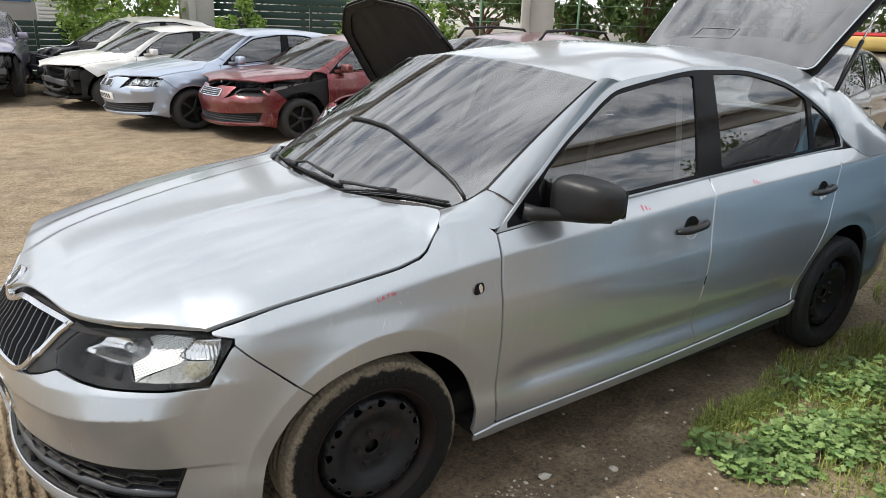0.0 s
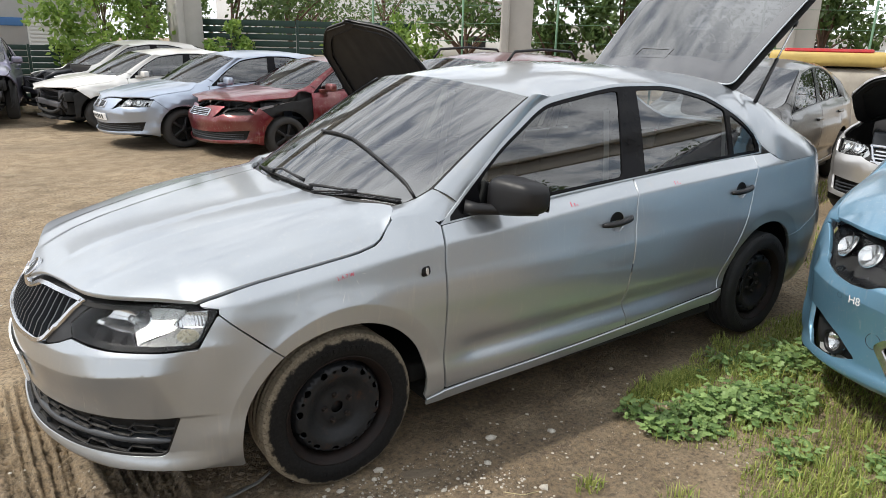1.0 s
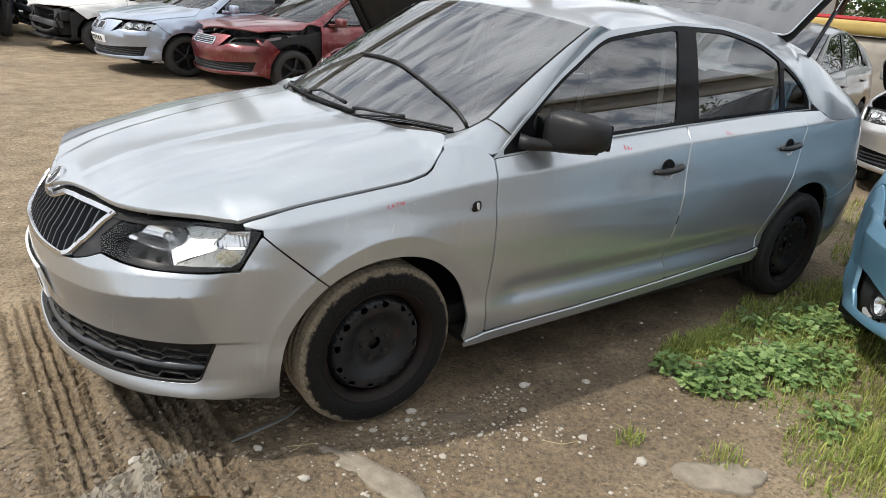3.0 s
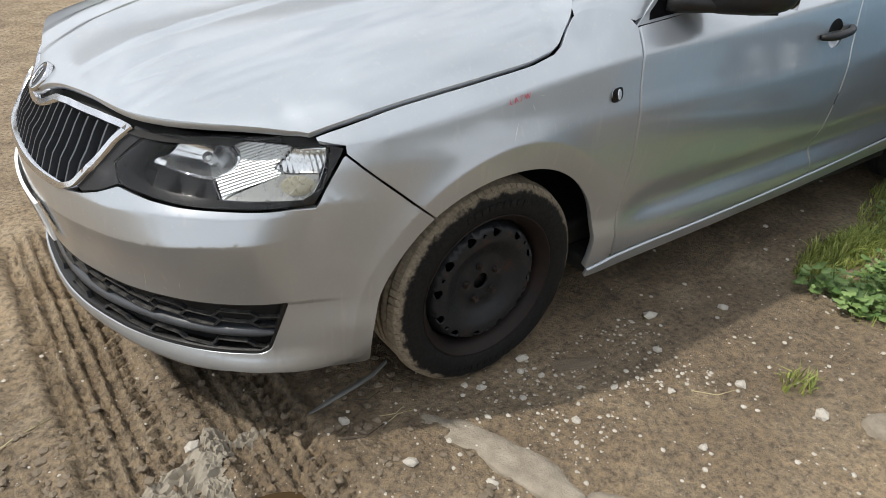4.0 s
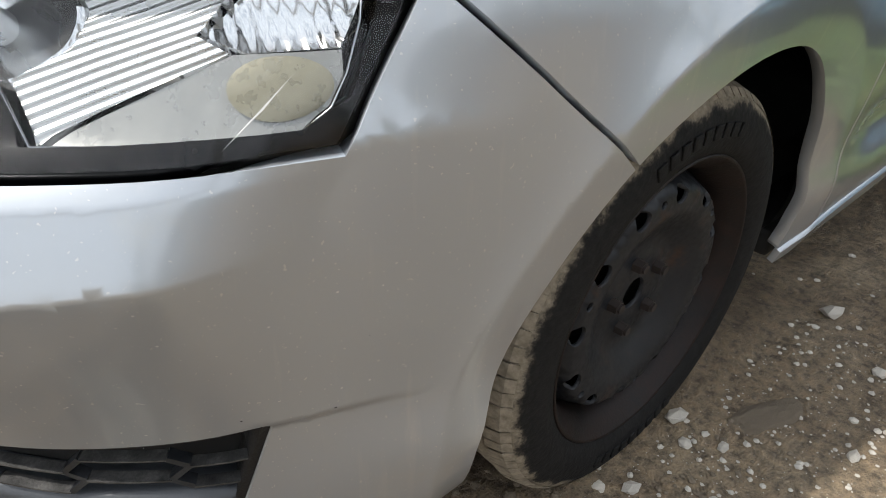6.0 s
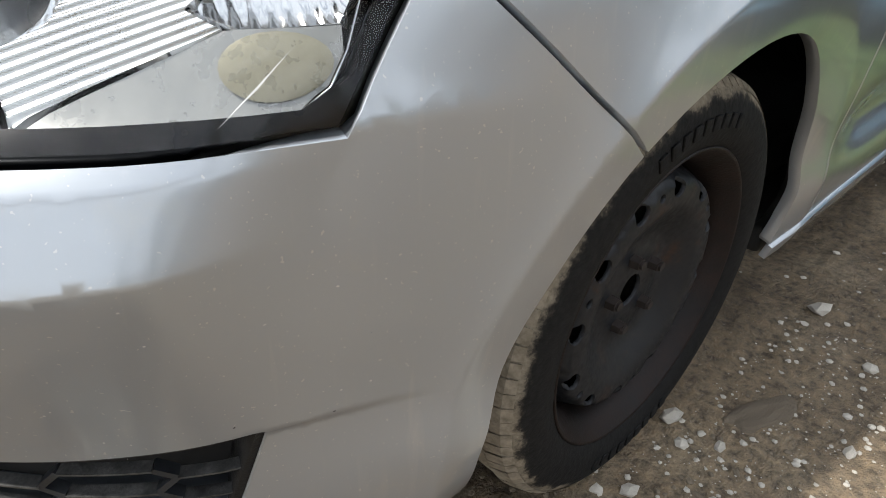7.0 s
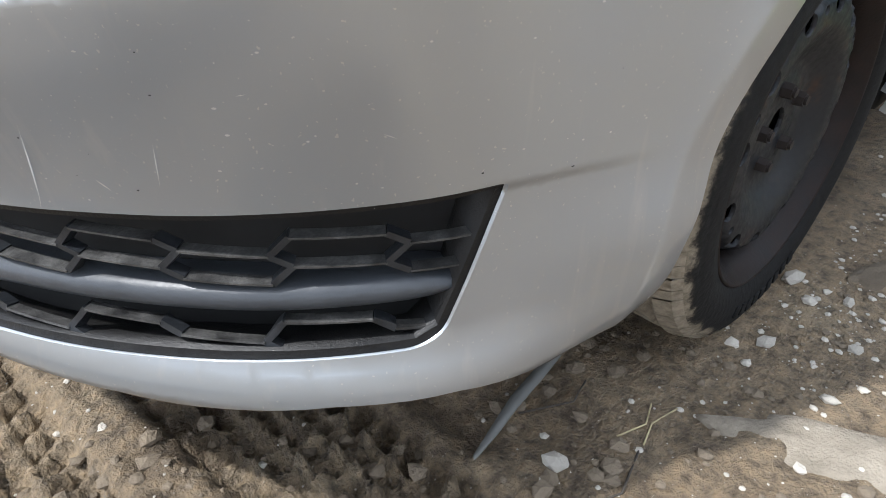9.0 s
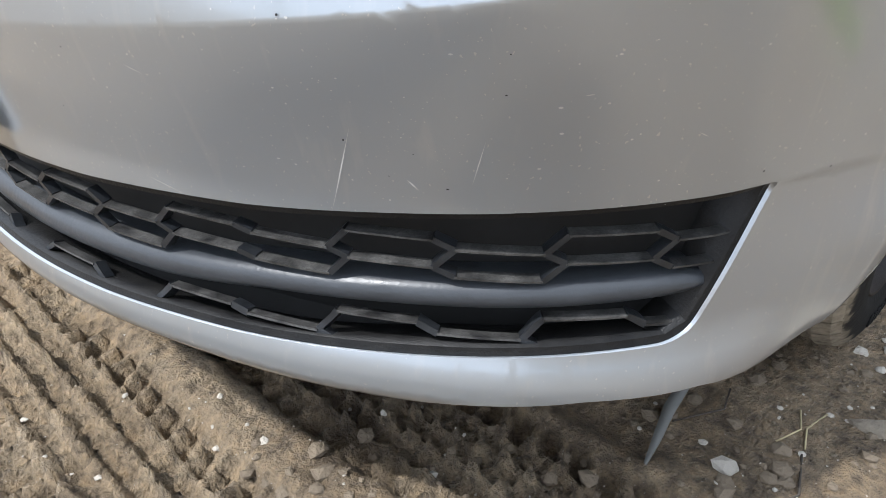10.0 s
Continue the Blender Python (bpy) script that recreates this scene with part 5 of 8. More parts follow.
# door mirror: housing, foot
def door_mirror(car):
    vs, fs = [], []
    c = Vector((0.735, -0.856, 1.000))
    n, m = 28, 14
    for j in range(m + 1):
        b = -math.pi / 2 + math.pi * j / m
        for i in range(n):
            a = 2 * math.pi * i / n
            sx = abs(math.cos(b)) ** 0.45
            x = sx * math.copysign(abs(math.cos(a)) ** 0.8, math.cos(a))
            y = sx * math.copysign(abs(math.sin(a)) ** 0.48, math.sin(a))
            z = math.copysign(abs(math.sin(b)) ** 0.62, math.sin(b))
            px = 0.078 * x if x < 0 else 0.040 * x
            vs.append((c.x + px + 0.10 * -y * 0.30, c.y + 0.110 * y, c.z + (0.070 - 0.012 * -y) * z - 0.012 * y * 0.3))
    for j in range(m):
        for i in range(n):
            fs.append((j * n + i, j * n + (i + 1) % n, (j + 1) * n + (i + 1) % n, (j + 1) * n + i))
    mir = mesh_object("door_mirror", vs, fs, BLACK_TRIM, car, "black plastic door mirror")
    bm = bmesh.new()
    tube([(0.565, -0.735, 0.955), (0.60, -0.765, 0.950), (0.66, -0.80, 0.948), (0.74, -0.87, 0.946), (0.76, -0.93, 0.948)], [0.030, 0.024, 0.020, 0.018, 0.010], 10, bm)
    part("mirror_foot", bm, BLACK_TRIM, mir)
    gl = [(0.782, -0.965, 0.955), (0.757, -0.775, 0.955), (0.757, -0.775, 1.05), (0.782, -0.965, 1.045)]
    mesh_object("mirror_glass", gl, [(0, 1, 2, 3)], CHROME, mir)
    return mir


dm = door_mirror(saloon)
mirror_part(dm, saloon)

# wipers and cowl
def on_screen(u, v, up):
    p = screen(np.array(u), np.array(v))
    return (p[0] - 0.5 * up, p[1], p[2] + 0.85 * up)


cowl = panel("cowl", screen, [(-0.90, -0.15), (0.90, -0.15), (0.90, -0.05), (0.80, -0.030), (-0.80, -0.030), (-0.90, -0.05)], INK, saloon, 0.05, 0, -0.009, flip=True, label="black plastic cowl under the windscreen")
WIPERS = (((-0.925, -0.020), (-0.44, -0.062), (-0.60, -0.030), (-0.42, -0.040)),
          ((-0.42, -0.040), (0.52, -0.040), (-0.06, 0.010), (-0.34, -0.020)))
for (u0, v0), (u1, v1), (mu, mv), (pu, pv) in WIPERS:
    line = [(u0 + (u1 - u0) * t, v0 + (v1 - v0) * t + 0.020 * math.sin(math.pi * t)) for t in np.linspace(0, 1, 16)]
    bm = bmesh.new()
    tube([on_screen(u, v, 0.012) for u, v in line], 0.0045, 6, bm)
    wp = part("wiper", bm, BLACK_TRIM, saloon, "black windscreen wiper")
    bm = bmesh.new()
    tube([on_screen(u, v, 0.002) for u, v in line], 0.0022, 4, bm)
    part("blade", bm, BLACK_TRIM, wp)
    bm = bmesh.new()
    mid = line[8]
    tube([on_screen(pu, pv, 0.026), on_screen((pu * 0.6 + mu * 0.4), (pv * 0.6 + mv * 0.4), 0.030), on_screen(mu, mv, 0.027), on_screen(mid[0], mid[1], 0.020)], [0.0075, 0.0060, 0.0050, 0.0045], 8, bm)
    part("wiper_arm", bm, BLACK_TRIM, wp)
    bm = bmesh.new()
    tube([on_screen(line[7][0], line[7][1], 0.020), on_screen(line[9][0], line[9][1], 0.021)], 0.009, 8, bm)
    part("clip", bm, BLACK_TRIM, wp)
bm = bmesh.new()
tube([tuple(screen(np.array(u), np.array(v)) + np.array([-0.003, 0, 0.005])) for u, v in ((0.173, 0.345), (-0.05, 0.356), (-0.239, 0.345), (-0.45, 0.290), (-0.653, 0.214), (-0.79, 0.150), (-0.868, 0.102), (-0.93, 0.05), (-0.951, 0.031))], 0.006, 6, bm)
part("loose_cable", bm, BLACK_TRIM, saloon, "thin black cable lying across the windscreen")

# cabin: dashboard, seats, steering wheel, floor
FABRIC = plain("dark_fabric", (0.030, 0.030, 0.033), 0.9, 0, 0.3, 40)
PLASTIC = plain("dash_plastic", (0.035, 0.035, 0.037), 0.7, 0, 0.3, 30)
bm = bmesh.new()
box(bm, 0.30, 0.72, -0.64, 0.64, 0.70, 0.955, 0.05, 3)
part("dashboard", bm, PLASTIC, saloon)
bm = bmesh.new()
box(bm, 0.35, 2.95, -0.70, 0.70, 0.26, 0.34, 0.02)
box(bm, 2.55, 3.30, -0.62, 0.62, 0.30, 0.96, 0.04)
part("cabin_floor", bm, DARK, saloon)
bm = bmesh.new()
ring = [(0.80 + 0.06 * math.sin(a), -0.36 + 0.185 * math.cos(a), 0.93 + 0.175 * math.sin(a)) for a in np.linspace(0, 2 * math.pi, 30, endpoint=False)]
tube(ring, 0.014, 8, bm, True)
box(bm, 0.72, 0.79, -0.43, -0.29, 0.88, 0.98, 0.02)
part("steering_wheel", bm, PLASTIC, saloon)
for cy in (-0.36, 0.36):
    for cx in (1.25, 2.15):
        bm = bmesh.new()
        box(bm, cx - 0.30, cx + 0.22, cy - 0.25, cy + 0.25, 0.42, 0.60, 0.06, 3)
        bmx = bmesh.new()
        box(bmx, -0.06, 0.06, cy - 0.24, cy + 0.24, 0.0, 0.62, 0.05, 3)
        box(bmx, -0.045, 0.045, cy - 0.13, cy + 0.13, 0.66, 0.84, 0.04, 3)
        bmx.transform(pose(cx + 0.20, 0, 0.54, 0, 14, 0))
        me = bpy.data.meshes.new("tmp")
        bmx.to_mesh(me)
        bm.from_mesh(me)
        bmx.free()
        bpy.data.meshes.remove(me)
        part("seat", bm, FABRIC, saloon)


def lettering(text, size, m, mat, parent, name="marking", label=""):
    """Flat lettering turned into a mesh."""
    cu = bpy.data.curves.new(name, "FONT")
    cu.body, cu.size, cu.align_x, cu.align_y = text, size, "CENTER", "CENTER"
    tmp = bpy.data.objects.new("tmp", cu)
    me = bpy.data.meshes.new_from_object(tmp)
    bpy.data.objects.remove(tmp)
    me.materials.clear()
    me.materials.append(mat)
    ob = new(name, me)
    ob.matrix_basis = m
    ob.parent = parent
    if label:
        tagged(ob, label)
    return ob


def skin_frame(s, z, up=0.0015, turn=0.0):
    """Where flat lettering lies on the body, reading from front to rear."""
    e = 0.01
    p, dx, dz = body(s, z), Vector(body(s + e, z) - body(s - e, z)).normalized(), Vector(body(s, z + e) - body(s, z - e)).normalized()
    n = dx.cross(dz).normalized()
    dz = n.cross(dx)
    m = Matrix((dx, dz, n)).transposed().to_4x4()
    m.translation = Vector(p) + n * up
    return m @ pose(0, 0, 0, 0, 0, turn)


lettering("L A 7 W", 0.018, skin_frame(0.030, 0.797, 0.0015, 6), RED_INK, saloon, "red_marking", "red handwritten marking")
for s0, z0 in ((1.105, 0.905), (1.785, 0.933)):
    for i, (du, h) in enumerate(((-0.018, 0.016), (0.0, 0.012), (0.014, 0.006))):
        panel("red_stroke", body, [(s0 + du, z0), (s0 + du + 0.004, z0), (s0 + du + 0.006, z0 + h), (s0 + du + 0.002, z0 + h)], RED_INK, saloon, 0.02, 0, 0.001)


# scratches, stone chips and specks on the bumper and the wing
SCRATCHES = [(-0.8465, 0.471, -0.872, 0.395, 0.0009), (-1.021, 0.494, -1.005, 0.489, 0.0006), (-0.8115, 0.431, -0.803, 0.422, 0.0012), (-1.045, 0.395, -1.006, 0.385, 0.0005), (-0.757, 0.467, -0.766, 0.429, 0.0006),
             (0.0, 0.712, 0.022, 0.752, 0.0022), (0.066, 0.782, 0.074, 0.764, 0.0020), (0.090, 0.797, 0.106, 0.794, 0.0016), (-0.62, 0.47, -0.612, 0.466, 0.0006), (-0.70, 0.50, -0.694, 0.501, 0.0006)]
for s0, z0, s1, z1, w in SCRATCHES:
    mid, d = ((s0 + s1) / 2, (z0 + z1) / 2), np.array([s1 - s0, z1 - z0])
    q = np.array([-d[1], d[0]]) / np.hypot(*d) * w * 0.6
    panel("scratch", body, [(s0, z0), (mid[0] + q[0], mid[1] + q[1]), (s1, z1), (mid[0] - q[0], mid[1] - q[1])], PALE_SCRATCH, saloon, 0.01, 0, 0.0006)
cr = random.Random(91)
for mat, count, lab in ((PALE_SCRATCH, 110, "pale specks and stone chips"), (INK, 12, "tiny black stone chips")):
    vs, fs = [], []
    for _ in range(count):
        cs, cz, r = cr.uniform(-1.12, -0.40), 0.41 + 0.15 * cr.random(), 0.0003 + 0.0006 * cr.random() ** 3
        a0, st = cr.uniform(0, 6), cr.uniform(1.0, 2.2)
        m = skin_frame(cs, cz, 0.0007)
        b = len(vs)
        vs += [tuple(m @ Vector((r * st * math.cos(a0 + k * 1.0472), r * math.sin(a0 + k * 1.0472), 0))) for k in range(6)]
        fs.append(tuple(range(b, b + 6)))
    tagged(mesh_object("paint_wear", vs, fs, mat, saloon), lab, kind="stuff")


# ---- the saloon's raised tailgate ----
def hatch(y, v):
    """The raised tailgate: y across, v metres from its hinge along the slope."""
    y, v = np.broadcast_arrays(np.asarray(y, float), np.asarray(v, float))
    c, s = math.cos(radians(41)), math.sin(radians(41))
    crown = 0.045 * (1 - (y / 0.62) ** 2) + 0.05 * v * (1.1 - v)
    return np.stack([2.505 + v * c - crown * s, y, 1.352 + v * s + crown * c], -1)


HATCH_GLASS = glass("dusty_hatch_glass", (0.07, 0.072, 0.074), 3.2, 0.04)
HATCH_BORDER = plain("hatch_border", (0.05, 0.05, 0.052), 0.10, 0.0, 0.4, 8)
HATCH_BORDER.node_tree.nodes["Principled BSDF"].inputs["IOR"].default_value = 2.5
o_out = rounded([(-0.535, 0.0), (-0.60, 0.78), (-0.60, 1.10), (0.60, 1.10), (0.60, 0.78), (0.535, 0.0)], 0.05)
o_mid = rounded([(-0.530, 0.006), (-0.594, 0.78), (0.594, 0.78), (0.530, 0.006)], 0.045)
o_in = rounded([(-0.455, 0.13), (-0.525, 0.73), (0.525, 0.73), (0.455, 0.13), (0.25, 0.17), (-0.25, 0.17)], [0.09, 0.04, 0.04, 0.09, 0.05, 0.05])
tg = panel("tailgate", hatch, o_out, SILVER, saloon, 0.04, 0.006, 0.0, [o_mid], flip=True, label="raised tailgate with a dusty rear window")
panel("window_border", hatch, shrink(o_mid, 0.002), HATCH_BORDER, tg, 0.04, 0.01, 0.002, [o_in], flip=True)
hg = panel("rear_window", hatch, shrink(o_in, -0.004), HATCH_GLASS, tg, 0.06, 0, 0.001, flip=True)
panel("window_label", hatch, [(-0.02, 0.145), (-0.03, 0.225), (0.22, 0.235), (0.24, 0.150)], HATCH_BORDER, tg, 0.05, 0.002, 0.004, [[(0.00, 0.152), (-0.008, 0.216), (0.205, 0.226), (0.222, 0.157)]], flip=True)
panel("hatch_inside", lambda y, v: hatch(y, v) - np.array([-0.03, 0, 0.04]), o_out, LINER, tg, 0.08, 0, 0, [o_in])
for sy in (-1, 1):
    a, b = Vector((2.66, -0.585 * -sy, 1.27)), Vector((2.96, -0.575 * -sy, 1.69))
    st = part("gas_strut", tube([a, a + (b - a) * 0.55], 0.011, 10), BLACK_TRIM, saloon, "black gas strut")
    part("strut_rod", tube([a + (b - a) * 0.5, b], 0.005, 8), CHROME, st)
    part("strut_joint", tube([b - (b - a) * 0.02, b + (b - a) * 0.03], 0.014, 8), BLACK_TRIM, st)

# seat belts behind the side windows
BELT = plain("seat_belt_web", (0.42, 0.42, 0.40), 0.7, 0, 0.15, 40)
for sy in (-1, 1):
    for bx, x1 in ((1.40, 1.30), (2.30, 2.18)):
        vs, fs = [], []
        pts = [(bx + 0.06, 0.595, 1.27), (bx + 0.045, 0.63, 1.10), (bx + 0.03, 0.655, 0.95), (bx + 0.02, 0.67, 0.60)]
        for x, y, z in pts:
            vs += [(x - 0.022, y * sy, z), (x + 0.022, y * sy - 0.006 * sy, z)]
        fs = [(2 * i, 2 * i + 1, 2 * i + 3, 2 * i + 2) for i in range(3)]
        mesh_object("seat_belt", vs, fs, BELT, saloon, "pale seat belt webbing")



# ---- ground ----
def dirt_material():
    m, nt, p = material("dirt")
    big, mid, fine, grain = noise_node(nt, 0.5, 5), noise_node(nt, 4.5, 8, 0.68), noise_node(nt, 55, 5, 0.7), noise_node(nt, 240, 3)
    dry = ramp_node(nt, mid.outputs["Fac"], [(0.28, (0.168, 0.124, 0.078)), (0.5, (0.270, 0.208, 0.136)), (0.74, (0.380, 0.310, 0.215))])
    damp_shaded = ramp_node(nt, mid.outputs["Fac"], [(0.28, (0.072, 0.052, 0.031)), (0.5, (0.152, 0.114, 0.072)), (0.74, (0.262, 0.208, 0.138))])
    # per-point darkening: soil moisture plus the saloon's shade painted into the colour
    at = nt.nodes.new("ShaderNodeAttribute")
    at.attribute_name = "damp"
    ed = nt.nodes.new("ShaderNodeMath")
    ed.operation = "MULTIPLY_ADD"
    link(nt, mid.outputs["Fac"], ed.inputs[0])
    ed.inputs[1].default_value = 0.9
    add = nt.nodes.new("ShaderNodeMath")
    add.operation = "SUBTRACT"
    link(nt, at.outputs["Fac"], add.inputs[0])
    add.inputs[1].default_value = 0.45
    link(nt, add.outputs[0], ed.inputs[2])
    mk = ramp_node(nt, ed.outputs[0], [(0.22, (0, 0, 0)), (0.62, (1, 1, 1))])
    col = mix_colour(nt, mk.outputs["Color"], dry.outputs["Color"], damp_shaded.outputs["Color"])
    c2 = ramp_node(nt, big.outputs["Fac"], [(0.35, (0.80, 0.80, 0.80)), (0.65, (1.15, 1.13, 1.1))])
    col = mix_colour(nt, 1.0, col, c2.outputs["Color"], "MULTIPLY")
    grit = ramp_node(nt, fine.outputs["Fac"], [(0.34, (0.42, 0.41, 0.40)), (0.50, (1, 1, 1)), (0.66, (1.42, 1.38, 1.30))])
    col = mix_colour(nt, 1.0, col, grit.outputs["Color"], "MULTIPLY")
    peb = ramp_node(nt, grain.outputs["Fac"], [(0.67, (0, 0, 0)), (0.70, (1, 1, 1))])
    pf = nt.nodes.new("ShaderNodeMath")
    pf.operation = "MULTIPLY"
    link(nt, peb.outputs["Color"], pf.inputs[0])
    pf.inputs[1].default_value = 0.5
    col = mix_colour(nt, pf.outputs[0], col, (0.46, 0.42, 0.36))
    link(nt, col, p.inputs["Base Color"])
    rr = ramp_node(nt, mk.outputs["Color"], [(0.0, (0.95,) * 3), (1.0, (0.62,) * 3)])
    link(nt, rr.outputs["Color"], p.inputs["Roughness"])
    sm = nt.nodes.new("ShaderNodeMath")
    sm.operation = "ADD"
    link(nt, fine.outputs["Fac"], sm.inputs[0])
    link(nt, mid.outputs["Fac"], sm.inputs[1])
    sm2 = nt.nodes.new("ShaderNodeMath")
    sm2.operation = "MULTIPLY_ADD"
    link(nt, grain.outputs["Fac"], sm2.inputs[0])
    sm2.inputs[1].default_value = 0.35
    link(nt, sm.outputs[0], sm2.inputs[2])
    bump(nt, p, sm2.outputs[0], 0.95, 0.016)
    return m


DIRT = dirt_material()


TABLES = {}


def value_noise(x, y, f, seed):
    """Smooth cheap noise over arrays."""
    if seed not in TABLES:
        TABLES[seed] = np.random.RandomState(seed).rand(256, 256)
    tab = TABLES[seed]
    u, v = x * f + 100, y * f + 100
    i, j = np.floor(u).astype(int), np.floor(v).astype(int)
    a, b = u - i, v - j
    a, b = a * a * (3 - 2 * a), b * b * (3 - 2 * b)
    g = lambda p, q: tab[p % 256, q % 256]
    return g(i, j) * (1 - a) * (1 - b) + g(i + 1, j) * a * (1 - b) + g(i, j + 1) * (1 - a) * b + g(i + 1, j + 1) * a * b


def tyre_track(x, y, x0, y0, x1, y1, half, depth):
    """Height change of one pressed tyre track from one point to another."""
    d = np.array([x1 - x0, y1 - y0])
    ln = np.hypot(*d)
    d = d / ln
    t = (x - x0) * d[0] + (y - y0) * d[1]
    u = -(x - x0) * d[1] + (y - y0) * d[0]
    inn = (1 - smooth(half * 0.92, half * 1.10, np.abs(u))) * smooth(-0.05, 0.10, t) * (1 - smooth(ln - 0.10, ln + 0.05, t))
    berm = np.exp(-((np.abs(u) - half * 1.25) / (half * 0.22)) ** 2) * smooth(0, 0.1, t) * (1 - smooth(ln - 0.1, ln, t))
    groove = np.zeros_like(x)
    for g in (-0.55, -0.18, 0.18, 0.55):
        groove = groove + np.exp(-((u / half - g) / 0.055) ** 4)
    lug = (np.abs(((t + 0.35 * np.abs(u)) / 0.042) % 1 - 0.5) < 0.17) * (np.abs(u) > half * 0.58)
    mid = (np.abs(((t - 0.5 * u) / 0.036) % 1 - 0.5) < 0.15) * (np.abs(u) < half * 0.5)
    return inn * (-depth + 0.022 * groove + 0.022 * lug + 0.018 * mid) + 0.012 * berm


def ground_height(x, y):
    near = np.exp(-(((x - 0.3) / 3.2) ** 4 + ((y + 0.9) / 2.6) ** 4))
    h = 0.030 * (value_noise(x, y, 1.1, 1) - 0.5) + 0.020 * (value_noise(x, y, 3.3, 2) - 0.5) + 0.012 * (value_noise(x, y, 9, 3) - 0.5)
    rough = smooth(0.1, -0.55, x) * (1 - smooth(0.6, 1.2, np.abs(y + 0.7)))
    h = h + rough * (0.015 * (value_noise(x, y, 14, 4) - 0.5) + 0.012 * (value_noise(x, y, 28, 5) - 0.5))
    h = h + 0.007 * (value_noise(x, y, 33, 6) - 0.5) + rough * 0.007 * (value_noise(x, y, 60, 8) - 0.5)
    # level under the saloon's tyres
    for cx, cy in ((0.019, -0.692), (2.602, -0.715), (0.019, 0.692), (2.602, 0.715)):
        h = h * (1 - np.exp(-(((x - cx) / 0.22) ** 2 + ((y - cy) / 0.16) ** 2)))
    h = h * near + (1 - near) * 0.02 * (value_noise(x, y, 0.6, 7) - 0.5)
    h = h + tyre_track(x, y, -0.90, 0.75, -0.86, -1.25, 0.105, 0.020)
    h = h + tyre_track(x, y, -0.62, 0.45, -0.56, -1.00, 0.095, 0.022) * smooth(0.2, -0.2, y)
    h = h + tyre_track(x, y, -1.28, 0.9, -1.30, -1.4, 0.11, 0.018)
    pud = np.exp(-(((x + 0.66) / 0.10) ** 2 + ((y + 0.90) / 0.09) ** 2))
    return h - 0.035 * pud - 0.012


def damp_shade_map(x, y):
    """How dark the soil is: moisture round the nose, beside and under the saloon and in the ruts, with the saloon's
    shade painted in.
    """
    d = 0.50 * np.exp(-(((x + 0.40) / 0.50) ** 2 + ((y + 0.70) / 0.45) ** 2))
    # shade under the front bumper, painted over soil that is moist too
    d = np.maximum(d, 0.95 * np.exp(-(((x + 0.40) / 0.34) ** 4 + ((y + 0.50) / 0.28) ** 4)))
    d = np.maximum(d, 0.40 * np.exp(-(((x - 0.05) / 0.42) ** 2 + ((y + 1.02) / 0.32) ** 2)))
    # the saloon's footprint, its shade painted into the soil colour
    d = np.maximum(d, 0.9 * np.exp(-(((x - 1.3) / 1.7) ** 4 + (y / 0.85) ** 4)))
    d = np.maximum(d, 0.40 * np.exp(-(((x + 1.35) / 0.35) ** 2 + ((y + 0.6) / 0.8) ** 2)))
    # moist soil beside the sill, with the shadow there painted in
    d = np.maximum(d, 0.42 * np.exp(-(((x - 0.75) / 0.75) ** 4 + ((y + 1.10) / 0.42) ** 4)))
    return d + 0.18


xs = np.concatenate([[-800, -200, -60, -20, -9, -5, -3.5, -2.6, -2.2], np.arange(-1.9, -1.4, 0.06), np.arange(-1.4, -0.25, 0.0075), np.arange(-0.25, 0.35, 0.0125), np.arange(0.35, 1.4, 0.02), np.arange(1.4, 3.2, 0.06), np.linspace(3.3, 9, 24), [11, 14, 20, 40, 100, 300, 800]])
ys = np.concatenate([[-800, -200, -60, -20, -9, -5, -3.5, -2.9], np.arange(-2.6, -1.8, 0.05), np.arange(-1.8, -1.3, 0.0135), np.arange(-1.3, 0.05, 0.0085), np.arange(0.05, 0.35, 0.0135), np.arange(0.35, 1.5, 0.05), np.linspace(1.6, 16, 60), [20, 28, 60, 200, 800]])
GX, GY = np.meshgrid(xs, ys)
GZ = ground_height(GX, GY)
nx, ny = len(xs), len(ys)
gv = np.stack([GX.ravel(), GY.ravel(), GZ.ravel()], 1)
idx = np.arange(nx * ny).reshape(ny, nx)
gf = np.stack([idx[:-1, :-1].ravel(), idx[:-1, 1:].ravel(), idx[1:, 1:].ravel(), idx[1:, :-1].ravel()], 1)
me = bpy.data.meshes.new("ground")
me.vertices.add(len(gv))
me.vertices.foreach_set("co", gv.ravel())
me.loops.add(len(gf) * 4)
me.loops.foreach_set("vertex_index", gf.ravel())
me.polygons.add(len(gf))
me.polygons.foreach_set("loop_start", np.arange(len(gf)) * 4)
me.update(calc_edges=True)
me.polygons.foreach_set("use_smooth", [True] * len(gf))
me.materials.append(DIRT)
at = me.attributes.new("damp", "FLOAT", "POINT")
at.data.foreach_set("value", damp_shade_map(GX, GY).ravel())
ground = tagged(new("ground", me), "brown packed dirt yard with tyre ruts and gravel", "ground", kind="structure")


def soil(x, y):
    i = min(max(int(np.searchsorted(xs, x)) - 1, 0), nx - 2)
    j = min(max(int(np.searchsorted(ys, y)) - 1, 0), ny - 2)
    a, b = (x - xs[i]) / (xs[i + 1] - xs[i]), (y - ys[j]) / (ys[j + 1] - ys[j])
    return float((GZ[j, i] * (1 - a) + GZ[j, i + 1] * a) * (1 - b) + (GZ[j + 1, i] * (1 - a) + GZ[j + 1, i + 1] * a) * b)


# ---- stones, slabs and litter on the soil ----
STONE = plain("pale_stone", (0.47, 0.435, 0.375), 0.9, 0, 0.35, 30, 0.5)
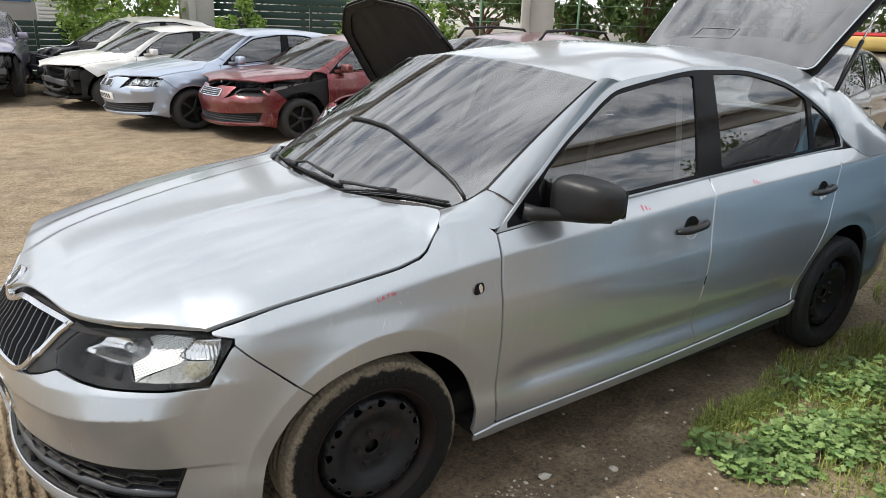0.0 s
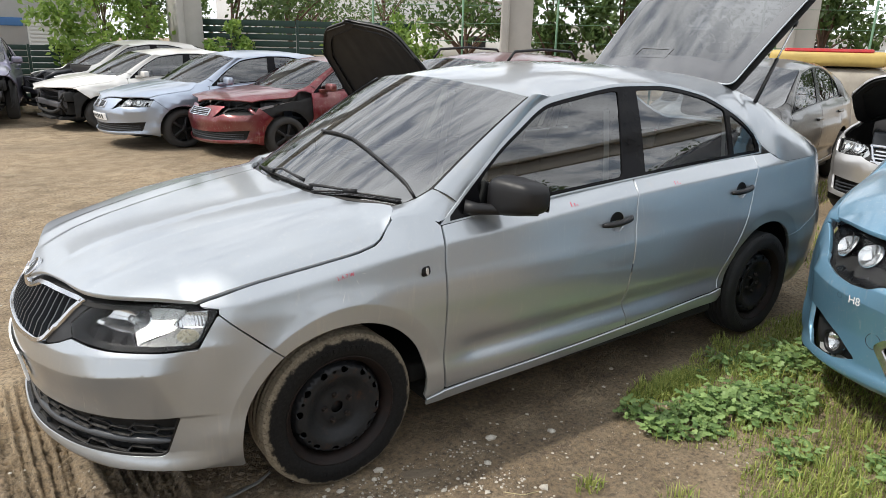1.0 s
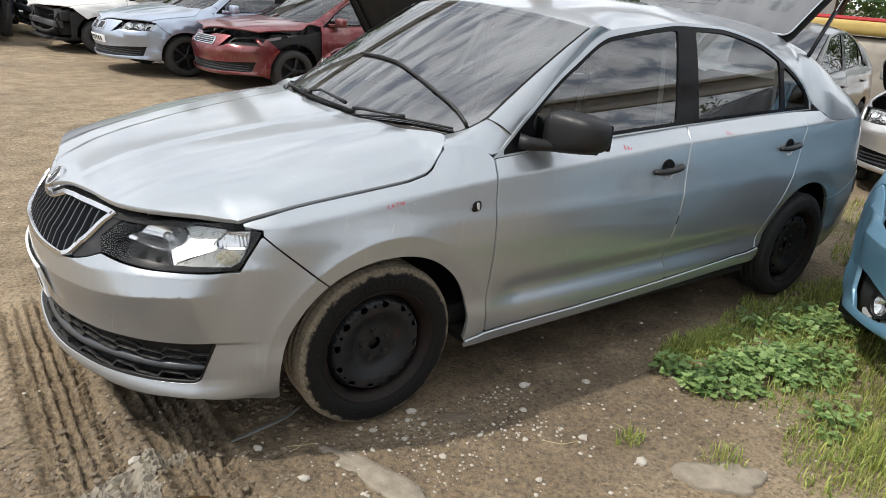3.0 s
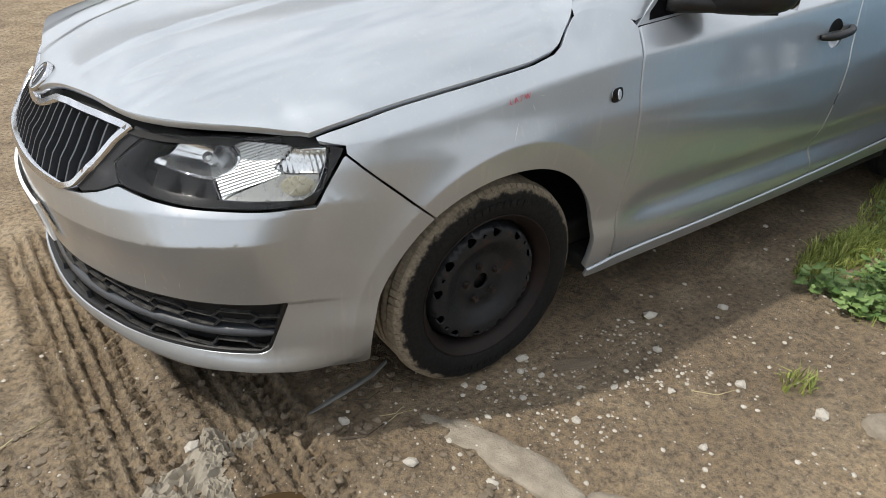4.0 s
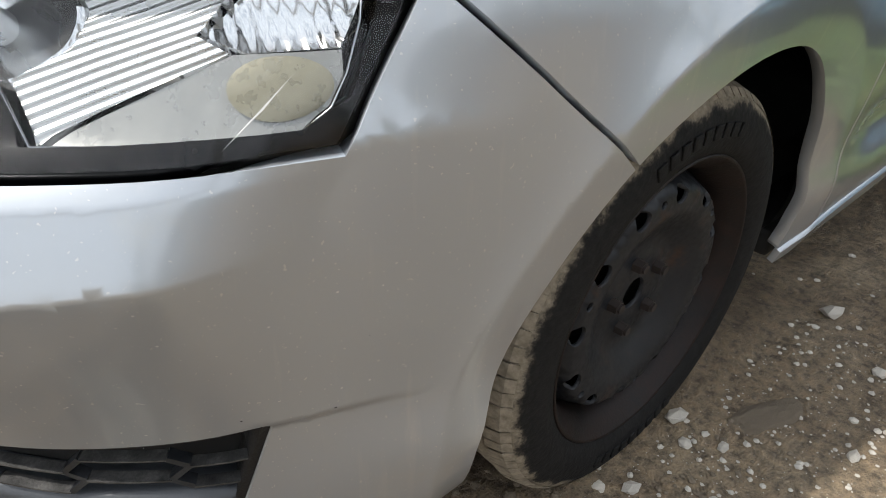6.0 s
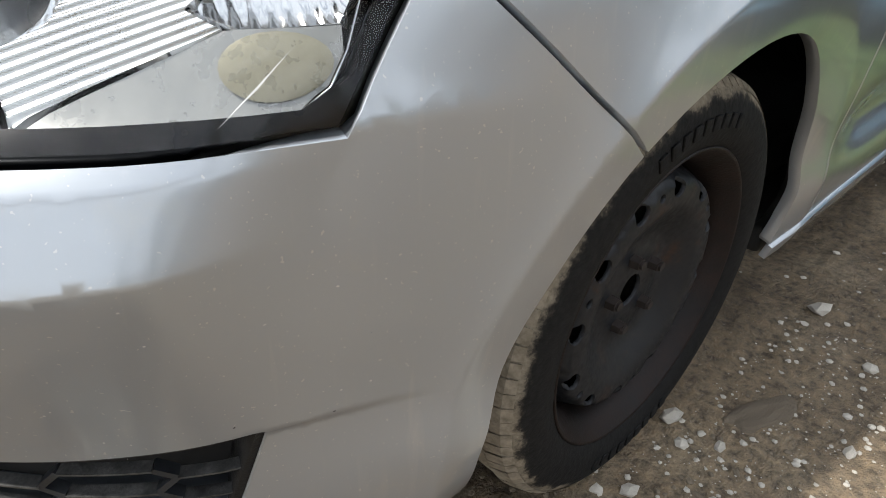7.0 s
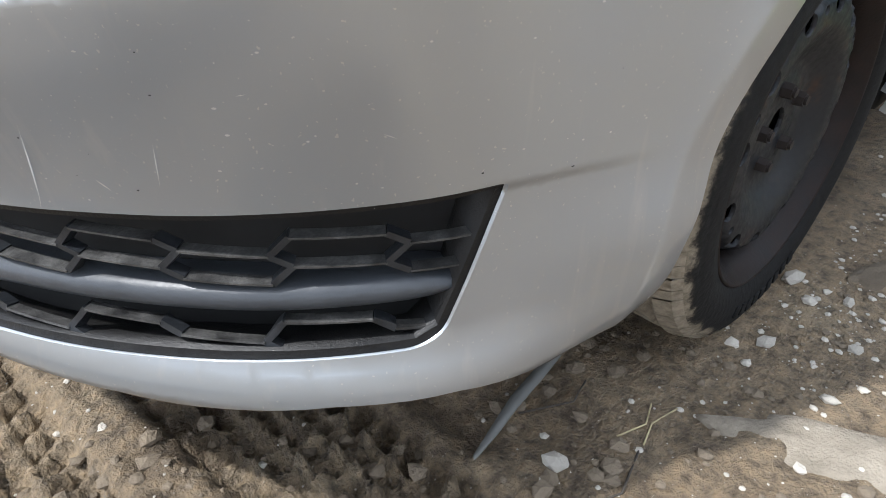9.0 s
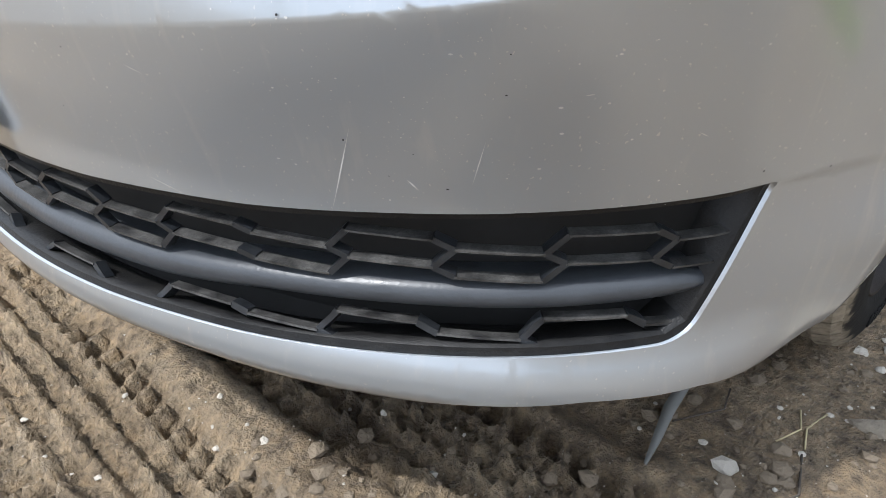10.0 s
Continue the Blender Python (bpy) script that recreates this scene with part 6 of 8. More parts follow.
CONCRETE = plain("old_concrete", (0.25, 0.212, 0.160), 0.95, 0, 0.5, 22, 0.9, (0.40, 0.35, 0.28))
CLOD = plain("mud_clod", (0.17, 0.135, 0.095), 0.95, 0, 0.35, 25, 0.7)


def rock_mesh(name, seed, flat, mat, sub=2):
    rng = random.Random(seed)
    bm = bmesh.new()
    bmesh.ops.create_icosphere(bm, subdivisions=sub, radius=1.0)
    off = Vector((rng.random() * 50, rng.random() * 50, rng.random() * 50))
    for v in bm.verts:
        n = noise.noise(v.co * 1.1 + off) * 0.45 + noise.noise(v.co * 2.7 + off) * 0.2
        v.co *= 1 + n
        v.co.z *= flat
    me = bpy.data.meshes.new(name)
    bm.to_mesh(me)
    bm.free()
    me.materials.append(mat)
    return me


ROCKS = [rock_mesh("stone", i, 0.55, STONE, 1) for i in range(5)]
CLODS = [rock_mesh("clod", i + 20, 0.6, CLOD, 1) for i in range(4)]
rng = random.Random(5)


def scatter(n, x0, x1, y0, y1, r0, r1, skew=2.5):
    for _ in range(n):
        x, y = rng.uniform(x0, x1), rng.uniform(y0, y1)
        yield x, y, r0 + (r1 - r0) * rng.random() ** skew


def stones_joined(name, pts, meshes, label, mat):
    """Gravel too fine to pick apart, as one sheet of real stones."""
    vs, fs = [], []
    for x, y, r in pts:
        src = meshes[rng.randrange(len(meshes))]
        a = rng.uniform(0, 6.283)
        ca, sa = math.cos(a), math.sin(a)
        b = len(vs)
        zz = soil(x, y)
        for v in src.vertices:
            vs.append((x + r * (v.co.x * ca - v.co.y * sa), y + r * (v.co.x * sa + v.co.y * ca), zz + r * v.co.z * 0.9 + r * 0.15))
        fs += [tuple(b + i for i in p.vertices) for p in src.polygons]
    return tagged(mesh_object(name, vs, fs, mat, smooth_shade=False), label, "gravel", kind="stuff")


grav = list(scatter(900, -0.25, 1.5, -1.75, -0.84, 0.0012, 0.0085, 5)) + list(scatter(400, -0.9, 0.1, -1.2, -0.75, 0.0012, 0.005, 4)) + list(scatter(450, -1.5, -0.3, -1.3, 0.1, 0.0015, 0.0085, 4)) + list(scatter(420, 0.0, 0.6, -1.15, -0.80, 0.0012, 0.0075, 4)) + list(scatter(500, -2.2, 3.0, -3.0, 4.0, 0.003, 0.012, 3))
stones_joined("gravel", grav, ROCKS, "small pale gravel scattered over the dirt", STONE)
stones_joined("soil_crumbs", list(scatter(1500, -1.40, -0.10, -1.30, -0.30, 0.0025, 0.014, 2.6)) + list(scatter(900, -0.1, 1.2, -1.6, -0.85, 0.002, 0.007, 2.5)), CLODS, "crumbs of dark soil on the ground", CLOD)
for x, y, r in ((-0.018, -0.825, 0.016), (0.159, -0.792, 0.022), (0.157, -0.875, 0.013), (0.248, -0.871, 0.016), (0.535, -0.977, 0.017), (0.655, -0.845, 0.030), (0.615, -1.208, 0.022), (0.698, -1.405, 0.028), (-0.396, -0.743, 0.017),
                (0.32, -1.30, 0.016), (0.11, -1.06, 0.014), (0.42, -1.12, 0.013), (-0.33, -0.95, 0.02), (-0.60, -0.93, 0.024), (0.9, -0.95, 0.02), (0.30, -1.02, 0.015), (-0.20, -1.10, 0.016), (0.05, -0.92, 0.012), (-0.74, -0.62, 0.020), (-0.08, -0.93, 0.013)):
    st = new("stone", ROCKS[rng.randrange(5)])
    st.matrix_basis = pose(x, y, soil(x, y) + r * 0.2, 0, 0, rng.uniform(0, 360)) @ Matrix.Diagonal((r, r * rng.uniform(0.7, 1), r * 0.8, 1))
    tagged(st, "small pale stone lying on the dirt", "stone", group="loose stones")


def slab(name, cx, cy, rx, ry, turn, seed, thick, label):
    """A broken flat piece of concrete with a ragged edge, half sunk in the soil."""
    r = random.Random(seed)
    n = 40
    ph = [r.uniform(0, 6.28) for _ in range(5)]
    ring = []
    for i in range(n):
        a = 2 * math.pi * i / n
        k = 1 + 0.16 * math.sin(2 * a + ph[0]) + 0.12 * math.sin(3 * a + ph[1]) + 0.08 * math.sin(5 * a + ph[2]) + 0.05 * math.sin(9 * a + ph[3]) + r.uniform(-0.03, 0.03)
        ring.append((rx * k * math.cos(a), ry * k * math.sin(a)))
    ca, sa = math.cos(radians(turn)), math.sin(radians(turn))
    pl = [(cx + x * ca - y * sa, cy + x * sa + y * ca) for x, y in ring]
    vs, fs = [], []
    for s_, dz in ((1.04, -0.02), (1.0, thick * 0.6), (0.95, thick), (0.6, thick * 1.05), (0.25, thick * 1.1)):
        for x, y in pl:
            px, py = cx + (x - cx) * s_, cy + (y - cy) * s_
            vs.append((px, py, dz + 0.006 * (noise.noise(Vector((px * 18, py * 18, seed))))))
    for k in range(4):
        for i in range(n):
            j = (i + 1) % n
            fs.append((k * n + i, k * n + j, (k + 1) * n + j, (k + 1) * n + i))
    fs.append(tuple(range(4 * n, 5 * n)))
    return tagged(mesh_object(name, vs, fs, CONCRETE), label, "concrete slab")


slab("concrete_slab", -0.125, -1.07, 0.205, 0.060, -72, 3, 0.012, "flat broken slab of pale concrete sunk in dirt")
slab("concrete_slab", 0.86, -1.60, 0.13, 0.085, -35, 8, 0.016, "pale worn concrete patch level with the dirt")
slab("concrete_slab", -0.01, -1.30, 0.08, 0.03, -40, 12, 0.008, "small broken piece of pale concrete in dirt")
PAPER = plain("torn_sacking", (0.26, 0.23, 0.18), 0.9, 0, 0.3, 25, 0.5)


def crumpled(cx, cy, rx, ry, turn, seed, height):
    """A torn sheet of sacking, creased into flat facets and trodden into the mud."""
    r = random.Random(seed)
    n = 22
    verts, keep, faces = [], {}, []
    ca, sa = math.cos(radians(turn)), math.sin(radians(turn))
    for j in range(n + 1):
        for i in range(n + 1):
            u, v = 2 * i / n - 1 + r.uniform(-0.03, 0.03), 2 * j / n - 1 + r.uniform(-0.03, 0.03)
            q = Vector((u * 1.7 + seed, v * 1.7, seed * 0.37))
            edge = math.hypot(u, v) + 0.30 * noise.noise(q * 1.3) + 0.15 * noise.noise(q * 3.7)
            x, y = cx + rx * u * ca - ry * v * sa, cy + rx * u * sa + ry * v * ca
            ridge = 1 - abs(noise.noise(q * 1.5)) * 2.4
            fine = 1 - abs(noise.noise(q * 3.6)) * 2.4
            keep[(i, j)] = edge < 0.95
            verts.append((x, y, soil(x, y) + 0.002 + 0.75 * height * max(0.0, 1 - edge * 0.8) * (0.75 * ridge + 0.45 * fine)))
    for j in range(n):
        for i in range(n):
            if all(keep[(i + p, j + q)] for p in (0, 1) for q in (0, 1)):
                k = j * (n + 1) + i
                faces += [(k, k + 1, k + n + 2), (k, k + n + 2, k + n + 1)] if (i + j) % 2 else [(k, k + 1, k + n + 1), (k + 1, k + n + 2, k + n + 1)]
    ob = mesh_object("sacking", verts, faces, PAPER, smooth_shade=False)
    return tagged(ob, "crumpled torn sheet of dirty beige sacking in mud", "sacking", group="torn sacking")


for spec in ((-0.80, -0.72, 0.13, 0.075, 20, 31, 0.035), (-0.70, -0.65, 0.075, 0.05, 60, 33, 0.030), (-0.61, -0.645, 0.05, 0.03, -20, 34, 0.022), (-0.89, -0.76, 0.08, 0.055, -35, 35, 0.028), (-0.74, -0.79, 0.06, 0.045, 80, 36, 0.030)):
    crumpled(*spec)
mound = new("clod", rock_mesh("clod", 41, 0.22, CLOD, 3))
mound.matrix_basis = pose(0.265, -0.885, soil(0.265, -0.885), 0, 0, -18) @ Matrix.Diagonal((0.075, 0.03, 0.06, 1))
tagged(mound, "low ridge of dark trodden soil beside the wheel", "soil clod")
WATER, nt_, p_ = material("puddle_water")
p_.inputs["Base Color"].default_value = (0.055, 0.036, 0.018, 1)
p_.inputs["Roughness"].default_value = 0.05
vs = [(-0.66 + 0.085 * k * math.cos(a) * (1 + 0.15 * math.sin(3 * a)), -0.90 + 0.075 * k * math.sin(a), -0.022) for k in (1.0, 0.5) for a in np.linspace(0, 6.283, 24, endpoint=False)]
fs = [(i, (i + 1) % 24, 24 + (i + 1) % 24, 24 + i) for i in range(24)] + [tuple(range(24, 48))]
tagged(mesh_object("puddle", vs, fs, WATER), "small puddle of brown water in a rut", "water", kind="structure")
# loose strip and twigs
STRIP = plain("grey_strip", (0.15, 0.15, 0.14), 0.6, 0, 0.2, 20)
pts = [(-0.20, -0.625, 0.030), (-0.25, -0.640, 0.016), (-0.30, -0.645, 0.010), (-0.36, -0.652, 0.006), (-0.41, -0.664, 0.006), (-0.46, -0.675, 0.007)]
vs, fs = [], []
for i, p in enumerate(pts):
    w = (0.006, 0.007, 0.008, 0.008, 0.006, 0.002)[i]
    vs += [(p[0] - w * 0.3, p[1] - w, p[2]), (p[0] + w * 0.3, p[1] + w, p[2] + 0.003), (p[0] + w * 0.3, p[1] + w, p[2] + 0.001), (p[0] - w * 0.3, p[1] - w, p[2] - 0.002)]
for i in range(len(pts) - 1):
    for k in range(4):
        fs.append((4 * i + k, 4 * i + (k + 1) % 4, 4 * i + 4 + (k + 1) % 4, 4 * i + 4 + k))
tagged(mesh_object("plastic_strip", vs, fs, STRIP), "loose grey plastic strip lying on the mud", "strip")
TWIG = plain("twig", (0.06, 0.05, 0.04), 0.9, 0, 0.4, 40)
STRAW = plain("straw", (0.42, 0.36, 0.21), 0.8, 0, 0.3, 40)
for pl, r, mt, nm, lb in (([(0.47, -1.15), (0.52, -1.20), (0.585, -1.215)], 0.0015, STRAW, "straw", "dry yellow straw on dirt"), ([(-0.44, -0.80), (-0.38, -0.82), (-0.31, -0.80)], 0.0015, TWIG, "twig", "thin dark twig lying on mud"), ([(-0.36, -0.66), (-0.30, -0.70), (-0.26, -0.69)], 0.0013, TWIG, "twig", "thin dark twig lying on mud"), ([(-0.30, -0.80), (-0.265, -0.79), (-0.22, -0.80)], 0.0012, STRAW, "straw", "dry yellow straw on dirt"),
                          ([(-0.31, -0.77), (-0.27, -0.785), (-0.235, -0.772)], 0.0012, STRAW, "straw", "dry yellow straw on dirt"), ([(-1.15, -0.42), (-1.08, -0.36), (-1.0, -0.33)], 0.002, STRAW, "straw", "dry yellow straw on dirt")):
    bm = tube([(x, y, soil(x, y) + r) for x, y in pl], r, 6)
    tagged(part(nm, bm, mt), lb, nm)



# ---- the yard's other cars ----
ALLOY = plain("black_alloy", (0.02, 0.021, 0.023), 0.35, 0.3, 0.3, 20)
OLD_TYRE = plain("dusty_tyre", (0.035, 0.034, 0.033), 0.85, 0, 0.35, 15)
LAMP_GREY = plain("lamp_grey", (0.50, 0.52, 0.53), 0.16, 0.6, 0.35, 18)
CLEAR_GLASS = glass("car_glass", (0.80, 0.86, 0.84), 2.3)


def plain_wheel(mats, spokes):
    w = new("wheel")
    m = Matrix.Identity(4)
    v, f = lathe([(0.20, -0.08), (0.225, -0.097), (0.265, -0.095), (0.292, -0.07), (0.297, -0.03), (0.297, 0.06), (0.27, 0.09), (0.20, 0.08)], m, 36)
    mesh_object("tyre", v, f, OLD_TYRE, w)
    v, f = lathe([(0.15, 0.05), (0.185, 0.0), (0.19, -0.06), (0.205, -0.085), (0.21, -0.08)], m, 36)
    mesh_object("rim", v, f, mats["rim"], w)
    v, f = lathe([(0.0, 0.0), (0.18, 0.01)], m, 24)
    mesh_object("brake_disc", v, f, DARK, w)
    v, f = lathe([(0.0, -0.075), (0.035, -0.074), (0.05, -0.06), (0.05, -0.02)], m, 20)
    mesh_object("hub", v, f, mats["rim"], w)
    for i in range(spokes):
        bm = bmesh.new()
        box(bm, 0.03, 0.200, -0.072, -0.035, -0.026, 0.026, 0.012)
        for q in bm.verts:
            q.co.z *= 1.0 - 2.2 * abs(q.co.x - 0.20)
            q.co.y += 0.02 * (q.co.x / 0.2) ** 2
        bm.transform(pose(0, 0, 0, 0, 360 * i / spokes, 0))
        part("spoke", bm, mats["rim"], w)
    return w


BEAM_STEEL = plain("beam_steel", (0.11, 0.11, 0.12), 0.5, 0.4, 0.4, 10)


def yard_car(name, label, m, colour, hood_on=True, bumper_on=True, lamps_on=True, wheels=True, rim=None, spokes=5, metallic=0.6, k=3.0, plate=False, windows=True, grille="bars", engine=False, mirrors=True, front_glass=None, dirt=0.3, glass_mat=None, lamp_back=None, lamp=None, low_open=True, extra_holes=(), fender_on=True):
    """A saloon of the same build as the silver one, plainer, in a colour and state of its own."""
    car = thing(name, label, "car", m)
    mats = dict(HERO)
    mats.update(paint=paint(name + "_paint", colour, metallic, 0.3, dirt), side_glass=glass_mat or CABIN_GLASS, screen_glass=front_glass or CLEAR_GLASS, rim=rim or ALLOY, recess=None)
    sh = car_shell(car, mats, k, hood_on, bumper_on, lamps_on, False, lamp, low_open, extra_holes, fender_on)
    lamp_o = lamp or LAMP
    bm = bmesh.new()
    box(bm, 0.30, 0.75, -0.64, 0.64, 0.70, 0.95, 0.05)
    part("dashboard", bm, PLASTIC, car)
    for cy in (-0.36, 0.36):
        for cx in (1.25, 2.15):
            bm = bmesh.new()
            box(bm, cx - 0.3, cx + 0.2, cy - 0.24, cy + 0.24, 0.40, 0.60, 0.06)
            box(bm, cx + 0.15, cx + 0.33, cy - 0.23, cy + 0.23, 0.5, 1.10, 0.06)
            box(bm, cx + 0.22, cx + 0.34, cy - 0.12, cy + 0.12, 1.12, 1.30, 0.04)
            part("seat", bm, FABRIC, car)
    bm = bmesh.new()
    box(bm, 0.35, 3.2, -0.68, 0.68, 0.26, 0.34, 0.02)
    part("cabin_floor", bm, DARK, car)
    for cy in ((-1, 1) if mirrors else ()):
        bm = bmesh.new()
        box(bm, 0.66, 0.76, -0.94, -0.76, 0.94, 1.06, 0.04, 3)
        box(bm, 0.58, 0.70, -0.78, -0.70, 0.93, 0.97, 0.01)
        bm.transform(Matrix.Diagonal((1, -cy * -1 if cy > 0 else 1, 1, 1)) if cy < 0 else Matrix.Diagonal((1, -1, 1, 1)))
        bmesh.ops.recalc_face_normals(bm, faces=bm.faces)
        part("door_mirror", bm, mats["paint"], car)
    for (cs, cz) in ((1.352, 0.812), (2.315, 0.852)):
        c = body(cs, cz)
        bm = bmesh.new()
        box(bm, c[0] - 0.08, c[0] + 0.08, c[1] - 0.03, c[1] + 0.005, cz - 0.012, cz + 0.016, 0.01)
        hn = part("door_handle", bm, mats["paint"], car)
        mirrored(hn, car)
    if lamps_on:
        lamp = panel("headlight", body, shrink(lamp_o, 0.004), LENS_CLEAR, car, 0.05, 0, 0.0, label="clear headlight")
        lamp.visible_shadow = False
        panel("housing", sunk(0.045), shrink(lamp_o, 0.004), lamp_back or LAMP_GREY, lamp, 0.05)
        for cs in (-0.80, -0.62):
            panel("reflector", sunk(bowl(cs, 0.705, 0.06, 0.05, 0.03, 0.012)), ellipse(cs, 0.705, 0.055, 0.038), REFLECTOR, lamp, 0.015, 0.01)
        mirror_part(lamp, car)
    else:
        if bumper_on:
            sk = panel("lamp_well", sunk(0.11), LAMP, DARK, car, 0.08)
            mirrored(sk, car)
            fr = panel("lamp_bracket", sunk(0.03), shrink(LAMP, 0.004), LINER, car, 0.04, 0.02, 0, [shrink(LAMP, 0.026)])
            mirrored(fr, car)
    if bumper_on and grille != "none":
        if grille != "bars":
            panel("nose_panel", body, full, mats["paint"], car, 0.04, 0.01, -0.002)
            for sg in ((-1, 1) if grille == "kidney" else (0,)):
                w = 0.088 if grille == "kidney" else 0.27
                c = S_NOSE + 0.105 * sg
                o = rounded([(c - w, 0.600), (c - w, 0.705), (c + w, 0.705), (c + w, 0.600)], 0.03)
                gf = panel("grille_frame", body, o, CHROME, car, 0.02, 0.02, 0.012, [shrink(o, 0.010)])
                panel("grille_back", body, shrink(o, 0.002), GRILLE_BLACK, gf, 0.04, 0, 0.004)
                for z in (0.625, 0.65, 0.675):
                    panel("grille_slat", body, [(c - w + 0.01, z), (c - w + 0.01, z + 0.006), (c + w - 0.01, z + 0.006), (c + w - 0.01, z)], CHROME if grille == "narrow" else GREY_BLADE, gf, 0.04, 0.004, 0.009)
        gb = panel("grille_back", body, full, GRILLE_BLACK, car, 0.08, 0, -0.03) if grille == "bars" else None
        if grille == "bars":
            for z in (0.605, 0.635, 0.665, 0.695):
                panel("grille_slat", body, [(2 * S_NOSE + 1.0, z), (2 * S_NOSE + 1.0, z + 0.010), (-1.0, z + 0.010), (-1.0, z)], CHROME, gb, 0.05, 0.02, -0.006)
        if gb:
            panel("grille_surround", body, full, CHROME, gb, 0.04, 0.03, 0.004, [shrink(full, 0.014)])
        lg = panel("lower_grille", body, back, GRILLE_BLACK, car, 0.06, 0, -0.035)
        for z in (0.29, 0.32, 0.35):
            panel("grille_slat", body, [(2 * S_NOSE + 0.62, z), (2 * S_NOSE + 0.62, z + 0.008), (-0.62, z + 0.008), (-0.62, z)], GREY_BLADE, lg, 0.06, 0.02, -0.012)
    elif not bumper_on:
        for sy in (-1, 1):
            bm = bmesh.new()
            box(bm, -0.56, -0.34, sy * 0.60 - 0.09, sy * 0.60 + 0.09, 0.52, 0.70, 0.03)
            tube([(-0.40, sy * 0.66, 0.72), (-0.56, sy * 0.62, 0.66), (-0.62, sy * 0.55, 0.50)], 0.022, 6, bm)
            box(bm, -0.52, -0.36, sy * 0.52 - 0.05, sy * 0.52 + 0.05, 0.28, 0.50, 0.02)
            part("lamp_carrier", bm, LINER, car, "bare black lamp carrier")
        bm = bmesh.new()
        tube([(-0.58, -0.55, 0.62), (-0.62, -0.2, 0.58), (-0.60, 0.2, 0.60), (-0.57, 0.55, 0.64)], 0.012, 6, bm)
        part("loose_hose", bm, BLACK_TRIM, car)
        bm = bmesh.new()
        box(bm, -0.66, -0.58, -0.62, 0.62, 0.42, 0.52, 0.015)
        box(bm, -0.60, -0.50, -0.60, -0.50, 0.40, 0.72, 0.01)
        box(bm, -0.60, -0.50, 0.50, 0.60, 0.40, 0.72, 0.01)
        box(bm, -0.60, -0.55, -0.58, 0.58, 0.68, 0.72, 0.01)
        part("crash_beam", bm, BEAM_STEEL, car, "bare dark crash beam")
        bm = bmesh.new()
        box(bm, -0.55, -0.48, -0.42, 0.42, 0.26, 0.66, 0.01)
        part("radiator", bm, GRILLE_BLACK, car)
        bm = bmesh.new()
        tube([(-0.62, -0.60, 0.40), (-0.66, -0.40, 0.33), (-0.64, 0.0, 0.30), (-0.66, 0.40, 0.33), (-0.62, 0.60, 0.40)], 0.03, 8, bm)
        tube([(-0.55, -0.66, 0.62), (-0.60, -0.62, 0.50), (-0.55, -0.63, 0.34)], 0.02, 6, bm)
        tube([(-0.58, 0.55, 0.62), (-0.66, 0.50, 0.50), (-0.60, 0.45, 0.24)], 0.02, 6, bm)
        part("loose_bracket", bm, LINER, car)
    if engine or not hood_on:
        bm = bmesh.new()
        box(bm, -0.30, 0.10, -0.38, 0.20, 0.50, 0.84, 0.04)
        box(bm, -0.25, 0.02, 0.28, 0.52, 0.50, 0.82, 0.03)
        box(bm, -0.20, 0.10, -0.60, -0.45, 0.55, 0.80, 0.03)
        tube([(-0.45, -0.3, 0.70), (-0.30, -0.45, 0.82), (0.0, -0.42, 0.86)], 0.035, 8, bm)
        tube([(-0.48, 0.3, 0.66), (-0.35, 0.2, 0.80), (-0.1, 0.3, 0.84)], 0.03, 8, bm)
        part("engine", bm, GREY_BLADE, car, "dark dusty engine")
        bm = bmesh.new()
        box(bm, -0.50, 0.14, -0.66, 0.66, 0.40, 0.44, 0.01)
        part("engine_tray", bm, DARK, car)
    if plate:
        pl = panel("number_plate", body, [(S_NOSE - 0.24, 0.42), (S_NOSE - 0.24, 0.52), (S_NOSE + 0.24, 0.52), (S_NOSE + 0.24, 0.42)], WHITE_PLATE, car, 0.06, 0.008, 0.014)
        for i in range(6):
            u = S_NOSE - 0.19 + 0.064 * i
            panel("character_bar", body, [(u, 0.437), (u, 0.503), (u + 0.036, 0.503), (u + 0.036, 0.437)], INK, pl, 0.05, 0, 0.016)
    if wheels:
        w = plain_wheel(mats, spokes)
        w.parent = car
        w.matrix_basis = pose(AX_F, -0.713, AX_Z)
        for cx, cy, fl in ((AX_R, -0.722, 0), (AX_F, 0.713, 180), (AX_R, 0.722, 180)):
            w2 = copy_thing(w, pose(cx, cy, AX_Z, 0, 0, fl))
            w2.parent = car
    return car


def raised_hood(car, mat_out, mat_in, hinge_x, hinge_z, angle, label):
    """A hood swung up about its rear edge: skin, ribbed dark underside, prop."""
    out = hood_outline() * (1.0, 1.0)
    hd = panel("raised_hood", hood, shrink(out, 0.004), mat_out, car, 0.06, 0.02, label=label)
    un = panel("hood_lining", lambda x, y: hood(x, y) - np.array([0, 0, 0.022]), shrink(out, 0.012), mat_in, hd, 0.06, 0)
    rib = panel("hood_rib", lambda x, y: hood(x, y) - np.array([0, 0, 0.03]), shrink(out, 0.03), mat_in, hd, 0.05, 0.012, 0, [shrink(out, 0.10)])
    m = Matrix.Translation((hinge_x, 0, hinge_z)) @ pose(0, 0, 0, 0, angle, 0) @ Matrix.Translation((-hinge_x, 0, -hinge_z))
    hd.matrix_basis = m
    return hd


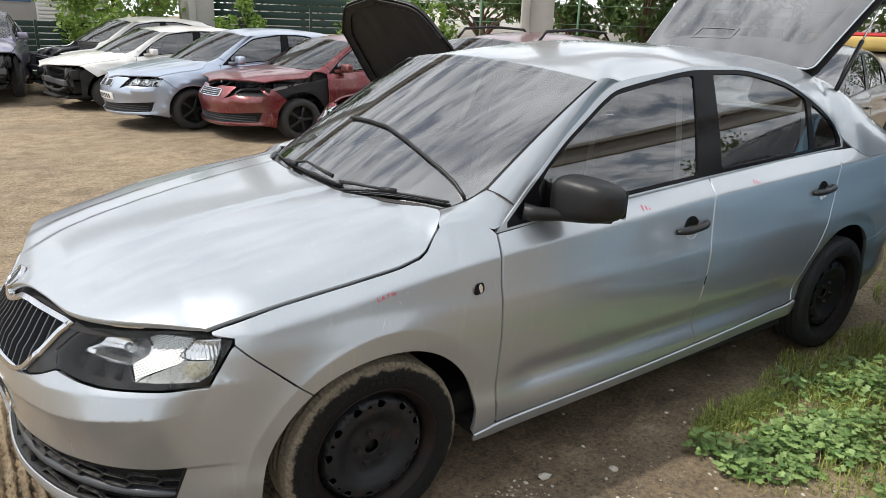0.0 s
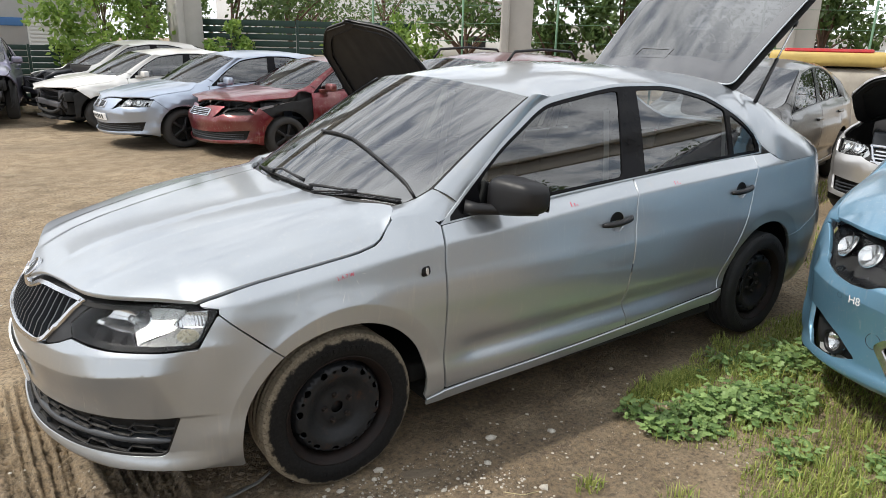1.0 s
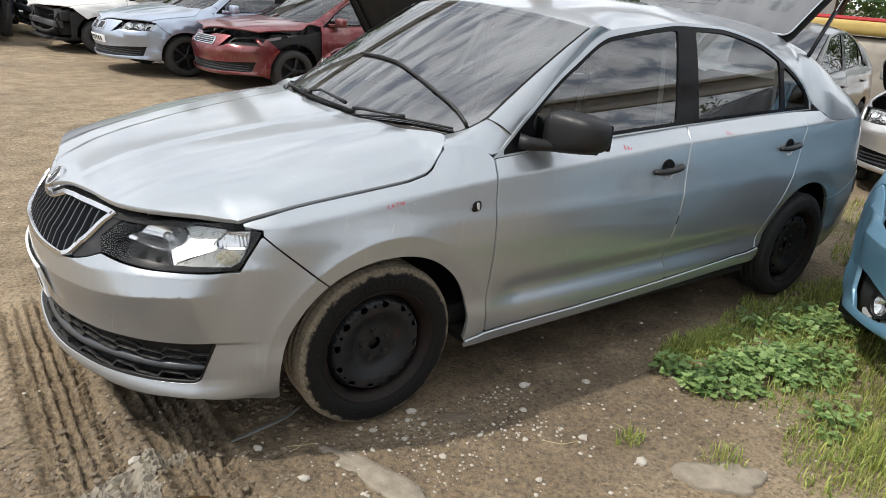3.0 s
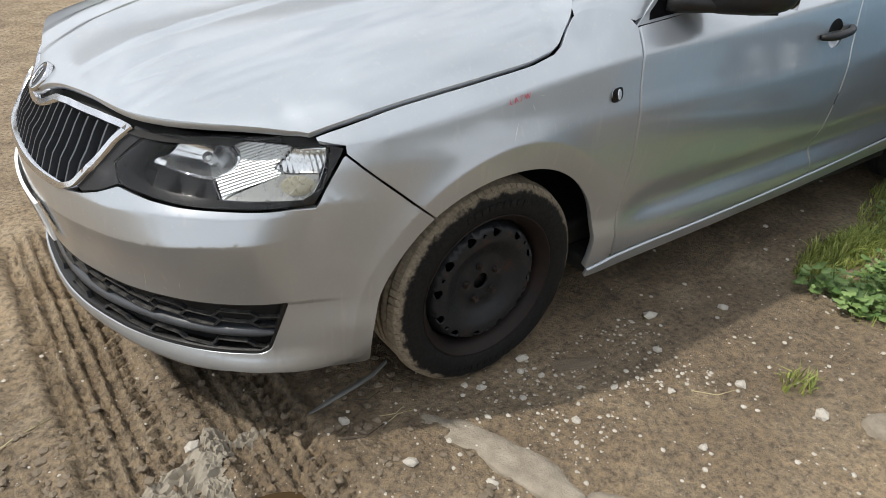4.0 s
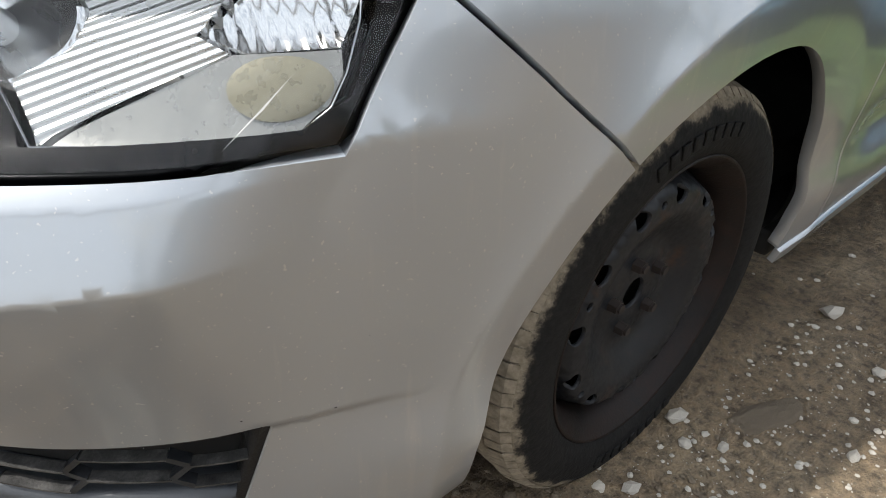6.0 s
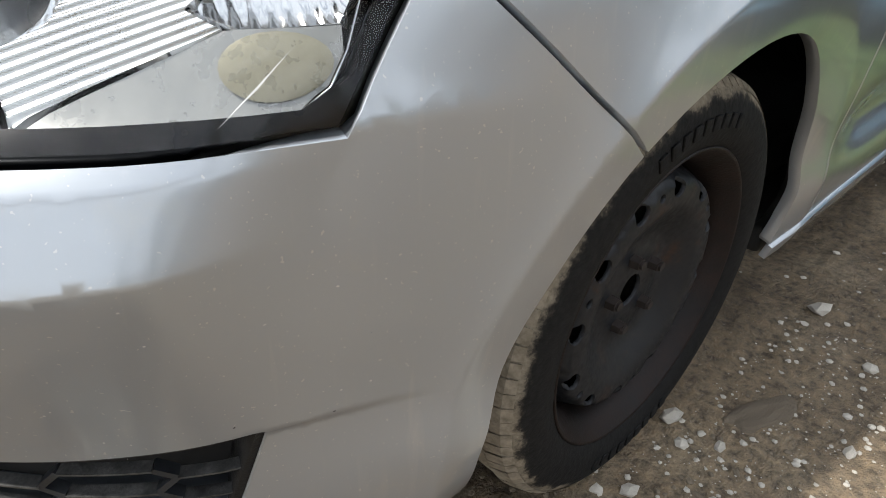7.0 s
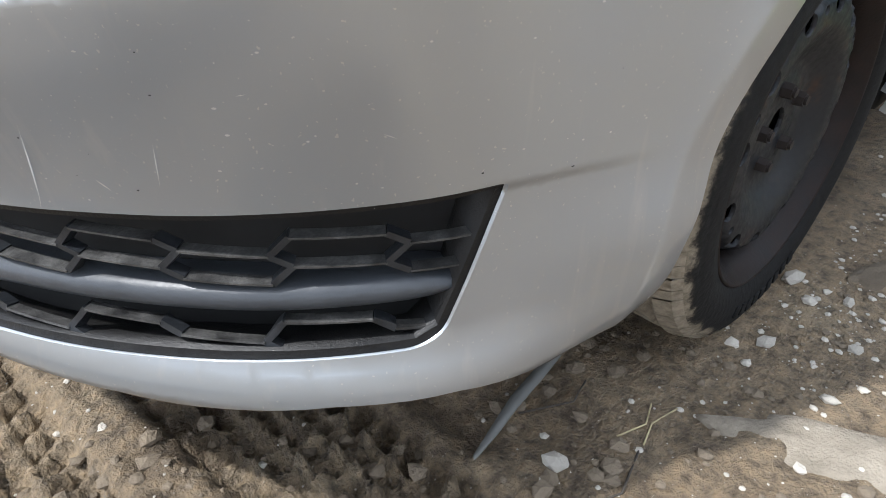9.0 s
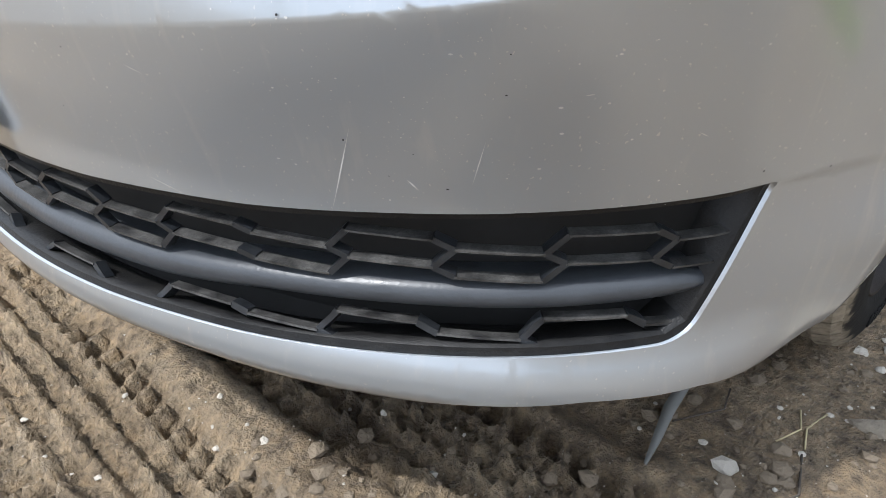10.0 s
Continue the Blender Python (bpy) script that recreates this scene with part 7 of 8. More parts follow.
UNDERSIDE = plain("hood_underside", (0.012, 0.012, 0.012), 0.7, 0, 0.4, 6)
blue = yard_car("light_blue_saloon", "light metallic blue saloon with black alloy wheels", pose(1.60, 8.34, 0, 0, 0, 9) @ Matrix.Diagonal((1, 1, 0.93, 1)), (0.38, 0.44, 0.54), spokes=5, plate=True, k=2.2, dirt=0.12, grille="kidney")
red = yard_car("red_hatchback", "damaged dark red car with missing headlights", pose(2.58, 6.93, 0, 0, 0, 9) @ Matrix.Diagonal((1, 1, 0.91, 1)), (0.17, 0.014, 0.024), hood_on=False, lamps_on=False, k=2.4, dirt=0.3, glass_mat=CLEAR_GLASS, grille="narrow", fender_on=False)
red_paint = bpy.data.materials["red_hatchback_paint"]
raised_hood(red, red_paint, UNDERSIDE, 0.16, 1.0, 4.5, "dented red hood that no longer shuts")
GREY_PRIMER = plain("bare_inner_wing", (0.30, 0.29, 0.28), 0.6, 0.2, 0.4, 6, 0.2, (0.16, 0.05, 0.05))
wing = panel("inner_wing", sunk(0.075), [(-0.40, 0.72)] + [(x, float(edge_z(x)) - 0.01) for x in np.linspace(-0.38, 0.12, 8)] + [(0.43, 0.86), (0.43, 0.56), (0.34, 0.52)] + arc(AX_F, AX_Z, 0.41, 36, 130, 14), GREY_PRIMER, red, 0.05, 0.03, label="bare grey inner wing")
mirrored(wing, red)
bm = tube([(-0.46, -0.66, 0.72), (-0.40, -0.74, 0.62), (-0.36, -0.77, 0.50), (-0.38, -0.76, 0.40)], 0.035, 8)
part("bent_wing_stub", bm, red_paint, red, "bent stub of a torn red wing")
white = yard_car("white_stripped_car", "white car stripped of its bumper and lamps", pose(0.98, 10.85, 0, 0, 0, 9) @ Matrix.Diagonal((1, 1, 0.91, 1)), (0.72, 0.71, 0.68), bumper_on=False, lamps_on=False, metallic=0.0, rim=STEEL_BLACK, k=2.6, glass_mat=CLEAR_GLASS)
pale = yard_car("pale_stripped_car", "pale silver car stripped of its front end", pose(0.95, 13.1, 0, 0, 0, 10), (0.55, 0.55, 0.53), hood_on=False, bumper_on=False, lamps_on=False, metallic=0.3, k=3.5)
purple = yard_car("violet_stripped_car", "dull violet car without front bumper, facing out", pose(-0.80, 12.0, 0.06, 0, 0, 83), (0.20, 0.19, 0.29), bumper_on=False, lamps_on=False, k=2.6, rim=STEEL_BLACK)
maroon = yard_car("maroon_estate", "maroon estate car with its hood raised", pose(2.62, 3.2, 0, 0, 0, 8), (0.13, 0.012, 0.025), hood_on=False, k=3.5, engine=True)
raised_hood(maroon, plain("black_hood", (0.015, 0.015, 0.016), 0.4), UNDERSIDE, 0.16, 1.0, 62, "raised black hood")
for sy in (-0.56, 0.56):
    bm = tube([(1.05, sy, 1.38), (1.15, sy, 1.475), (1.6, sy, 1.50), (2.1, sy, 1.48), (2.2, sy, 1.39)], 0.014, 8)
    part("roof_rail", bm, BLACK_TRIM, maroon)
grey = yard_car("dark_grey_saloon", "dark grey saloon with its windows down and front missing", pose(5.60, 1.73, 0, 0, 0, 12.7), (0.060, 0.058, 0.055), bumper_on=False, lamps_on=False, hood_on=True, k=2.6, dirt=0.15, mirrors=False, front_glass=SCREEN_GLASS)
passat = yard_car("silver_open_saloon", "silver saloon with its hood raised and white number plate", pose(6.65, -0.15, 0, 0, 0, 12), (0.55, 0.55, 0.55), hood_on=False, plate=True, k=2.4, engine=True)
raised_hood(passat, bpy.data.materials["silver_open_saloon_paint"], UNDERSIDE, 0.16, 1.0, 38, "raised silver hood with dark underside")
BLUE_LAMP = [(-0.397, 0.757), (-0.45, 0.722), (-0.53, 0.678), (-0.62, 0.638), (-0.72, 0.608), (-0.82, 0.590), (-0.90, 0.592), (-0.945, 0.612), (-0.955, 0.665), (-0.910, 0.708), (-0.868, 0.741), (-0.75, 0.757), (-0.60, 0.764), (-0.476, 0.768)]
other = lambda o: [(2 * S_NOSE - u, z) for u, z in o]
FOG = rounded([(-0.540, 0.430), (-0.560, 0.318), (-0.64, 0.268), (-0.80, 0.270), (-0.900, 0.300), (-0.80, 0.365), (-0.66, 0.420)], 0.02)
MOUTH = np.concatenate([[(S_NOSE + 0.40, 0.415), (S_NOSE + 0.43, 0.385), (S_NOSE + 0.33, 0.262), (S_NOSE + 0.28, 0.245)], [(S_NOSE - 0.28, 0.245), (S_NOSE - 0.33, 0.262), (S_NOSE - 0.43, 0.385), (S_NOSE - 0.40, 0.415)]])
sky_blue = yard_car("sky_blue_car", "light blue car with round fog lamps and chrome grille", pose(2.80, -1.94, 0, 0, 0, 11.5) @ Matrix.Diagonal((1, 1, 1.08, 1)), (0.12, 0.26, 0.375), mirrors=False, k=1.2, metallic=0.45, dirt=0.12, grille="none", lamp_back=SMOKE, lamp=BLUE_LAMP, low_open=False, extra_holes=[FOG, other(FOG), rounded(MOUTH, 0.02)])
blue_paint = bpy.data.materials["sky_blue_car_paint"]
panel("nose_panel", body, full, blue_paint, sky_blue, 0.03, 0.01, -0.002)
mouth = panel("lower_grille", body, MOUTH, GRILLE_BLACK, sky_blue, 0.06, 0, -0.05, label="black grille in a chrome surround")
panel("chrome_surround", body, rounded(shrink(MOUTH, -0.012), 0.02), CHROME, mouth, 0.02, 0.03, 0.008, [rounded(shrink(MOUTH, 0.016), 0.02)])
for z in (0.275, 0.305, 0.335, 0.365, 0.39):
    panel("grille_slat", body, [(S_NOSE - 0.33, z), (S_NOSE - 0.33, z + 0.010), (S_NOSE + 0.33, z + 0.010), (S_NOSE + 0.33, z)], BLACK_TRIM, mouth, 0.05, 0.02, -0.012)
FOG_CUP = plain("fog_cup", (0.30, 0.31, 0.31), 0.6, 0, 0.3, 20)
for o in (FOG, other(FOG)):
    cup = panel("fog_recess", sunk(0.055), shrink(o, -0.006), FOG_CUP, sky_blue, 0.03, 0)
    cs = -0.765 if o is FOG else 2 * S_NOSE + 0.765
    ring = ellipse(cs, 0.328, 0.056, 0.050)
    panel("fog_rim", sunk(0.004), ring, BLACK_TRIM, cup, 0.01, 0.05, 0, [ellipse(cs, 0.328, 0.046, 0.041)])
    panel("fog_reflector", sunk(bowl(cs, 0.328, 0.05, 0.044, 0.03, 0.018)), ellipse(cs, 0.328, 0.047, 0.042), REFLECTOR, cup, 0.008)
    fl = panel("fog_lens", sunk(0.010), ellipse(cs, 0.328, 0.047, 0.042), LENS_CLEAR, cup, 0.02)
    fl.visible_shadow = False
for nm, cs, cz, r in (("tow_cap_joint", 0.96, 0.40, 0.032), ("sensor_joint", 0.80, 0.535, 0.012)):
    fm = skin_frame(2 * S_NOSE + cs, cz, 0.002)
    ring = [fm @ Vector((q * math.cos(a), q * math.sin(a), 0)) for q in (r, r * 0.92) for a in np.linspace(0, 2 * math.pi, 28, endpoint=False)]
    mesh_object(nm, ring, [(i, (i + 1) % 28, 28 + (i + 1) % 28, 28 + i) for i in range(28)], INK, sky_blue)
WHITE_INK = plain("white_marker", (0.85, 0.86, 0.86), 0.6, 0, 0.05)
fm = skin_frame(2 * S_NOSE + 0.87, 0.535, 0.003)
lettering("H8", 0.045, fm, WHITE_INK, sky_blue, "white_marking", "white handwritten marking")

# pile of cut car bodies with a yellow panel on top
heap = thing("scrap_shell", "dirty white car shell with a yellow roof panel on top", "car shell", pose(11.1, 3.2, 0, 0, 0, 24))
bm = bmesh.new()
box(bm, -1.3, 1.3, -0.85, 0.85, 0.15, 1.32, 0.22, 4)
part("shell_body", bm, plain("dirty_white", (0.34, 0.31, 0.26), 0.8, 0, 0.5, 3), heap)
bm = bmesh.new()
box(bm, -1.32, 1.32, -0.80, 0.80, 1.34, 1.56, 0.09, 4)
for v in bm.verts:
    v.co.z += 0.05 * (1 - (v.co.x / 1.3) ** 2)
part("yellow_panel", bm, plain("yellow_paint", (0.46, 0.33, 0.10), 0.5, 0, 0.25, 4), heap)
for sx in (-1, 1):
    bm = bmesh.new()
    box(bm, 1.05 * sx - 0.25, 1.05 * sx + 0.25, -0.6, 0.6, 1.54, 1.60, 0.03)
    part("red_trim", bm, RED_LAMP, heap)


# ---- fences, columns, buildings ----
CAST = plain("cast_concrete", (0.40, 0.385, 0.355), 0.9, 0, 0.18, 2.5, 0.4)
GREEN_SHEET = plain("green_fence", (0.006, 0.030, 0.021), 0.55, 0, 0.25, 5)
GREEN_POST = plain("green_post", (0.10, 0.20, 0.12), 0.6, 0, 0.3, 8)
WALL_GREY = plain("grey_wall", (0.45, 0.45, 0.45), 0.85, 0, 0.12, 1.5)
WALL_BLUE = plain("blue_band", (0.06, 0.16, 0.36), 0.7, 0, 0.15, 3)
WALL_WHITE = plain("white_wall", (0.62, 0.62, 0.60), 0.85, 0, 0.12, 2)


def slat_fence(x0, y0, x1, y1, top, n_slats, label):
    """A fence of dark green horizontal slats on posts."""
    f = thing("green_fence", label, "fence", kind="structure")
    ln = math.hypot(x1 - x0, y1 - y0)
    m = pose(x0, y0, 0, 0, 0, math.degrees(math.atan2(y1 - y0, x1 - x0)))
    bays = max(1, round(ln / 2.6))
    h = top / n_slats
    for b in range(bays):
        u0, u1 = ln * b / bays, ln * (b + 1) / bays
        bm = bmesh.new()
        box(bm, u0 - 0.03, u0 + 0.03, -0.03, 0.03, 0, top + 0.05, 0.005)
        bm.transform(m)
        part("fence_post", bm, GREEN_SHEET, f)
        for i in range(n_slats):
            bm = bmesh.new()
            box(bm, u0 + 0.035, u1 - 0.035, -0.045, -0.032, 0.05 + h * i, 0.05 + h * (i + 1) - 0.022, 0.004)
            bm.transform(m)
            part("fence_slat", bm, GREEN_SHEET, f)
    return f


slat_fence(-7.5, 17.6, 3.4, 16.2, 1.25, 9, "dark green slatted fence behind the parked cars")
slat_fence(4.0, 15.6, 8.6, 12.2, 1.95, 12, "taller dark green slatted fence by a column")
bm = bmesh.new()
box(bm, -8, 3.2, 17.0, 17.35, 0, 0.14, 0.02)
tagged(part("kerb", bm, CAST), "low pale concrete footing under the fence", "kerb", kind="structure")


def column(x, y, w, turn):
    bm = bmesh.new()
    box(bm, -w / 2, w / 2, -w / 2, w / 2, -0.2, 7.0, 0.03)
    box(bm, -w / 2 - 0.05, -w / 2 + 0.12, -w / 2 - 0.10, -w / 2 + 0.05, -0.2, 7.0, 0.02)
    bm.transform(pose(x, y, 0, 0, 0, turn))
    tagged(part("concrete_column", bm, CAST), "tall square concrete column with worn edges", "column", group="yard columns")


def unseen_beam(x0, y0, x1, y1, z, n):
    """A long concrete beam overhead, out of view, added for the dark bands it reflects."""
    ln = math.hypot(x1 - x0, y1 - y0)
    bm = bmesh.new()
    box(bm, 0, ln, -0.45, 0.45, z + 0.9, z + 1.15, 0.03)
    box(bm, 0, ln, -0.16, 0.16, z, z + 0.92, 0.02)
    bm.transform(pose(x0, y0, 0, 0, 0, math.degrees(math.atan2(y1 - y0, x1 - x0))))
    tagged(part("crane_beam", bm, CAST), "long concrete beam out of view, added for reflections", "beam", kind="structure")


# none of these beams is in view; they darken reflections in glass and paint
unseen_beam(-5.0, 25.5, 22.0, -2.0, 7.0, 5)
unseen_beam(-26.0, 6.0, 2.0, -21.5, 7.0, 5)
unseen_beam(2.5, -21.5, 36.0, -5.0, 6.9, 5)
# two unseen columns added near the ends of the second beam
for t in (0.10, 0.90):
    column(-26.0 + 28 * t, 6.0 - 27.5 * t, 0.62, -45)
column(3.95, 15.2, 0.62, 8)
column(9.2, 9.0, 0.62, -35)
column(14.6, 5.75, 0.60, -40)
for i in range(7):
    t = i / 6
    x, y = 7.6 + t * 9.0, 12.4 - t * 9.6
    bm = bmesh.new()
    tube([(x, y, -0.1), (x, y, 2.6)], 0.025, 8, bm)
    tagged(part("wire_fence_post", bm, GREEN_POST), "thin green steel fence post", "fence post", group="wire fence posts")
bm = bmesh.new()
for z in (0.4, 0.8, 1.2, 1.6, 2.0, 2.4):
    tube([(7.6, 12.4, z), (12.1, 7.6, z), (16.6, 2.8, z)], 0.006, 5, bm)
tagged(part("fence_wire", bm, GREEN_POST), "thin wires strung between fence posts", "wire", kind="stuff")


def building(name, label, x0, x1, y0, y1, h, wall, bands, openings):
    b = thing(name, label, "building", kind="structure")
    bm = bmesh.new()
    box(bm, x0, x1, y0, y1, 0, h)
    part("wall", bm, wall, b)
    bm = bmesh.new()
    box(bm, x0 - 0.3, x1 + 0.3, y0 - 0.3, y1 + 0.3, h, h + 0.25, 0.03)
    part("roof", bm, CAST, b)
    for z0, z1, mt in bands:
        bm = bmesh.new()
        box(bm, x0 + 0.1, x1 - 2.2, y0 - 0.06, y0 + 0.02, z0, z1, 0.01)
        part("band", bm, mt, b)
    for u0, u1, z0, z1, kind in openings:
        bm = bmesh.new()
        box(bm, u0, u1, y0 - 0.05, y0 + 0.03, z0, z1, 0.01)
        w = part("door" if kind == "louvre" else "window", bm, WALL_WHITE if kind == "louvre" else DARK, b)
        if kind == "louvre":
            k = int((z1 - z0) / 0.12)
            for i in range(k):
                bm = bmesh.new()
                box(bm, u0 + 0.05, u1 - 0.05, y0 - 0.10, y0 - 0.05, z0 + 0.12 * i, z0 + 0.12 * i + 0.075, 0.01)
                part("louvre", bm, WALL_WHITE, w)
        else:
            bm = bmesh.new()
            box(bm, (u0 + u1) / 2 - 0.03, (u0 + u1) / 2 + 0.03, y0 - 0.08, y0 - 0.05, z0, z1)
            part("glazing_bar", bm, WALL_WHITE, w)
    return b


building("grey_workshop", "grey workshop with blue band and louvred door", -14, 3.4, 23.5, 30, 4.4, WALL_GREY, [(1.75, 2.0, WALL_BLUE)], [(1.3, 3.2, 0.2, 2.1, "louvre"), (-6.0, -3.5, 2.4, 3.6, "w"), (-2.5, 0.0, 2.4, 3.6, "w")])
far = building("white_shed", "long low white shed with small windows", 14, 62, 40, 50, 2.9, WALL_WHITE, [], [(16 + 4 * i, 18.2 + 4 * i, 1.3, 2.1, "w") for i in range(11)])
far.matrix_basis = pose(6, 6, 0, 0, 0, -14)
building("pale_hall", "pale industrial hall far behind the trees", 30, 70, 75, 95, 7.0, WALL_GREY, [(4.2, 4.8, WALL_WHITE)], [(33 + 6 * i, 37 + 6 * i, 2.5, 3.8, "w") for i in range(6)])


# ---- trees, bushes, weeds ----
def leaf_material(name, a, b, trans=0.35):
    m, nt, p = material(name)
    g = nt.nodes.new("ShaderNodeNewGeometry")
    r = ramp_node(nt, g.outputs["Random Per Island"], [(0.0, a), (1.0, b)])
    link(nt, r.outputs["Color"], p.inputs["Base Color"])
    p.inputs["Roughness"].default_value = 0.5
    tr = nt.nodes.new("ShaderNodeBsdfTranslucent")
    link(nt, r.outputs["Color"], tr.inputs["Color"])
    mx = nt.nodes.new("ShaderNodeMixShader")
    mx.inputs["Fac"].default_value = trans
    link(nt, p.outputs["BSDF"], mx.inputs[1])
    link(nt, tr.outputs["BSDF"], mx.inputs[2])
    link(nt, mx.outputs["Shader"], nt.nodes["Material Output"].inputs["Surface"])
    return m


LEAF_BRIGHT = leaf_material("bright_leaves", (0.10, 0.19, 0.03), (0.26, 0.37, 0.08), 0.45)
LEAF_DARK = leaf_material("dark_leaves", (0.045, 0.085, 0.024), (0.12, 0.19, 0.055), 0.45)
LEAF_WEED = leaf_material("weed_leaves", (0.09, 0.17, 0.045), (0.30, 0.42, 0.15), 0.3)
GRASS = leaf_material("grass_blades", (0.17, 0.24, 0.05), (0.48, 0.50, 0.15), 0.35)
BARK = plain("bark", (0.12, 0.075, 0.055), 0.95, 0, 0.35, 12, 0.6)


def leaf_cloud(centres, per, spread, size, rnd):
    vs, fs = [], []
    for cx, cy, cz, cr in centres:
        for _ in range(per):
            d = Vector((rnd.gauss(0, 1), rnd.gauss(0, 1), rnd.gauss(0, 0.8)))
            d = d.normalized() * cr * rnd.random() ** 0.4
            p = Vector((cx, cy, cz)) + d
            n = Vector((rnd.gauss(0, 1), rnd.gauss(0, 1), rnd.gauss(0.6, 1))).normalized()
            t = n.orthogonal().normalized()
            t.rotate(Matrix.Rotation(rnd.uniform(0, 6.28), 3, n))
            s = n.cross(t)
            l = size * rnd.uniform(0.6, 1.3)
            b = len(vs)
            vs += [p, p + t * l * 0.5 + s * l * 0.28 + n * l * 0.08, p + t * l, p + t * l * 0.5 - s * l * 0.28 + n * l * 0.08]
            fs += [(b, b + 1, b + 2), (b, b + 2, b + 3)]
    return vs, fs


def tree(name, label, x, y, h, r, seed, mat, trunk=True, per=90, clumps=26, size=0.16):
    rnd = random.Random(seed)
    t = thing(name, label, "tree" if trunk else "bush")
    bm = bmesh.new()
    cs = []
    base_h = h * (0.35 if trunk else 0.05)
    tr = 0.05 * h * 0.35 if trunk else 0.03
    tube([(x, y, -0.1), (x + 0.05 * h * 0.2, y, base_h * 0.6), (x, y + 0.05, base_h), (x, y, h * 0.8)], [tr, tr * 0.8, tr * 0.6, tr * 0.2], 8, bm)
    for i in range(clumps):
        a, k = rnd.uniform(0, 6.28), rnd.random() ** 0.6
        zz = base_h + (h - base_h) * rnd.random()
        rr = r * (0.35 + 0.65 * math.sin(math.pi * min(1, (zz - base_h * 0.5) / (h - base_h * 0.3)))) * k
        c = (x + rr * math.cos(a), y + rr * math.sin(a), zz)
        cs.append((*c, r * rnd.uniform(0.20, 0.38)))
        if i % 2 == 0:
            tube([(x, y, max(0.1, zz * 0.55)), ((x + c[0]) / 2, (y + c[1]) / 2, zz * 0.85), c], [tr * 0.45, tr * 0.3, tr * 0.1], 5, bm)
    part("trunk", bm, BARK, t)
    vs, fs = leaf_cloud(cs, per, 1.0, size, rnd)
    mesh_object("crown", vs, fs, mat, t, smooth_shade=False)
    return t


tree("leafy_bush", "bright green leafy bush growing through the fence", 2.25, 15.9, 3.3, 1.45, 1, LEAF_BRIGHT, False, 90, 52, 0.17)
tree("leafy_bush", "bright green leafy bush growing through the fence", 4.75, 14.3, 1.9, 0.55, 2, LEAF_BRIGHT, False, 60, 18, 0.14)
tree("leafy_bush", "yellow green shrub by the wire fence", 8.1, 12.0, 2.0, 0.9, 3, LEAF_BRIGHT, False, 60, 22, 0.15)
tree("leafy_bush", "yellow green shrub by the wire fence", 7.2, 13.0, 1.8, 0.8, 4, LEAF_BRIGHT, False, 50, 18, 0.15)
for i, (x, y, h, r) in enumerate(((6.6, 19.5, 5.5, 2.0), (9.5, 22.0, 6.5, 2.4), (11.4, 10.2, 3.6, 1.2), (12.8, 9.2, 3.9, 1.3), (14.2, 8.6, 3.6, 1.3), (12.0, 14.5, 5.0, 1.7), (17.5, 6.6, 4.6, 1.8), (19.5, 8.2, 5.2, 2.2), (21, 4.6, 5, 2.2), (16.5, 12.0, 5.0, 1.8), (26, 11, 6, 2.6), (23, 17, 6, 2.6), (14.0, 30, 6, 3.0), (20, 33, 6.5, 3), (4.5, 21.5, 6.5, 1.6), (27, 2, 5, 2.6))):
    tree("dark_tree", "dark green tree behind the wire fence", x, y, h, r, 40 + i, LEAF_DARK, True, 70, 26, 0.20)

wr_ = random.Random(77)


def broad_leaf(vs, fs, p, heading, tilt, size):
    """A lobed leaf folded along its rib."""
    u = Vector((math.cos(heading) * math.cos(tilt), math.sin(heading) * math.cos(tilt), math.sin(tilt)))
    s = Vector((-math.sin(heading), math.cos(heading), 0))
    n = u.cross(s) * -1
    pts = [(0.05, 0.0), (0.10, 0.30), (0.30, 0.22), (0.42, 0.46), (0.58, 0.26), (0.82, 0.28), (1.0, 0.0)]
    b = len(vs)
    rib = [p + u * size * t + n * size * 0.10 * math.sin(math.pi * t) for t in (0.05, 0.45, 1.0)]
    vs += rib
    for sg in (1, -1):
        c = len(vs)
        for a, w in pts[1:-1]:
            vs.append(p + u * size * a + s * sg * size * w + n * size * (0.16 * w + 0.10 * math.sin(math.pi * a)))
        fs += [(b, c, c + 1), (b, c + 1, b + 1), (b + 1, c + 1, c + 2), (b + 1, c + 2, c + 3), (b + 1, c + 3, b + 2), (b + 2, c + 3, c + 4)]


vs, fs = [], []
spots = [(1.42, -1.20, 0.20, 0.12, 170), (1.68, -1.26, 0.26, 0.16, 330), (1.92, -1.36, 0.24, 0.14, 200), (1.30, -1.10, 0.10, 0.07, 40), (2.25, -1.12, 0.30, 0.14, 160), (1.72, -1.92, 0.24, 0.12, 120), (2.55, -1.20, 0.28, 0.22, 200), (1.55, -1.62, 0.20, 0.08, 50), (2.05, -0.98, 0.20, 0.06, 40)]
stalks = bmesh.new()
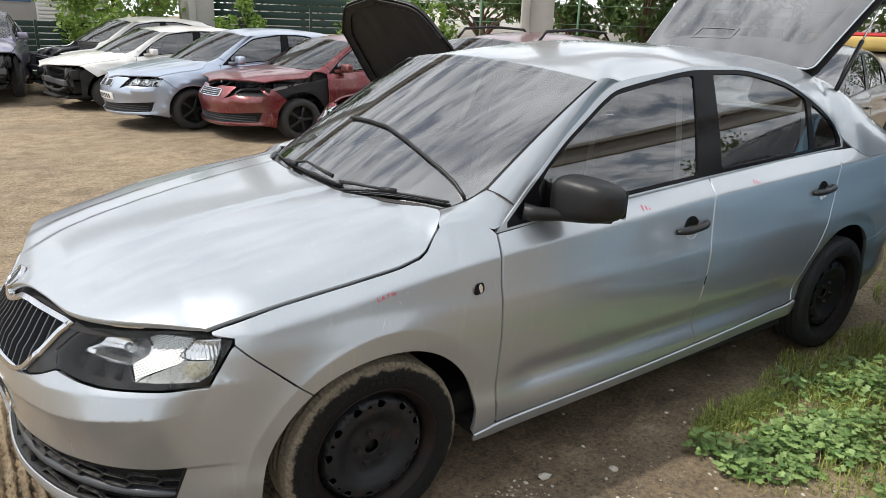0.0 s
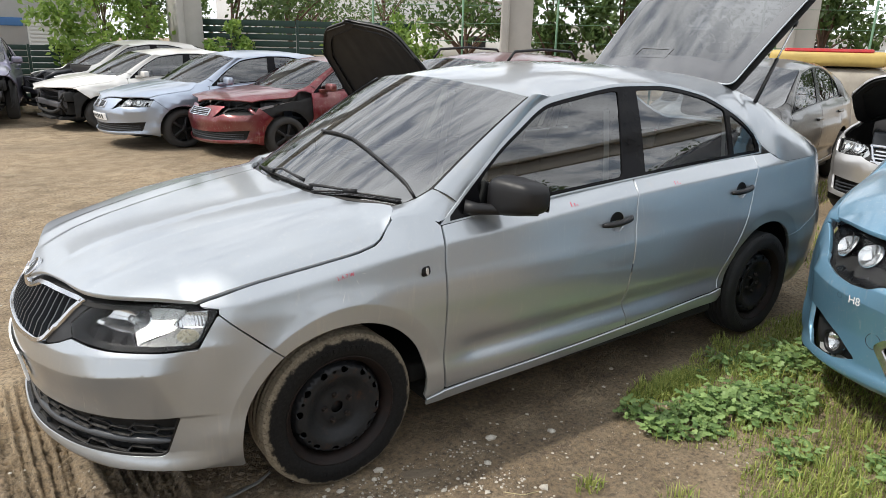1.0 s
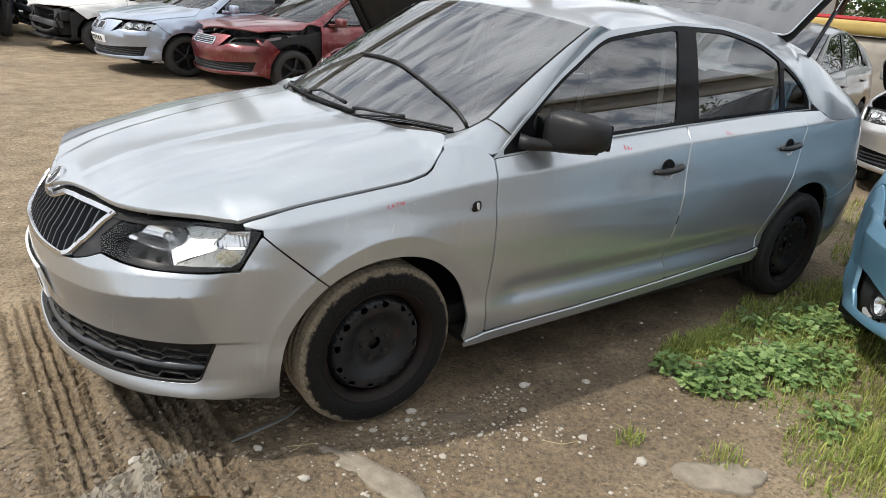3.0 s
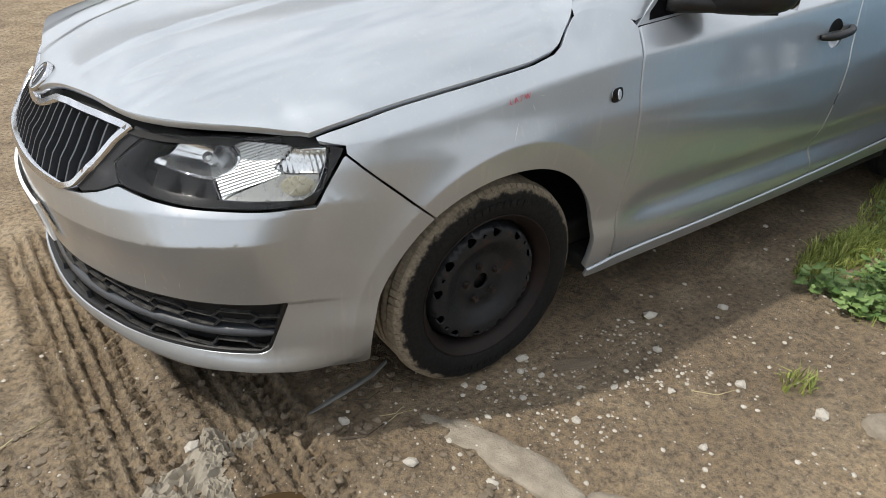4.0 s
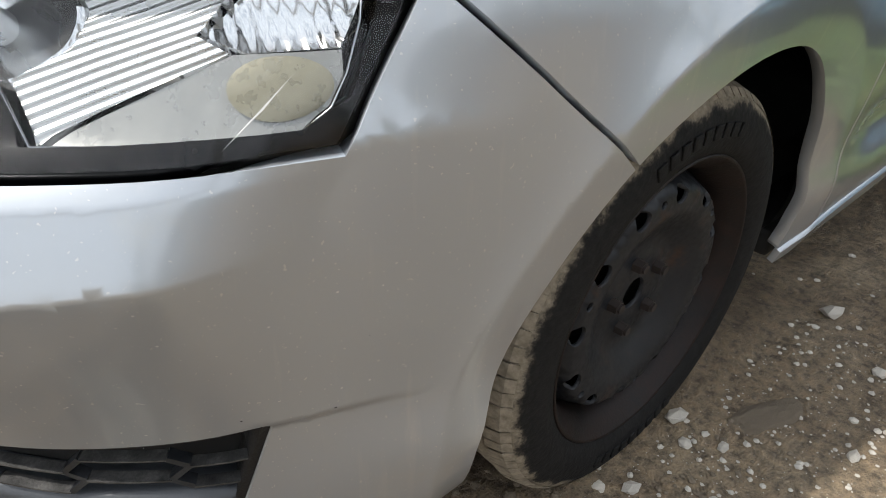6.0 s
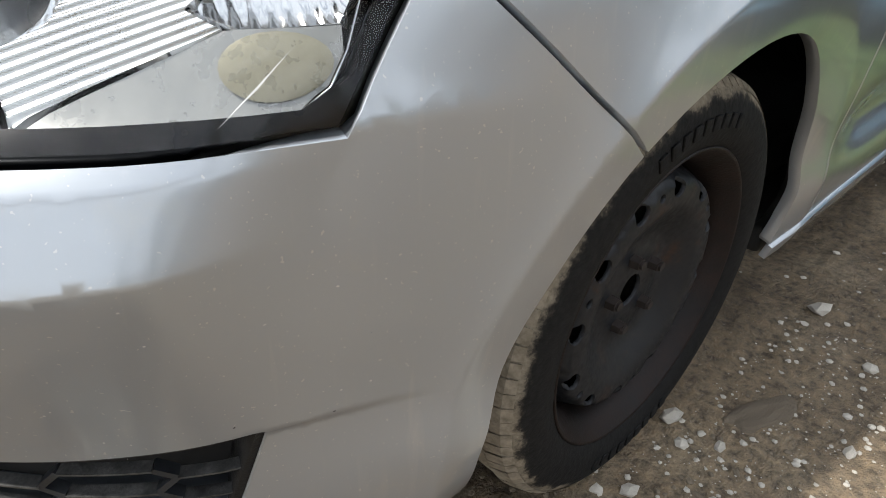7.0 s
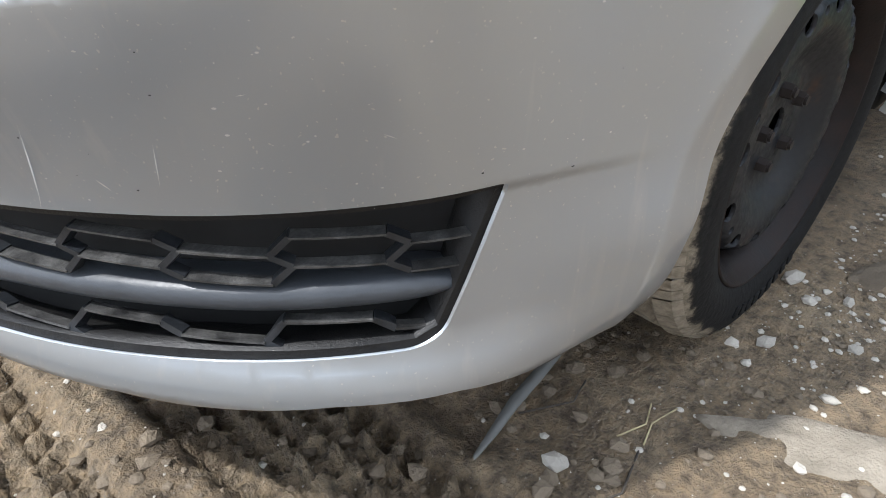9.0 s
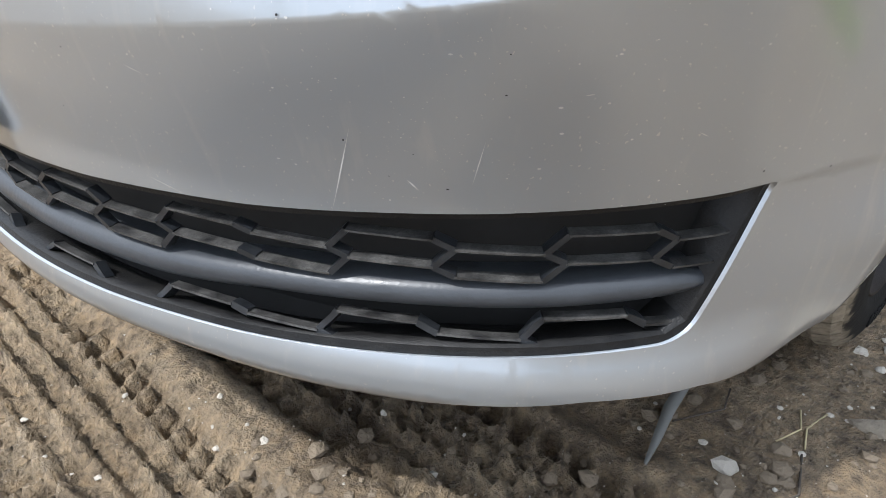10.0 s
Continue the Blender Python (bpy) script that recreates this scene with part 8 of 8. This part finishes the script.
for cx, cy, rx, ry, count in spots:
    for _ in range(count // 5):
        a, k = wr_.uniform(0, 6.28), wr_.random() ** 0.5
        x, y = cx + rx * k * math.cos(a), cy + ry * k * math.sin(a)
        z, hh = soil(x, y), wr_.uniform(0.04, 0.15) * (1.15 - 0.6 * k)
        dx, dy = wr_.uniform(-0.04, 0.04), wr_.uniform(-0.04, 0.04)
        tube([(x, y, z - 0.01), (x + dx * 0.6, y + dy * 0.6, z + hh * 0.6), (x + dx, y + dy, z + hh)], [0.0022, 0.0018, 0.001], 4, stalks)
        for i in range(9):
            t = wr_.uniform(0.35, 1.0)
            hd = wr_.uniform(0, 6.28)
            off = wr_.uniform(0.004, 0.03)
            broad_leaf(vs, fs, Vector((x + dx * t + off * math.cos(hd), y + dy * t + off * math.sin(hd), z + hh * t)), hd, wr_.uniform(-0.7, 0.35), wr_.uniform(0.018, 0.050))
weeds = tagged(mesh_object("weeds", vs, fs, LEAF_WEED, smooth_shade=False), "ragged patch of broad-leaved green weeds", "weeds", kind="stuff")
part("weed_stalks", stalks, LEAF_WEED, weeds)


def blades(n, regions, h0, h1, seed):
    r = random.Random(seed)
    vs, fs = [], []
    for _ in range(n):
        cx, cy, rx, ry = regions[r.randrange(len(regions))]
        a, k = r.uniform(0, 6.28), r.random() ** 0.6
        x, y = cx + rx * k * math.cos(a), cy + ry * k * math.sin(a)
        h, w = r.uniform(h0, h1) * (1.2 - 0.7 * k), r.uniform(0.0012, 0.0032) * (h1 / 0.1)
        d = r.uniform(0, 6.28)
        lean = r.uniform(0.1, 0.9)
        z = soil(x, y) - 0.004
        ux, uy = math.cos(d), math.sin(d)
        b = len(vs)
        vs += [(x - uy * w, y + ux * w, z), (x + uy * w, y - ux * w, z), (x + ux * h * lean * 0.35 - uy * w * 0.8, y + uy * h * lean * 0.35 + ux * w * 0.8, z + h * 0.6), (x + ux * h * lean * 0.35 + uy * w * 0.8, y + uy * h * lean * 0.35 - ux * w * 0.8, z + h * 0.6), (x + ux * h * lean, y + uy * h * lean, z + h * (1 - 0.35 * lean))]
        fs += [(b, b + 1, b + 3, b + 2), (b + 2, b + 3, b + 4)]
    return vs, fs


vs, fs = blades(15000, [(1.9, -1.65, 0.65, 0.35), (1.45, -1.85, 0.40, 0.30), (2.3, -1.0, 0.45, 0.22), (1.65, -0.98, 0.35, 0.08), (2.9, -0.95, 0.5, 0.2), (2.6, -1.5, 0.4, 0.4), (1.15, -2.2, 0.3, 0.2), (2.0, -1.25, 0.8, 0.3)], 0.03, 0.10, 11)
tagged(mesh_object("grass", vs, fs, GRASS, smooth_shade=False), "patchy yellow green grass among the weeds", "grass", kind="stuff")
vs, fs = blades(6000, [(4.6, 0.2, 0.9, 0.7), (5.6, 1.2, 1.0, 0.5), (5.5, -1.2, 1.2, 0.6), (7.5, 1.0, 1.5, 0.4), (3.9, -1.0, 0.5, 0.5), (9, 3, 2, 1.2)], 0.05, 0.16, 12)
tagged(mesh_object("far_grass", vs, fs, GRASS, smooth_shade=False), "rough grass round the parked cars", "grass", kind="stuff")
vs, fs = blades(240, [(0.95, -1.55, 0.10, 0.08), (0.75, -1.3, 0.06, 0.05), (2.35, -0.78, 0.06, 0.05), (1.5, -0.93, 0.12, 0.05)], 0.03, 0.11, 13)
tagged(mesh_object("grass_tufts", vs, fs, GRASS, smooth_shade=False), "small tufts of grass on bare dirt", "grass", kind="stuff")

# unseen trees and a long building, added as a dark horizon for reflections
for i, (x, y, h, r) in enumerate(((-9, -24, 6, 2.6), (-3, -26, 5.5, 2.6), (4, -25, 6.5, 3.0), (10, -22, 6, 2.6), (16, -18, 6, 2.8), (-16, -20, 6, 2.8), (22, -12, 6, 2.8))):
    tree("dark_tree", "unseen dark green tree added for reflections", x, y, h, r, 70 + i, LEAF_DARK, True, 60, 22, 0.28)
building("long_workshop", "unseen long grey building added for reflections", -30, 40, -42, -32, 5.5, WALL_GREY, [], [(-26 + 6 * i, -23 + 6 * i, 1.5, 3.5, "w") for i in range(10)])
